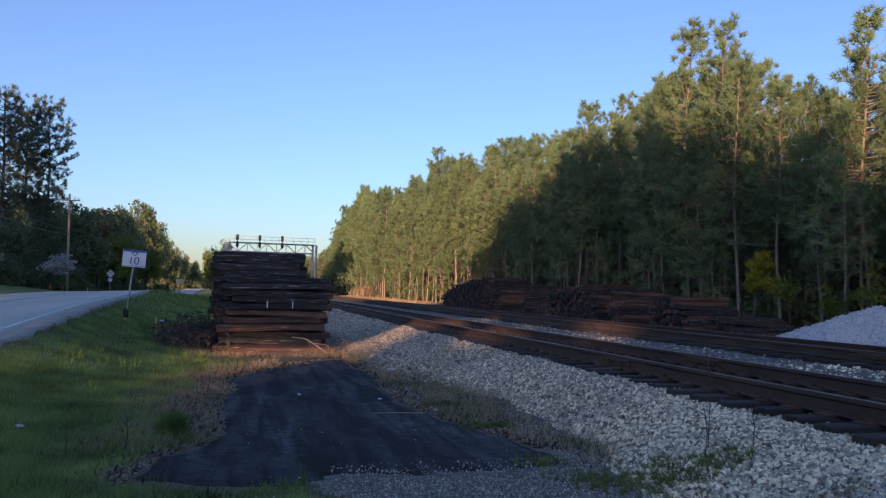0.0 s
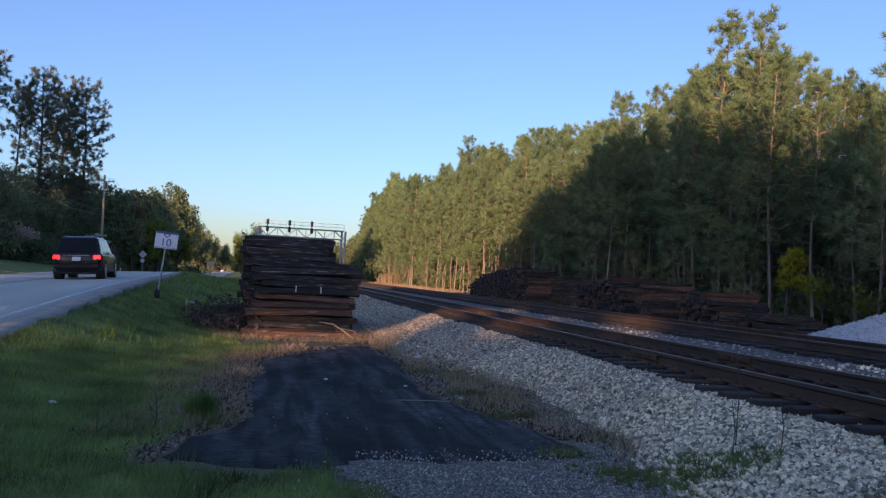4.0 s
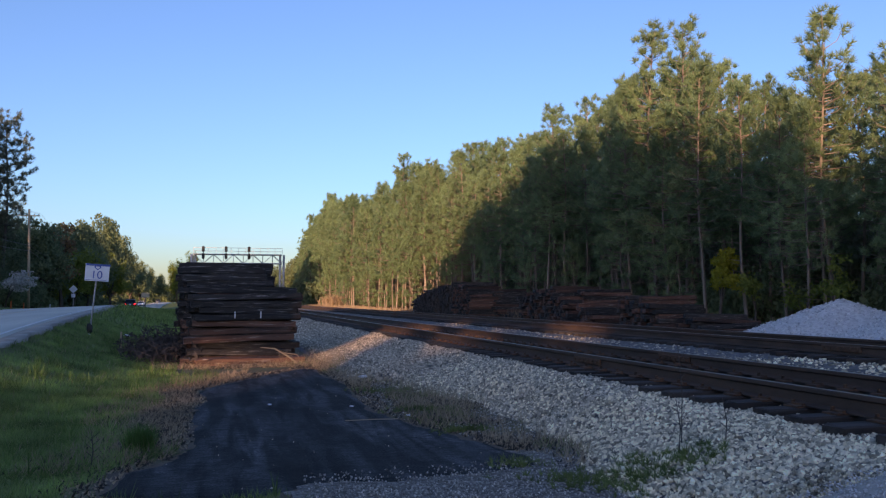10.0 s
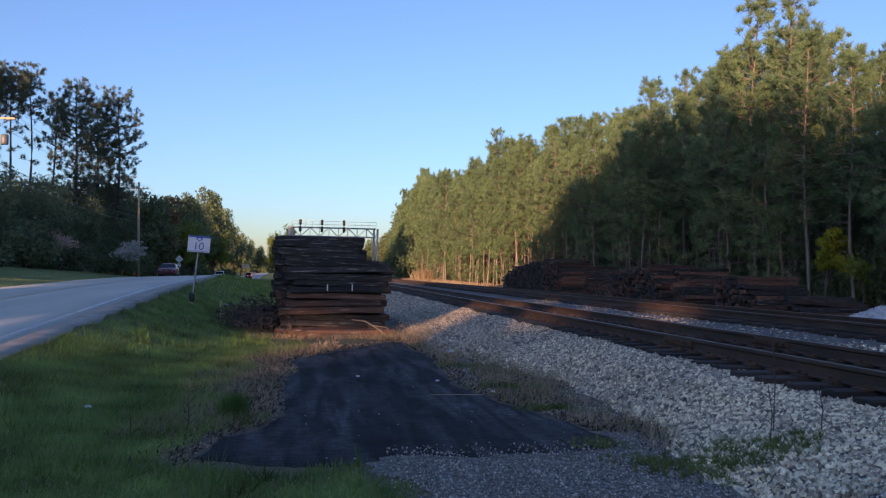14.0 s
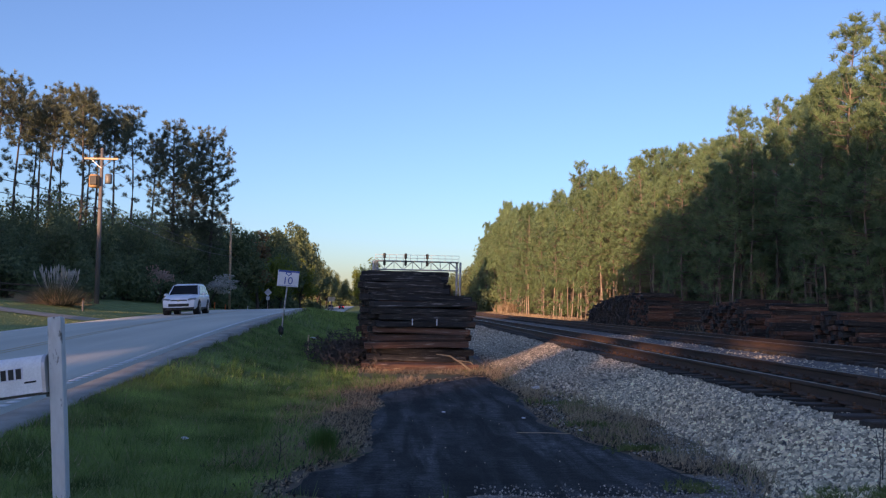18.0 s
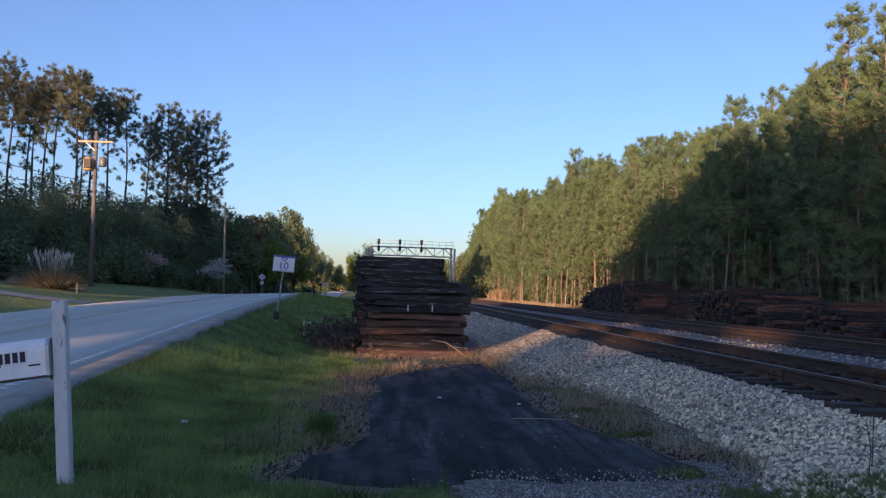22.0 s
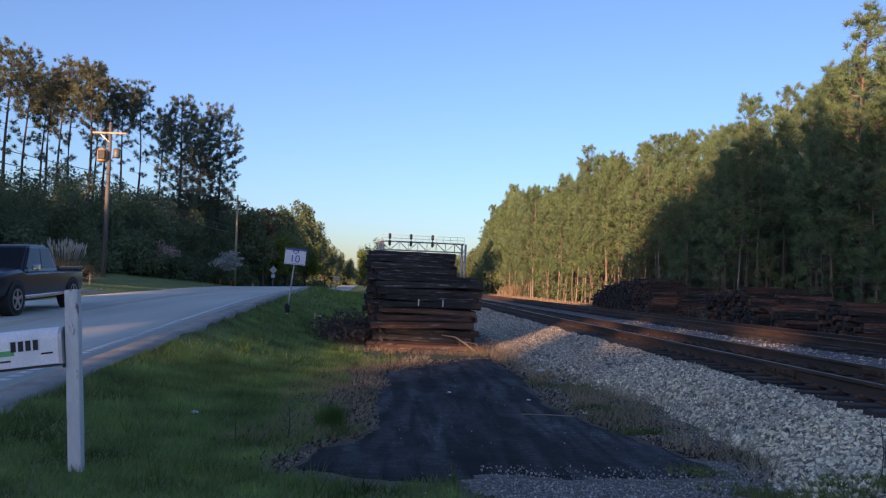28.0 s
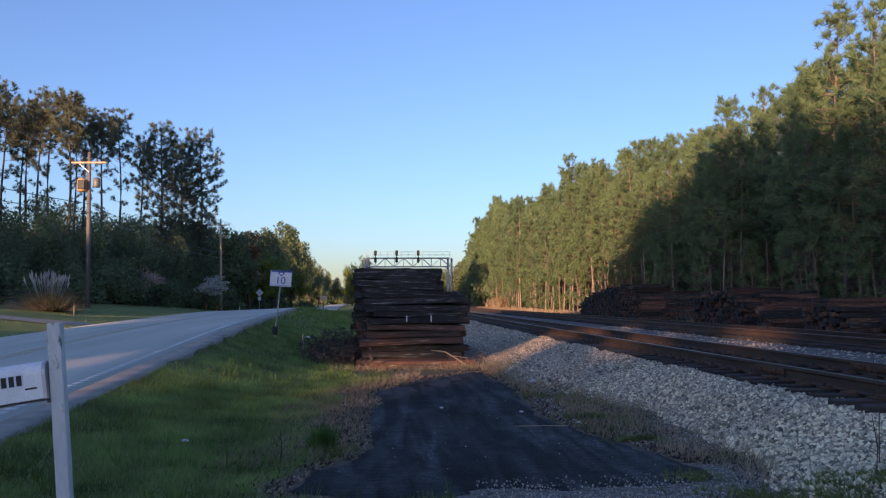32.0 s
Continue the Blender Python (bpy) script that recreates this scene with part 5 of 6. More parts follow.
def make_poles():
    spots = [(-20.4, 8.0, 11.2, M_POLE_OLD, "grey wooden utility pole"), (-20.6, 56.2, 10.7, M_POLE_OLD, "grey wooden utility pole with crossarm and transformer"), (-20.6, 99.2, 11.2, M_POLE_NEW, "tan wooden utility pole with a crossarm"), (-25.0, 157.0, 11.0, M_POLE_OLD, "far grey utility pole")]
    tops = []
    for i, (x, y, h, m, lb) in enumerate(spots):
        z = ground_z(x, y)
        p = thing("utility_pole", lb, "utility pole", Matrix.Translation((x, y, z)) @ pose(0, 0, 0, 0, (0, -0.6, -1.0, 0)[i], 0))
        bm = bmesh.new()
        tube(bm, [(0, 0, -0.5), (0, 0, h * 0.5), (0, 0, h)], [0.17, 0.145, 0.11], 12)
        part("pole", bm, m, p, smooth=True)
        arm = part("crossarm", boxes((2.3, 0.1, 0.12, pose(0, -0.12, h - 0.75)), bevel=0.01), M_POLE_NEW, p)
        for k in (-1.0, -0.5, 0.55, 1.0):
            bm = bmesh.new()
            tube(bm, [(k, -0.12, h - 0.69), (k, -0.12, h - 0.62), (k, -0.12, h - 0.52)], [0.02, 0.05, 0.035], 8)
            part("insulator", bm, M_CERAMIC, arm)
        bm = bmesh.new()
        tube(bm, [(-0.7, -0.08, h - 0.78), (0, -0.1, h - 1.4)], 0.02, 5)
        tube(bm, [(0.7, -0.08, h - 0.78), (0, -0.1, h - 1.4)], 0.02, 5)
        part("brace", bm, M_STEEL, p)
        if i == 1:
            bm = bmesh.new()
            tube(bm, [(-0.42, -0.1, h - 2.75), (-0.42, -0.1, h - 2.65), (-0.42, -0.1, h - 1.95), (-0.42, -0.1, h - 1.85)], [0.3, 0.34, 0.34, 0.24], 14)
            part("transformer", bm, M_TRANSF_SUN, p, "drum transformer coloured tan as if in low sun", True)
            part("cutout_box", boxes((0.46, 0.2, 0.62, pose(-0.36, -0.42, h - 2.3)), bevel=0.02), M_BLACK, p, "black box on the transformer")
            bm = bmesh.new()
            tube(bm, [(0.5, 0, h - 2.45), (0.5, 0, h - 2.38), (0.5, 0, h - 1.85), (0.5, 0, h - 1.78)], [0.2, 0.24, 0.24, 0.16], 12)
            part("regulator", bm, M_TRANSF, p, "grey steel can", True)
        tops.append((x, y, z, h))
    for (x1, y1, z1, h1), (x2, y2, z2, h2) in zip(tops, tops[1:]):
        w = thing("power_lines", "thin black sagging power and telephone cables between poles", "cables")
        for k, sag in ((-1.0, 0.7), (0.55, 0.75), (1.0, 0.7)):
            bm = bmesh.new()
            tube(bm, sagging((x1 + k, y1 - 0.1, z1 + h1 - 0.5), (x2 + k, y2 - 0.1, z2 + h2 - 0.5), sag), 0.012, 4)
            part("wire", bm, M_WIRE, w)
        for hh, sag in ((6.5, 0.55), (7.1, 0.45)):
            bm = bmesh.new()
            tube(bm, sagging((x1, y1, z1 + hh), (x2, y2, z2 + hh), sag), 0.022, 4)
            part("telephone_cable", bm, M_WIRE, w)


def make_fence():
    f = thing("rail_fence", "low dark wooden rail fence along the back of the lawn", "fence")
    pts = [(-20.9 - 2.55 * k, 48.8 - 0.2 * k) for k in range(9)]
    for x, y in pts:
        part("post", boxes((0.13, 0.13, 1.25, pose(x, y, ground_z(x, y) + 0.5)), bevel=0.01), M_FENCE, f)
    for (x1, y1), (x2, y2) in zip(pts, pts[1:]):
        for h in (0.55, 0.95):
            bm = bmesh.new()
            tube(bm, [(x1, y1 - 0.08, ground_z(x1, y1) + h), (x2, y2 - 0.08, ground_z(x2, y2) + h)], 0.045, 5)
            part("rail", bm, M_FENCE, f)


def make_pampas():
    x, y = -19.6, 47.5
    p = thing("pampas_grass", "large clump of pampas grass with pale plumes and dead tan leaves", "ornamental grass", pose(x, y, ground_z(x, y)))
    rs = np.random.RandomState(9)
    n = 2600
    base = rs.normal(0, 0.42, (n, 3)) * np.array([1.15, 1, 0])
    d = base * 1.1 + rs.normal(0, 0.34, (n, 3)) + np.array([0, 0, 0.95])
    v, f = blades(base, d / np.linalg.norm(d, axis=1)[:, None], 1, 1.4, 0.017, 0.3, rs)
    link("leaves", raw_mesh("leaves", v, f, M_PAMPAS), p)
    # dead leaves at lower left, whose tan also carries the low sun there
    b2 = base[:1500] * 1.2 + np.array([-0.6, -0.3, 0.02])
    d2 = b2 * 1.3 + rs.normal(0, 0.3, b2.shape) + np.array([-0.3, -0.2, 0.55])
    v, f = blades(b2, d2 / np.linalg.norm(d2, axis=1)[:, None], 1, 1.1, 0.02, 0.12, rs)
    link("dead_leaves", raw_mesh("dead_leaves", v, f, M_DRY), p, label="tan dead leaves at the base, bunched on the sunlit side")
    for k in range(46):
        a, r = rs.uniform(0, 6.28), rs.uniform(0.05, 0.95)
        bx, by, h = 1.3 * r * math.cos(a), r * math.sin(a), rs.uniform(1.75, 2.35)
        bm = bmesh.new()
        tube(bm, [(bx * 0.6, by * 0.6, 0.6), (bx, by, h - 0.45), (bx * 1.06, by * 1.06, h - 0.25), (bx * 1.1, by * 1.1, h)], [0.008, 0.014, 0.06, 0.008], 5)
        part("plume", bm, M_PLUME, p)


def make_right_bushes():
    b = broadleaf(350, 3.9, 1.6, 2600, M_LEAF_YELLOW, None, "bright yellow-green young tree at the wood's edge", "young_tree", "tree", 0.3, 0.1, 30, 0.6)
    b.matrix_basis = stand(b, 22.2, 32.6, 1.0, 0.5)
    for k, (x, y, h) in enumerate(((21.6, 29.2, 2.6), (22.0, 27.0, 2.3), (21.5, 24.6, 3.2))):
        q = broadleaf(351 + k, h, 1.1, 420, M_LEAF_NEW, None, "thin sapling in fresh green leaf at the wood's edge", "sapling", "tree", 0.35, 0.09, 26, 0.6)
        q.matrix_basis = stand(q, x, y, 1.0, k)
    low = broadleaf(360, 2.6, 2.2, 700, M_LEAF, None, "dark green undergrowth bush at the foot of the wood", "bush", "bush", 0.1, 0.26, 40, 0.8)
    fine = broadleaf(361, 2.6, 2.2, 1900, M_LEAF, None, "dark green undergrowth bush at the foot of the wood", "bush", "bush", 0.1, 0.12, 60, 0.8)
    r = random.Random(17)
    for y in np.arange(14, 170, 3.2):
        o = copy_thing(fine, stand(fine, 27 + r.uniform(-2, 4), y + r.uniform(-1, 1), r.uniform(0.7, 1.3)))
        tagged(o, group="undergrowth in the wood")
    for y in np.arange(10, 170, 2.6):
        o = copy_thing(low, stand(low, 39 + r.uniform(-3, 3), y + r.uniform(-1, 1), r.uniform(1.2, 1.8), sz=r.uniform(1.4, 2.6)))
        tagged(o, group="undergrowth in the wood")
    for y in np.arange(44, 108, 2.8):
        x = lerp_table(y, [(44, -29.5), (60, -26.2), (80, -24.4), (108, -23.4)])
        kind = fine
        o = copy_thing(kind, stand(kind, x + r.uniform(-1.5, 1.5), y, r.uniform(1.1, 1.6), sz=r.uniform(0.9, 1.7)))
        tagged(o, group="shrubs at the back of the lawn")
        o = copy_thing(kind, stand(kind, x - 5 + r.uniform(-1.5, 1.5), y + 1.4, r.uniform(1.3, 1.8), sz=r.uniform(1.2, 2.4)))
        tagged(o, group="shrubs at the back of the lawn")
    for y in np.arange(108, 330, 6):
        o = copy_thing(low, stand(low, line_x(y) - 14 + r.uniform(-1.5, 1.5), y, r.uniform(1.4, 2.0), sz=r.uniform(1.2, 2.0)))
        tagged(o, group="shrubs along the far road")
    for y in np.arange(170, 330, 7):
        o = copy_thing(low, stand(low, 22 + r.uniform(-3, 3), y, r.uniform(1.4, 2.0), sz=r.uniform(1.4, 2.6)))
        tagged(o, group="shrubs by the far track")
    for x in np.arange(-10, 34, 4.0):
        o = copy_thing(low, stand(low, x, 345 + r.uniform(-8, 8), r.uniform(1.8, 2.4), sz=r.uniform(2.0, 3.0)))
        tagged(o, group="shrubs by the far track")
    for x in np.arange(-75, 80, 5.0):
        for y, k in ((440, 2.6), (520, 3.6)):
            o = copy_thing(low, stand(low, x + r.uniform(-2, 2) + (2.5 if y > 500 else 0), y + r.uniform(-8, 8), k, sz=k * r.uniform(0.9, 1.3)))
            tagged(o, group="far woods")
    drop(low)
    drop(fine)
    tan = thing("dry_bush", "tan dead bush lit by the low sun beside the far track", "bush", pose(19.2, 142, ground_z(19, 142)))
    rs = np.random.RandomState(12)
    base = rs.normal(0, 0.55, (900, 3)) * np.array([1.6, 1.6, 0])
    v, f = blades(base, np.tile((0, 0, 1.0), (900, 1)), 1, 2.2, 0.05, 0.35, rs)
    link("stalk", raw_mesh("stalk", v, f, M_DRY), tan)


def make_brush_pile():
    x, y = -1.45, 23.6
    p = thing("brush_pile", "dark heap of dead twigs and brambles beside the tie stack", "brush pile", pose(x, y, ground_z(x, y)), kind="stuff")
    r = random.Random(8)
    bm = bmesh.new()
    for k in range(1100):
        c = Vector((r.gauss(0, 0.36), r.gauss(0, 1.2), abs(r.gauss(0, 0.26))))
        d = Vector((r.gauss(0, 1), r.gauss(0, 1), r.gauss(0.25, 0.5))).normalized() * r.uniform(0.1, 0.38)
        tube(bm, [c - d, c + Vector((r.gauss(0, 0.06), r.gauss(0, 0.06), 0.05)), c + d], [0.012, 0.009, 0.004], 4, False)
    part("twigs", bm, M_BRUSH, p)
    rs = np.random.RandomState(2)
    v, f = blades(rs.normal(0, 1, (420, 3)) * np.array([0.6, 1.4, 0.2]) + np.array([0, 0, 0.25]), np.tile((0, 0, 1.0), (420, 1)), 4, 0.16, 0.03, 0.9, rs)
    v[:, 2] = np.maximum(v[:, 2], 0)
    link("leaves", raw_mesh("leaves", v, f, M_BRUSH), p, label="dead brown leaves")
    b = thing("fallen_branch", "pale dead branch lying at the foot of the tie stack", "branch", pose(1.55, 20.75, ground_z(1.5, 20.7)))
    bm = bmesh.new()
    tube(bm, [(-0.55, 0, 0.42), (-0.2, 0, 0.38), (0.1, 0.02, 0.2), (0.35, -0.05, 0.02)], [0.012, 0.02, 0.022, 0.025], 6)
    tube(bm, [(0.0, 0, 0.27), (0.35, 0.1, 0.22), (0.5, 0.1, 0.03)], [0.012, 0.01, 0.006], 5)
    part("branch", bm, M_POLE_NEW, b)
    for x, y, s in ((2.85, 16.5, 0.14), (2.5, 10.9, 0.05), (-2.4, 9.6, 0.07), (-3.1, 30, 0.2), (0.75, 12.6, 0.05), (1.9, 12.0, 0.05)):
        t = thing("litter", "crumpled white scrap of litter on the ground", "litter", pose(x, y, ground_z(x, y) + 0.03))
        bm = bmesh.new()
        bmesh.ops.create_icosphere(bm, subdivisions=2, radius=s * 0.5)
        for v in bm.verts:
            v.co = Vector((v.co.x * 1.3, v.co.y, v.co.z * 0.5 + s * 0.1)) * (1 + 0.5 * noise.noise(v.co * 25))
        part("scrap", bm, M_SIGN, t)
    rs = np.random.RandomState(61)
    chips = [(px, py, ground_z(px, py) + 0.022) for px, py in zip(rs.uniform(-0.6, 2.7, 80), rs.uniform(6.8, 19, 80)) if patch_gap(px, py) < -0.1]
    tagged(link("stone_chips", scatter_stones(np.array(chips), 0.008, 62, M_STONE)), "pale stone chips scattered on the asphalt patch", "gravel", kind="stuff")
    st = thing("stick", "thin pale stick lying on the asphalt patch", "stick", pose(1.95, 10.55, ground_z(1.9, 10.5) + 0.05))
    bm = bmesh.new()
    tube(bm, [(-0.35, 0.05, 0), (0.0, 0, 0.01), (0.35, 0.02, 0)], 0.005, 5)
    part("twig", bm, M_POLE_NEW, st)


# ---- ground cover ----
def cover(name, label, material, points, lean, length, width, count=1, spread=0.35, seed=0):
    rs = np.random.RandomState(seed)
    d = np.tile(np.array(lean, float), (len(points), 1))
    v, f = blades(points, d, count, length, width, spread, rs)
    ob = link(name, raw_mesh(name, v, f, material))
    return tagged(ob, label, "grass", kind="stuff")


def sow(n, x0, x1, y0, y1, test, seed):
    rs = np.random.RandomState(seed)
    out = []
    xs, ys = rs.uniform(0, 1, n), rs.uniform(0, 1, n)
    for u, v in zip(xs, ys):
        y = y0 + (y1 - y0) * v
        x = x0 + (x1 - x0) * u
        if test(x, y):
            out.append((x, y, ground_z(x, y) - 0.01))
    return np.array(out)


def make_cover():
    def green(x, y):
        if x < line_x(y) + 0.75 or (18.5 < y and x > -0.9 - 0.02 * (y - 18)):
            return False
        g = patch_gap(x, y) + 0.35 * noise.noise((x * 1.4, y * 1.1, 3))
        if y < 6.9 and x > 0.75 + 0.5 * noise.noise((x, y, 5)):
            return False
        return g > (0.7 if y > 9.3 or x > 0.5 else 0.12)
    cover("grass", "thick green verge grass", M_GRASS, sow(115000, -5.5, 1.0, 3.6, 15, green, 1), (0.05, 0, 1), 0.105, 0.0048, 1, 0.5, 1)
    cover("grass", "green verge grass along the road", M_GRASS, sow(60000, -6.0, 0.0, 15, 34, green, 2), (0.05, 0, 1), 0.11, 0.007, 1, 0.5, 2)
    cover("grass", "far green verge grass", M_GRASS, sow(22000, -12.0, -1.0, 34, 110, green, 3), (0.05, 0, 1), 0.24, 0.03, 1, 0.5, 3)
    cover("grass", "taller tufts in the verge grass", M_GRASS, sow(2600, -5.5, 0.6, 4.0, 30, lambda x, y: green(x, y) and noise.noise((x * 1.1, y * 1.1, 11)) > 0.1, 4), (0.05, 0, 1), 0.26, 0.006, 7, 0.45, 4)
    cover("grass", "dry straw among the green grass", M_DRY, sow(3500, -5.5, 0.6, 4.0, 30, green, 5), (0.1, 0, 1), 0.13, 0.005, 1, 0.6, 5)
    cover("grass", "short lawn grass across the road", M_LAWN, sow(85000, -33.0, -12.6, 22, 90, lambda x, y: x < line_x(y) - ROAD_W - 0.6 and not (37.2 < y < 40.1), 6), (0, 0, 1), 0.05, 0.014, 1, 0.7, 6)
    # dry weeds round the patch and along the foot of the ballast
    def brown(x, y):
        g = patch_gap(x, y)
        left = x < 0.6 and 8.2 < y < 20 and 0.02 < g < 1.2 + 0.5 * noise.noise((x, y, 4))
        right = x > 1.5 and 7.2 < y < 20.5 and g > 0.02 and x < bed_foot(y) + 0.12 and noise.noise((x * 1.5, y * 0.9, 31)) < 0.12
        front = 19.5 < y < 21.2 and -1.5 < x < 3
        return left or right or front
    pts = sow(75000, -2.0, 4.1, 7.2, 21.2, brown, 7)
    keep = np.array([noise.noise((p[0] * 1.6, p[1] * 1.2, 21)) > (-0.45 if p[0] < 0.8 else -0.5) for p in pts])
    pts = pts[keep]
    pts[:, 2] = [max(p[2], bed_z(p[0], p[1]) - 0.02) if p[0] > 2.4 else p[2] for p in pts]
    cover("dry_weeds", "tan dead weeds round the asphalt patch", M_DRY, pts[:2600], (0.08, 0, 1), 0.17, 0.004, 2, 0.7, 7)
    cover("dry_weeds", "brown flattened dead grass round the asphalt patch", M_DRY, pts[4500:7600], (0.3, 0.2, 0.4), 0.15, 0.006, 4, 0.9, 8)
    cover("leaf_litter", "dead brown leaves and thatch on the bare soil", M_BRUSH, pts[10100:16000], (0.5, 0.2, 0.25), 0.07, 0.018, 2, 0.9, 28)
    cover("leaf_litter", "curled tan dead leaves beside the asphalt patch", M_DRY, np.array([p for p in pts[16000:26000] if p[0] < 0.8])[:1800], (0.5, 0.2, 0.3), 0.05, 0.016, 1, 0.9, 27)
    cover("green_weeds", "low green weeds among the dry stalks by the ballast", M_WEED, np.array([p for p in pts[16000:21000] if p[0] > 1.5 and noise.noise((p[0] * 1.1, p[1] * 0.8, 44)) > 0.0]), (0.1, 0, 1), 0.12, 0.006, 2, 0.8, 29)
    rim = sow(26000, -1.7, 3.5, 7.0, 20.4, lambda x, y: -0.06 < patch_gap(x, y) < (0.45 if x < 1 else 0.25) and (y > 8 or x < 0), 71)
    rim[:, 2] += 0.015
    cover("leaf_litter", "curled dead leaves along the rim of the asphalt patch", M_DRY, rim[:2600], (0.5, 0.2, 0.3), 0.045, 0.013, 1, 0.9, 72)
    cover("leaf_litter", "dark rotting leaves and thatch along the rim of the asphalt patch", M_BRUSH, rim[2600:6200], (0.5, 0.2, 0.25), 0.06, 0.012, 2, 0.9, 73)
    cover("grass", "stray green blades along the rim of the asphalt patch", M_GRASS, rim[6200:7000], (0.1, 0, 1), 0.1, 0.005, 2, 0.6, 74)
    tall = pts[9500:10100]
    cover("dry_weeds", "tall dry weed stems by the ballast", M_DRY, tall[(tall[:, 0] > 1.5)], (0.05, 0, 1), 0.4, 0.004, 3, 0.3, 9)
    # green weeds at the ballast's foot and a dark tuft
    rs = np.random.RandomState(30)
    w = []
    for cx, cy, s, n in ((3.2, 6.65, 0.3, 130), (3.6, 6.35, 0.28, 110), (2.75, 7.4, 0.2, 40), (3.85, 6.2, 0.25, 60), (2.9, 9.6, 0.2, 60), (2.75, 11.5, 0.25, 60), (2.8, 14.0, 0.3, 60)):
        for k in range(n):
            x, y = cx + rs.normal(0, s), cy + rs.normal(0, s * 0.6)
            w.append((x, y, max(ground_z(x, y), bed_z(x, y) if x > 2.4 else -9) + 0.01))
    cover("green_weeds", "low leafy green weeds at the foot of the ballast", M_WEED, np.array(w), (0, 0, 1), 0.085, 0.0045, 12, 0.8, 10)
    x, y = -0.8, 9.4
    t = thing("grass_tuft", "dense dark green grass tuft beside the asphalt", "grass tuft", pose(x, y, ground_z(x, y)))
    base = rs.normal(0, 0.058, (900, 3)) * np.array([1, 1, 0])
    d = base * 2.2 + np.array([0, 0, 1.0])
    v, f = blades(base, d, 1, 0.28, 0.0045, 0.18, rs)
    link("tuft", raw_mesh("tuft", v, f, M_TUFT), t)
    for x, y, h in ((4.05, 6.6, 0.95), (3.9, 6.4, 0.5), (-1.15, 8.4, 0.36), (4.3, 6.3, 0.4)):
        s = thing("weed_stalk", "thin bare brown weed stalk", "weed", pose(x, y, max(ground_z(x, y), bed_z(x, y) if x > 2.4 else -9)))
        bm = bmesh.new()
        tube(bm, [(0, 0, -0.05), (0.02, 0, h * 0.5), (0.0, 0.03, h)], [0.006, 0.005, 0.003], 5)
        for k in range(7):
            z = h * (0.25 + 0.1 * k)
            tube(bm, [(0.015, 0, z), (0.015 + 0.06 * (-1) ** k, 0.02, z + 0.05)], [0.003, 0.002], 4, False)
        part("stalk", bm, M_BRUSH, s)
    cover("dry_grass", "tall tan grass at the edge of the wood", M_DRY, sow(5200, 19.0, 22.0, 18, 60, lambda x, y: noise.noise((x * 0.7, y * 0.5, 9)) > -0.1 and not (y < 30 and x < 20.5), 12), (0, 0, 1), 0.85, 0.014, 1, 0.25, 12)
    cover("dry_grass", "sunlit tan grass by the far track", M_DRY, sow(7500, 15.5, 22.0, 84, 160, lambda x, y: noise.noise((x * 0.4, y * 0.15, 9)) > -0.2, 13), (0, 0, 1), 0.38, 0.03, 1, 0.3, 13)
    cover("pine_litter", "brown fallen needles and low growth under the wood", M_BRUSH, sow(9000, 20.0, 34.0, 12, 150, lambda x, y: True, 14), (0.3, 0.3, 0.5), 0.3, 0.03, 1, 0.9, 14)


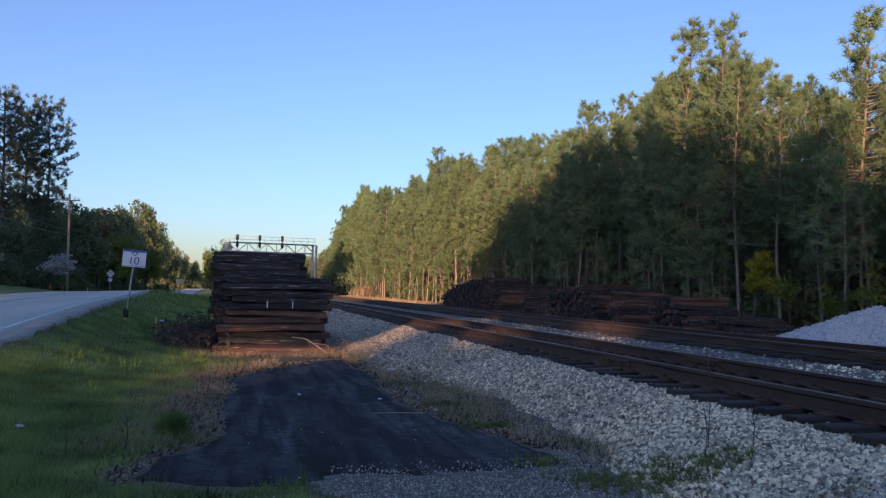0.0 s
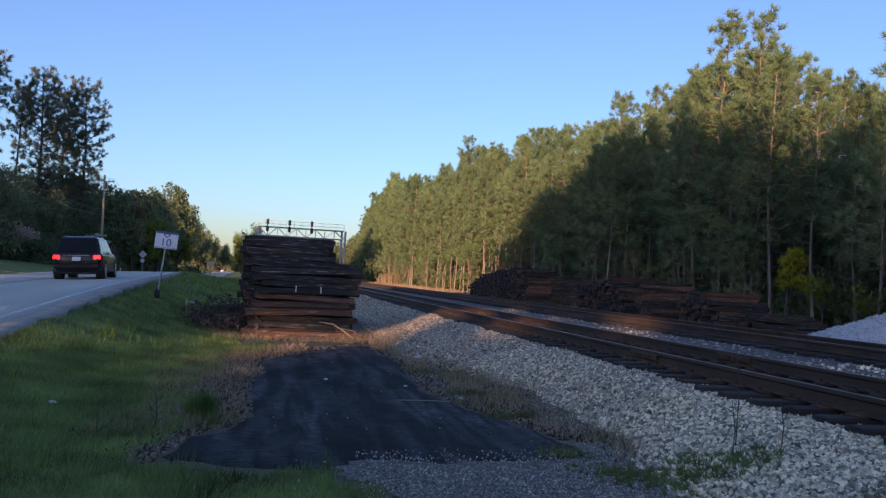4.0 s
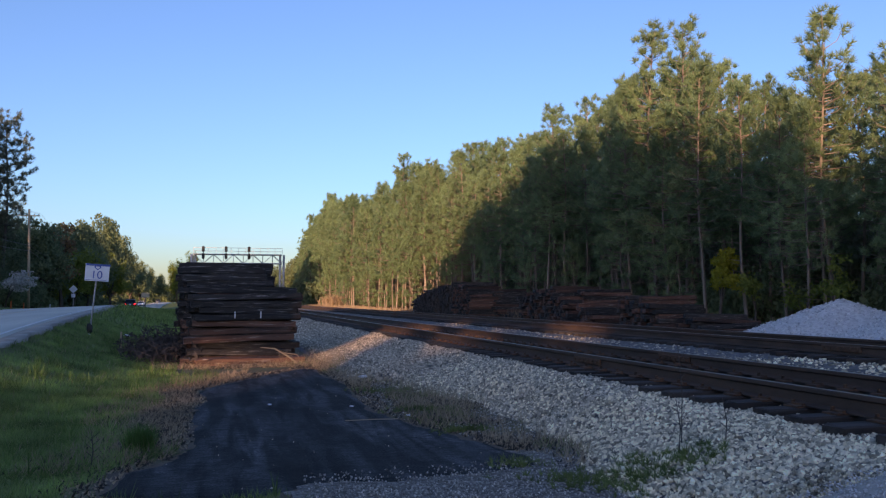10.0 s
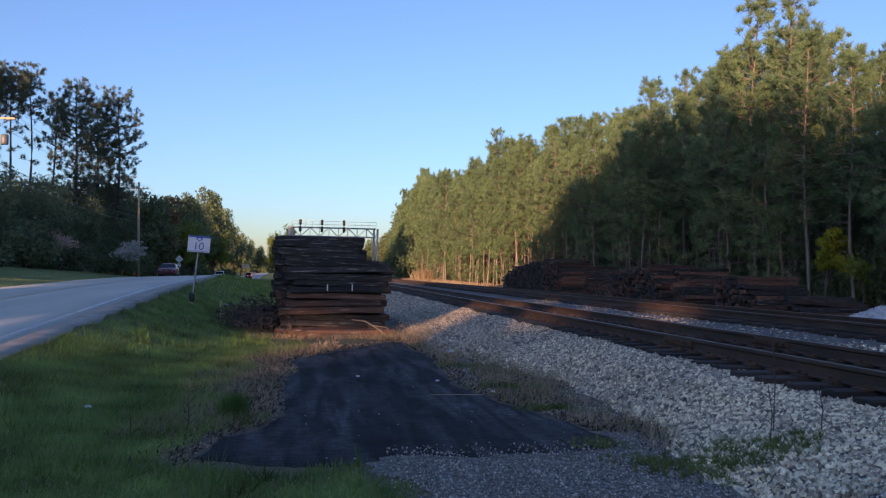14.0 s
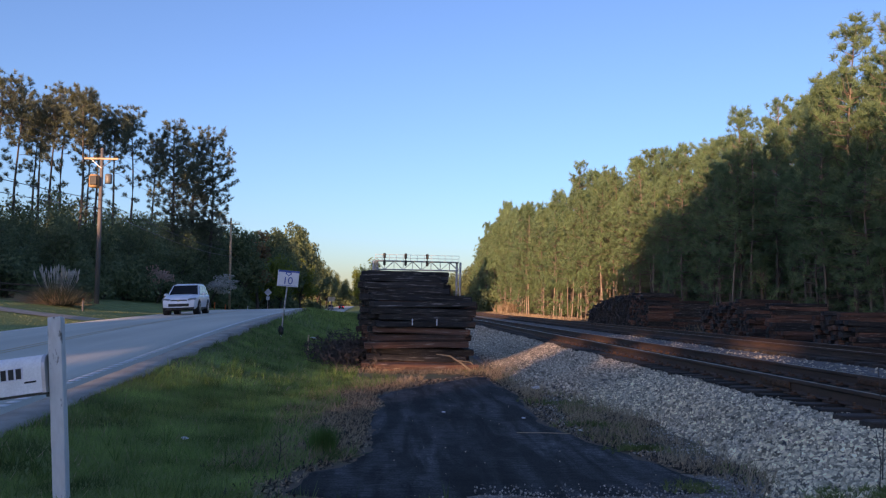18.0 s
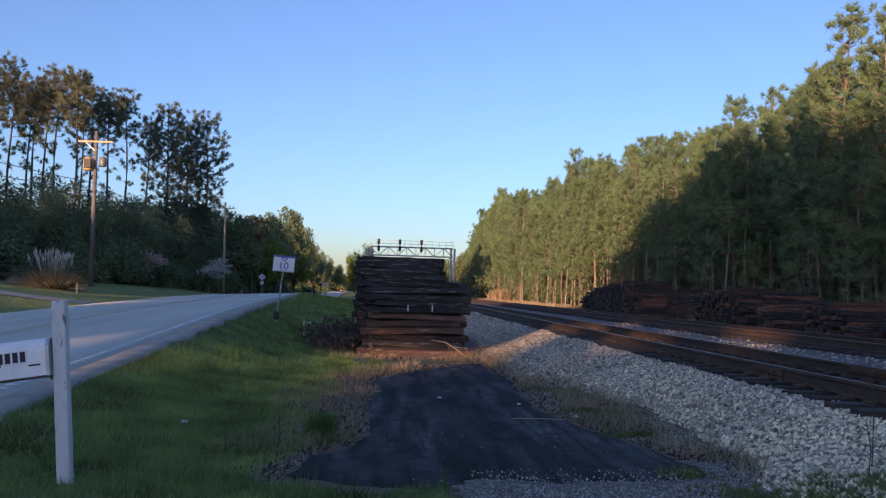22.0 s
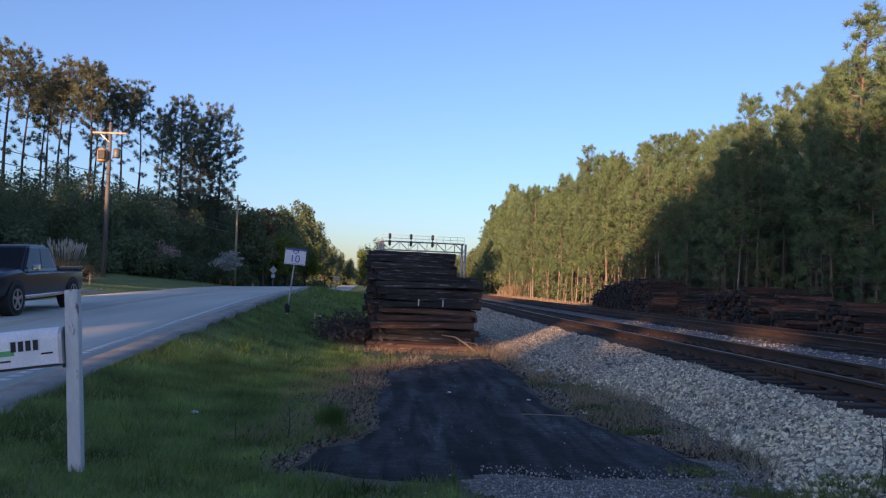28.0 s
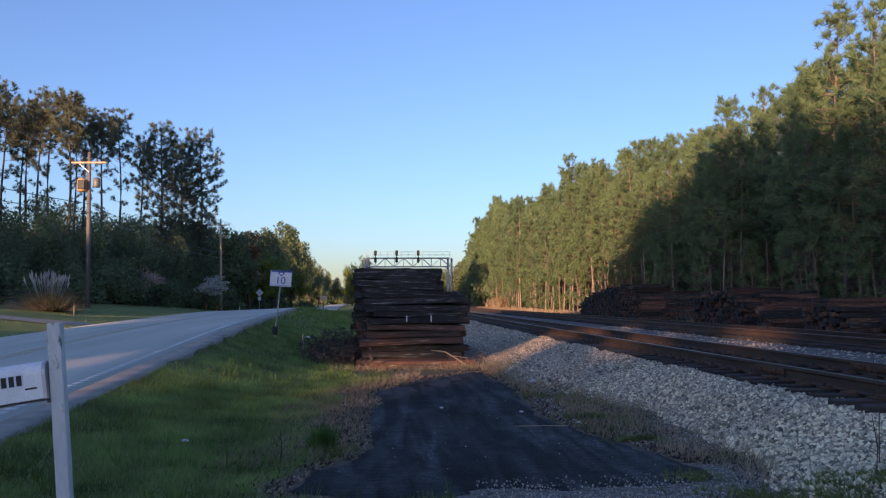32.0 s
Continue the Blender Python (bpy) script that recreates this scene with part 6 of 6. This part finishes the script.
def make_stones():
    rs = np.random.RandomState(40)
    def bed_points(n, x0, x1, y0, y1, sink):
        x, y = rs.uniform(x0, x1, n), y0 + (y1 - y0) * rs.uniform(0, 1, n) ** 1.15
        z = np.array([max(bed_z(a, b), ground_z(a, b) if a < 3.4 else -9) for a, b in zip(x, y)])
        keep = np.array([a > bed_foot(b) - 0.05 + 0.15 * noise.noise((a * 3, b * 3, 2)) for a, b in zip(x, y)])
        return np.column_stack([x, y, z + sink])[keep]
    tagged(link("ballast_stones", scatter_stones(np.array([q for q in bed_points(27500, 3.2, 4.97, 4.1, 15, 0.0) if q[1] > 4.85 - 0.35 * (q[0] - 3.0)]), 0.036, 1, M_STONE)), "angular pale grey and pink granite ballast stones", "ballast", kind="stuff")
    tagged(link("ballast_stones", scatter_stones(bed_points(26000, 2.6, 5.0, 9, 34, 0.006), 0.042, 2, M_STONE_DARK)), "angular grey granite ballast stones along the bank", "ballast", kind="stuff")
    tagged(link("ballast_stones", scatter_stones(bed_points(9000, 2.4, 5.0, 34, 75, 0.0), 0.062, 4, M_STONE_DARK)), "angular grey granite ballast stones along the far bank", "ballast", kind="stuff")
    p = bed_points(9500, 4.9, 9.3, 4.7, 26, -0.02)
    tagged(link("ballast_stones", scatter_stones(p, 0.042, 3, M_STONE_DARK)), "granite ballast stones between the ties", "ballast", kind="stuff")
    tagged(link("ballast_stones", scatter_stones(bed_points(5000, 4.6, 5.3, 4.8, 24, -0.005), 0.036, 11, M_STONE)), "granite ballast stones heaped between the tie ends", "ballast", kind="stuff")
    p = bed_points(4000, 8.2, 14.2, 4, 12, 0.0)
    tagged(link("ballast_stones", scatter_stones(p, 0.045, 5, M_STONE)), "pale granite ballast stones between the two tracks", "ballast", kind="stuff")
    p = bed_points(3500, 8.2, 14.2, 12, 34, -0.012)
    tagged(link("ballast_stones", scatter_stones(p, 0.042, 12, M_STONE_DARK)), "dull granite ballast stones between the two tracks", "ballast", kind="stuff")
    # loose gravel before the patch and at the ballast's foot
    pts = []
    for k in range(21000):
        x, y = rs.uniform(0.1, 4.6), rs.uniform(2.6, 7.6)
        g = patch_gap(x, y)
        if g > -0.7 * rs.uniform(0, 1) ** 3 and (x > 0.75 + 0.7 * noise.noise((x, y, 7)) or rs.uniform() < 0.04):
            pts.append((x, y, ground_z(x, y) + 0.012 + (0.02 if g < 0 else 0)))
    for k in range(9000):
        x, y = rs.uniform(2.3, 4.0), rs.uniform(6.8, 19)
        if patch_gap(x, y) > 0 and x < bed_foot(y) + 0.1 and (noise.noise((x * 1.5, y * 0.9, 31)) > 0.02 or rs.uniform() < 0.12):
            pts.append((x, y, max(ground_z(x, y), bed_z(x, y)) + 0.005))
    tagged(link("loose_gravel", scatter_stones(np.array(pts), 0.0135, 6, M_GRIT)), "loose pale gravel in front of the asphalt patch", "gravel", kind="stuff")


def make_apron():
    """Trodden gravel between the patch and the crossing."""
    bm = bmesh.new()
    grid = {}
    xs, ys = np.arange(0.3, 4.0, 0.06), np.arange(2.6, 8.2, 0.06)
    for i, x in enumerate(xs):
        for j, y in enumerate(ys):
            if x > 0.75 + 0.45 * noise.noise((x, y, 5)) + 0.2 * noise.noise((x * 4, y * 4, 6)) + 0.1 * noise.noise((x * 13, y * 13, 6)) and patch_gap(x, y) > -0.25 and x < bed_foot(y) + 0.1:
                grid[i, j] = bm.verts.new((x, y, ground_z(x, y) + 0.008))
    for i, j in list(grid):
        q = [grid.get(k) for k in ((i, j), (i + 1, j), (i + 1, j + 1), (i, j + 1))]
        if all(q):
            bm.faces.new(q)
    me = bpy.data.meshes.new("gravel_apron")
    bm.to_mesh(me)
    bm.free()
    me.materials.append(M_APRON)
    tagged(link("gravel_apron", me), "trodden grey gravel in front of the asphalt patch", "gravel", kind="structure")


def make_crossing():
    """The end of a crossing: fine gravel that rises to the rails, then a black panel."""
    def ramp_z(x, y):
        z = lerp_table(x, [(1.9, -0.05), (2.5, 0.02), (3.0, 0.12), (3.5, 0.27), (4.0, 0.45), (4.2, 0.53), (5.2, 0.54)])
        return z + 0.012 * noise.noise((x * 2, y * 2, 3)) - (0.02 if y < 5.11 else 0.07 if y < 5.25 else 0.25)
    ys = np.concatenate([np.linspace(0.4, 5.0, 22), [5.12, 5.27, 5.43]])
    me = strip("gravel_ramp", lambda y: list(np.linspace(2.3 + 0.25 * noise.noise((0.3, y * 1.3, 4)), 5.1, 30)), ys, ramp_z, M_FINE, 0.12)
    for v in me.vertices:
        if v.co.y > 4.85:
            v.co.y += 0.16 * noise.noise((v.co.x * 2, 1, 4))
        if v.co.y > 3.5:
            v.co.y -= 0.35 * max(0.0, v.co.x - 2.4) * min(1.0, v.co.y - 3.5)
    tagged(link("gravel_ramp", me), "blue-grey fine gravel ramp up to the rails", "gravel", kind="structure")
    p = thing("crossing_panel", "black rubber panel beside the rail at the crossing", "crossing panel", pose(4.74, 4.05, 0.545))
    for k in range(3):
        part("panel", boxes((1.3, 0.9, 0.09, pose(0, -0.46 - 0.92 * k, 0)), bevel=0.012), M_ASPHALT, p)
    rs = np.random.RandomState(77)
    pts = np.array([(x, y, max(ramp_z(x, y), ground_z(x, y)) + 0.008) for x, y in zip(rs.uniform(2.4, 4.2, 4500), rs.uniform(3.6, 5.2, 4500)) if y < 5.15 - 0.35 * (x - 2.4)])
    tagged(link("fine_gravel", scatter_stones(pts, 0.011, 9, M_GRAVEL)), "fine pale gravel chips on the crossing ramp", "gravel", kind="stuff")
    pts = np.array([(x, y - 0.35 * (x - 2.4), ramp_z(x, 5.15) - 0.03 + rs.uniform(-0.06, 0.02)) for x, y in zip(rs.uniform(2.4, 4.9, 520), rs.normal(5.4, 0.12, 520))])
    tagged(link("ballast_stones", scatter_stones(pts, 0.028, 10, M_STONE_DARK)), "granite ballast stones along the edge of the crossing", "ballast", kind="stuff")

# ---- vehicles ----
def paint(name, c, flake=0.3):
    m = mat(name, c, tuple(min(1, v * 1.15 + 0.002) for v in c), 2, 0.3, flake, 0.0, 200, 0.0, coat=0.15)
    return m


M_PAINT_BLACK = paint("black_car_paint", (0.008, 0.008, 0.01))
M_PAINT_RED = paint("dark_red_car_paint", (0.21, 0.01, 0.02))
M_PAINT_WHITE = paint("white_car_paint", (0.72, 0.74, 0.78), 0.0)
M_PAINT_BLUE = paint("dark_slate_car_paint", (0.014, 0.018, 0.026), 0.0)
M_GLASS = mat("tinted_car_glass", (0.01, 0.012, 0.014), (0.016, 0.018, 0.02), 1, 0.12, 0.0, 0.0, 50, 0.0, spec=0.15)
M_TYRE = mat("tyre_rubber", (0.012, 0.012, 0.012), (0.022, 0.022, 0.022), 8, 0.85, bump=0.2)
M_RIM = mat("alloy_rim", (0.45, 0.46, 0.48), (0.55, 0.56, 0.58), 6, 0.3, 0.9, 0.02)
M_CHROME = mat("chrome_trim", (0.6, 0.61, 0.63), (0.7, 0.71, 0.73), 6, 0.15, 1.0, 0.0)
M_TAIL = mat("red_tail_light", (0.75, 0.02, 0.02), (0.85, 0.03, 0.03), 4, 0.3, bump=0.0, emit=1.4)
M_HEAD = mat("clear_head_light", (0.2, 0.23, 0.25), (0.34, 0.37, 0.4), 14, 0.12, 0.3, 0.0)
M_TAIL_OFF = mat("unlit_tail_light", (0.25, 0.01, 0.01), (0.32, 0.015, 0.015), 4, 0.2, bump=0.0)
M_TRIM = mat("black_plastic_trim", (0.014, 0.014, 0.014), (0.022, 0.022, 0.022), 6, 0.6, bump=0.1)


def build_car(label, category, L, W, H, belt, clear, paint_m, cabin, wheel_r, axles, hood_z, tail_z, rear=False, pickup=False, chrome=True, rails=False):
    """A car along +y (its front), origin on the road under its middle. cabin: y of the belt's rear and front and of the roof's rear and front."""
    c = thing(category.replace(" ", "_"), label, category)
    w, f, b = W / 2, L / 2, -L / 2
    yb0, yb1, yr0, yr1 = cabin

    def sec(y, hw, z0, z1):
        mid = z0 + (z1 - z0) * 0.55
        half = [(hw * 0.86, z0), (hw * 0.97, z0 + 0.1), (hw, mid), (hw * 0.985, z1 - 0.1), (hw * 0.9, z1 - 0.02), (hw * 0.5, z1 + 0.02)]
        return [(x, y, z) for x, z in half] + [(-x, y, z) for x, z in reversed(half)]
    stations = [(b, w * 0.84, clear + 0.16, tail_z - 0.16), (b + 0.07, w * 0.93, clear + 0.08, tail_z - 0.05), (b + 0.3, w * 0.985, clear, tail_z), (yb0 + 0.25, w, clear - 0.02, belt - 0.01 if not pickup else tail_z), (0, w, clear - 0.02, belt - 0.01),
                (yb1 - 0.1, w, clear - 0.02, belt - 0.02), (yb1 + 0.15, w * 0.995, clear - 0.02, hood_z + 0.06), (f - 0.75, w * 0.985, clear, hood_z), (f - 0.28, w * 0.95, clear, hood_z - 0.08), (f - 0.06, w * 0.87, clear + 0.06, hood_z - 0.24), (f, w * 0.74, clear + 0.14, hood_z - 0.36)]
    bm = bmesh.new()
    loft(bm, [sec(*s) for s in stations])
    body = part("body", bm, paint_m, c, smooth=True)
    e = body.data
    e.set_sharp_from_angle(angle=radians(35))
    # cabin: a tapered block, with the panes set on its faces
    wb, wr = w * 0.93, w * 0.74
    lo = [(-wb, yb0, belt - 0.04), (wb, yb0, belt - 0.04), (wb, yb1, belt - 0.04), (-wb, yb1, belt - 0.04)]
    hi = [(-wr, yr0, H - 0.05), (wr, yr0, H - 0.05), (wr, yr1, H - 0.05), (-wr, yr1, H - 0.05)]
    crown = [(x * 0.8, y + (0.25 if k < 2 else -0.3), H) for k, (x, y, z) in enumerate(hi)]
    bm = bmesh.new()
    rings = [[bm.verts.new(p) for p in r] for r in (lo, hi, crown)]
    for r1, r2 in zip(rings, rings[1:]):
        for k in range(4):
            bm.faces.new((r1[k], r1[(k + 1) % 4], r2[(k + 1) % 4], r2[k]))
    bm.faces.new(rings[2])
    bmesh.ops.recalc_face_normals(bm, faces=bm.faces)
    bmesh.ops.bevel(bm, geom=[e for e in bm.edges if len(e.link_faces) == 2], offset=0.045, segments=2, affect="EDGES")
    part("cabin", bm, paint_m, c)

    def pane(name, k, u0, u1, v0=0.1, v1=0.92, material=M_GLASS):
        a, d = Vector(lo[k]), Vector(lo[(k + 1) % 4])
        a2, d2 = Vector(hi[k]), Vector(hi[(k + 1) % 4])
        nrm = (d - a).cross(a2 - a).normalized()
        q = [a.lerp(d, u).lerp(a2.lerp(d2, u), v) for u, v in ((u0, v0), (u1, v0), (u1, v1), (u0, v1))]
        bm = bmesh.new()
        loft(bm, [[p - nrm * 0.01 for p in q], [p + nrm * 0.012 for p in q]])
        part(name, bm, material, c)
    pane("windscreen", 2, 0.05, 0.95)
    pane("rear_window", 0, 0.07, 0.93, 0.12, 0.9)
    cuts = (0.06, 0.5, 0.96) if pickup else (0.05, 0.24, 0.57, 0.95)
    for u0, u1 in zip(cuts, cuts[1:]):
        pane("side_window", 1, u0 + 0.012, u1 - 0.012, 0.12, 0.9)
        pane("side_window", 3, 1 - u1 + 0.012, 1 - u0 - 0.012, 0.12, 0.9)
    # wheels on black discs that stand in for the shade in uncut arches
    for y in axles:
        for s in (-1, 1):
            bm = bmesh.new()
            tube(bm, [(s * (w - 0.3), y, wheel_r + 0.03), (s * (w + 0.004), y, wheel_r + 0.03)], wheel_r * 1.16, 20)
            part("wheel_arch", bm, M_TRIM, c)
            x0, x1 = s * (w - 0.22), s * (w + 0.012)
            wh = link("wheel", None, c)
            bm = bmesh.new()
            tube(bm, [(x0, y, wheel_r), (x0 + s * 0.02, y, wheel_r), (x1 - s * 0.02, y, wheel_r), (x1, y, wheel_r)], [wheel_r * 0.92, wheel_r, wheel_r, wheel_r * 0.93], 24)
            part("tyre", bm, M_TYRE, wh)
            bm = bmesh.new()
            xr = x1 + s * 0.006
            for k in range(5):
                a = k * 2 * math.pi / 5
                box(bm, 0.012, 0.075, wheel_r * 0.62, pose(xr, y, wheel_r) @ Matrix.Rotation(a, 4, "X") @ Matrix.Translation((0, 0, wheel_r * 0.32)))
            tube(bm, [(xr - s * 0.008, y, wheel_r), (xr + s * 0.008, y, wheel_r)], wheel_r * 0.16, 10)
            for k in range(20):
                a1 = k * 2 * math.pi / 20
                box(bm, 0.014, wheel_r * 0.22, 0.03, pose(xr, y, wheel_r) @ Matrix.Rotation(a1, 4, "X") @ Matrix.Translation((0, 0, wheel_r * 0.64)))
            part("rim", bm, M_RIM, wh)
    for s in (-1, 1):
        part("mirror", boxes((0.2, 0.12, 0.15, pose(s * (w + 0.08), yb1 - 0.45, belt + 0.06)), bevel=0.03), paint_m if not chrome else M_CHROME if pickup else paint_m, c)
        part("head_light", boxes((0.44, 0.2, 0.11 if not pickup else 0.19, pose(s * (w - 0.27), f - 0.17, hood_z - 0.2, 0, s * -7, s * -24)), bevel=0.035), M_HEAD, c)
        part("tail_light", boxes((0.26 if not pickup else 0.14, 0.14, 0.17 if not pickup else 0.32, pose(s * (w - 0.2), b + 0.065, tail_z - 0.2, 0, 0, s * 14)), bevel=0.03), M_TAIL if rear else M_TAIL_OFF, c)
        part("sill", boxes((0.07, axles[1] - axles[0] - 2.3 * wheel_r, 0.1, pose(s * (w - 0.03), sum(axles) / 2, clear + 0.02)), bevel=0.02), M_CHROME if pickup else M_TRIM, c)
        part("door_handle", boxes((0.02, 0.16, 0.03, pose(s * (w + 0.004), (yb0 + yb1) / 2 - 0.1, belt - 0.1)), bevel=0.006), M_CHROME if chrome else paint_m, c)
        if rails:
            part("roof_rail", boxes((0.04, yr1 - yr0 - 0.3, 0.04, pose(s * wr * 0.86, (yr0 + yr1) / 2, H + 0.02)), bevel=0.01), M_TRIM, c)
    part("grille", boxes((W * 0.46, 0.08, 0.2 if pickup else 0.07, pose(0, f - 0.055, hood_z - 0.25)), bevel=0.02), M_CHROME if pickup else M_TRIM, c)
    part("front_skirt", boxes((W * 0.84, 0.14, 0.1, pose(0, f - 0.1, clear + 0.06)), bevel=0.03), M_TRIM, c)
    part("badge", boxes((0.13, 0.02, 0.08, pose(0, f + 0.006, hood_z - 0.27)), bevel=0.02), M_CHROME, c)
    for s in (-1, 1):
        part("fog_light", boxes((0.2, 0.1, 0.1, pose(s * (w - 0.3), f - 0.11, clear + 0.27, 0, 0, s * -22)), bevel=0.03), M_TRIM, c)
    if pickup:
        for k in range(2):
            part("grille_bar", boxes((W * 0.4, 0.03, 0.05, pose(0, f + 0.005, hood_z - 0.33 + 0.1 * k)), bevel=0.01), M_TRIM, c)
        part("front_bumper", boxes((W * 0.9, 0.18, 0.14, pose(0, f - 0.02, hood_z - 0.46)), bevel=0.04), M_CHROME, c)
    part("lower_intake", boxes((W * 0.6, 0.1, 0.2, pose(0, f - 0.035, clear + 0.22)), bevel=0.04), M_TRIM, c)
    if pickup:
        part("front_plate", boxes((0.31, 0.02, 0.15, pose(0, f + 0.012, clear + 0.3)), bevel=0.004), M_SIGN, c, "pale blank plate")
    part("rear_plate", boxes((0.31, 0.02, 0.15, pose(0, b - 0.012, tail_z - 0.26)), bevel=0.004), M_SIGN, c, "pale blank plate")
    part("rear_bumper", boxes((W * 0.88, 0.14, 0.16, pose(0, b + 0.04, clear + 0.22)), bevel=0.04), M_CHROME if pickup else paint_m, c)
    part("rear_trim", boxes((W * 0.5, 0.02, 0.035, pose(0, b - 0.004, tail_z - 0.13)), bevel=0.006), M_CHROME, c)
    part("underbody", boxes((W * 0.8, L * 0.86, 0.14, pose(0, 0, clear - 0.02)), bevel=0.03), M_TRIM, c)
    if pickup:
        part("bed_floor", boxes((W * 0.8, 1.6, 0.05, pose(0, b + 1.0, tail_z + 0.02)), bevel=0.01), M_TRIM, c)
        part("bed_rail", boxes((0.08, yb0 - b - 0.1, 0.1, pose(-w * 0.9, (b + yb0) / 2, tail_z + 0.03)), bevel=0.02), paint_m, c)
        part("bed_rail", boxes((0.08, yb0 - b - 0.1, 0.1, pose(w * 0.9, (b + yb0) / 2, tail_z + 0.03)), bevel=0.02), paint_m, c)
        part("tailgate", boxes((W * 0.86, 0.07, 0.1, pose(0, b + 0.08, tail_z + 0.02)), bevel=0.02), paint_m, c)
    return c


def lane_pose(y, off, back):
    """A vehicle on the road at y, off metres from the edge line; back: it comes towards the viewer."""
    x = line_x(y) + off
    dx = (line_x(y + 2) + off) - (line_x(y - 2) + off)
    fwd = Vector((dx, 4.0, road_z(x + dx / 2, y + 2) - road_z(x - dx / 2, y - 2))).normalized()
    side = Vector((4.0, -dx, 0)).normalized()
    side.z = lerp_table(y, BANK) * 1.0
    side.normalize()
    if back:
        fwd, side = -fwd, -side
    up = side.cross(fwd).normalized()
    side = fwd.cross(up)
    m = Matrix((side, fwd, up)).transposed().to_4x4()
    m.translation = (x, y, road_z(x, y) + 0.005)
    return m


SUV = build_car("black sport utility car driving away with red tail lights", "suv", 4.6, 1.82, 1.66, 1.0, 0.28, M_PAINT_BLACK, (-2.2, 1.0, -1.86, 0.2), 0.35, (-1.42, 1.38), 0.97, 1.04, True, rails=True)
SEDAN = build_car("dark red sedan coming along the far lane", "sedan", 4.85, 1.84, 1.42, 0.95, 0.24, M_PAINT_RED, (-2.0, 1.15, -1.1, 0.15), 0.34, (-1.42, 1.4), 0.86, 1.0, chrome=False)
WHITE_SUV = build_car("white compact sport utility car coming along the far lane", "suv", 4.6, 1.85, 1.68, 1.03, 0.3, M_PAINT_WHITE, (-2.15, 1.0, -1.8, 0.15), 0.36, (-1.35, 1.35), 1.02, 1.12, chrome=False, rails=True)
PICKUP = build_car("dark slate four-door pickup truck with chrome grille", "pickup truck", 5.8, 1.92, 1.78, 1.1, 0.4, M_PAINT_BLUE, (-0.95, 1.25, -0.75, 0.5), 0.39, (-1.85, 1.75), 1.09, 1.09, pickup=True)


# the car over whose roof the view is taken
PARKED = build_car("parked grey-blue car beside which the viewer stands", "parked car", 4.7, 1.84, 1.366, 0.94, 0.24, paint("grey_blue_car_paint", (0.05, 0.06, 0.08), 0.2), (-2.0, 1.15, -1.25, 0.1), 0.34, (-1.4, 1.4), 0.86, 0.98, chrome=False)
PARKED.matrix_basis = Matrix.Translation((0.14, 0.355, ground_z(0.0, 0.3))) @ pose(0, 0, 0, 0, 0, -90)


def drive(car, rows, off, back):
    """rows: seconds and the y of the end that faces the viewer."""
    walk(car, [(t, lane_pose(y + 2.5, off, back)) for t, y in rows])


def motions():
    drive(SUV, [(0, -20), (2, 7.5), (3, 20.6), (3.4, 26.0), (3.7, 29.6), (4.0, 32.8), (4.5, 39), (5.5, 57), (6.5, 77), (7.5, 96), (8, 106), (9, 122), (10, 139), (11, 158), (13, 196), (18, 300), (25, 450), (32, 600)], -2.1, False)
    drive(SEDAN, [(0, 480), (6, 308), (10, 196), (12, 139), (12.5, 125.5), (13, 112.5), (13.5, 99.5), (14.5, 71), (15.5, 42.5), (15.8, 34.7), (16.1, 27.6), (16.5, 18.5), (17.5, -4), (20, -30), (25, -45), (32, -55)], -5.4, True)
    drive(WHITE_SUV, [(0, 520), (8, 310), (13.5, 167), (14.5, 142), (15.5, 117), (16.1, 101.5), (16.5, 89.5), (17, 73), (17.5, 57), (18, 43.2), (18.5, 31.2), (18.8, 24), (19, 19.4), (19.5, 8), (21, -20), (25, -38), (32, -48)], -5.4, True)
    drive(PICKUP, [(0, 560), (12, 380), (20, 235), (23, 158), (23.5, 146), (24, 133), (24.5, 119.5), (25.5, 89), (26.5, 56.8), (26.8, 48.2), (27, 42.8), (27.3, 35.3), (27.6, 28.3), (27.8, 24), (28, 19.6), (28.5, 9), (30, -20), (32, -42)], -5.4, True)

# ---- build ----
make_ground()
make_road()
make_patch()
make_bed()
for number in range(2):
    make_track(number)
make_stacks()
make_gantry()
make_gravel_pile()
make_forest()
make_left_trees()
make_shade_belt()
make_mailbox()
make_milepost()
make_road_signs()
make_poles()
make_fence()
make_pampas()
make_right_bushes()
make_brush_pile()
make_cover()
make_stones()
make_apron()
make_crossing()
motions()
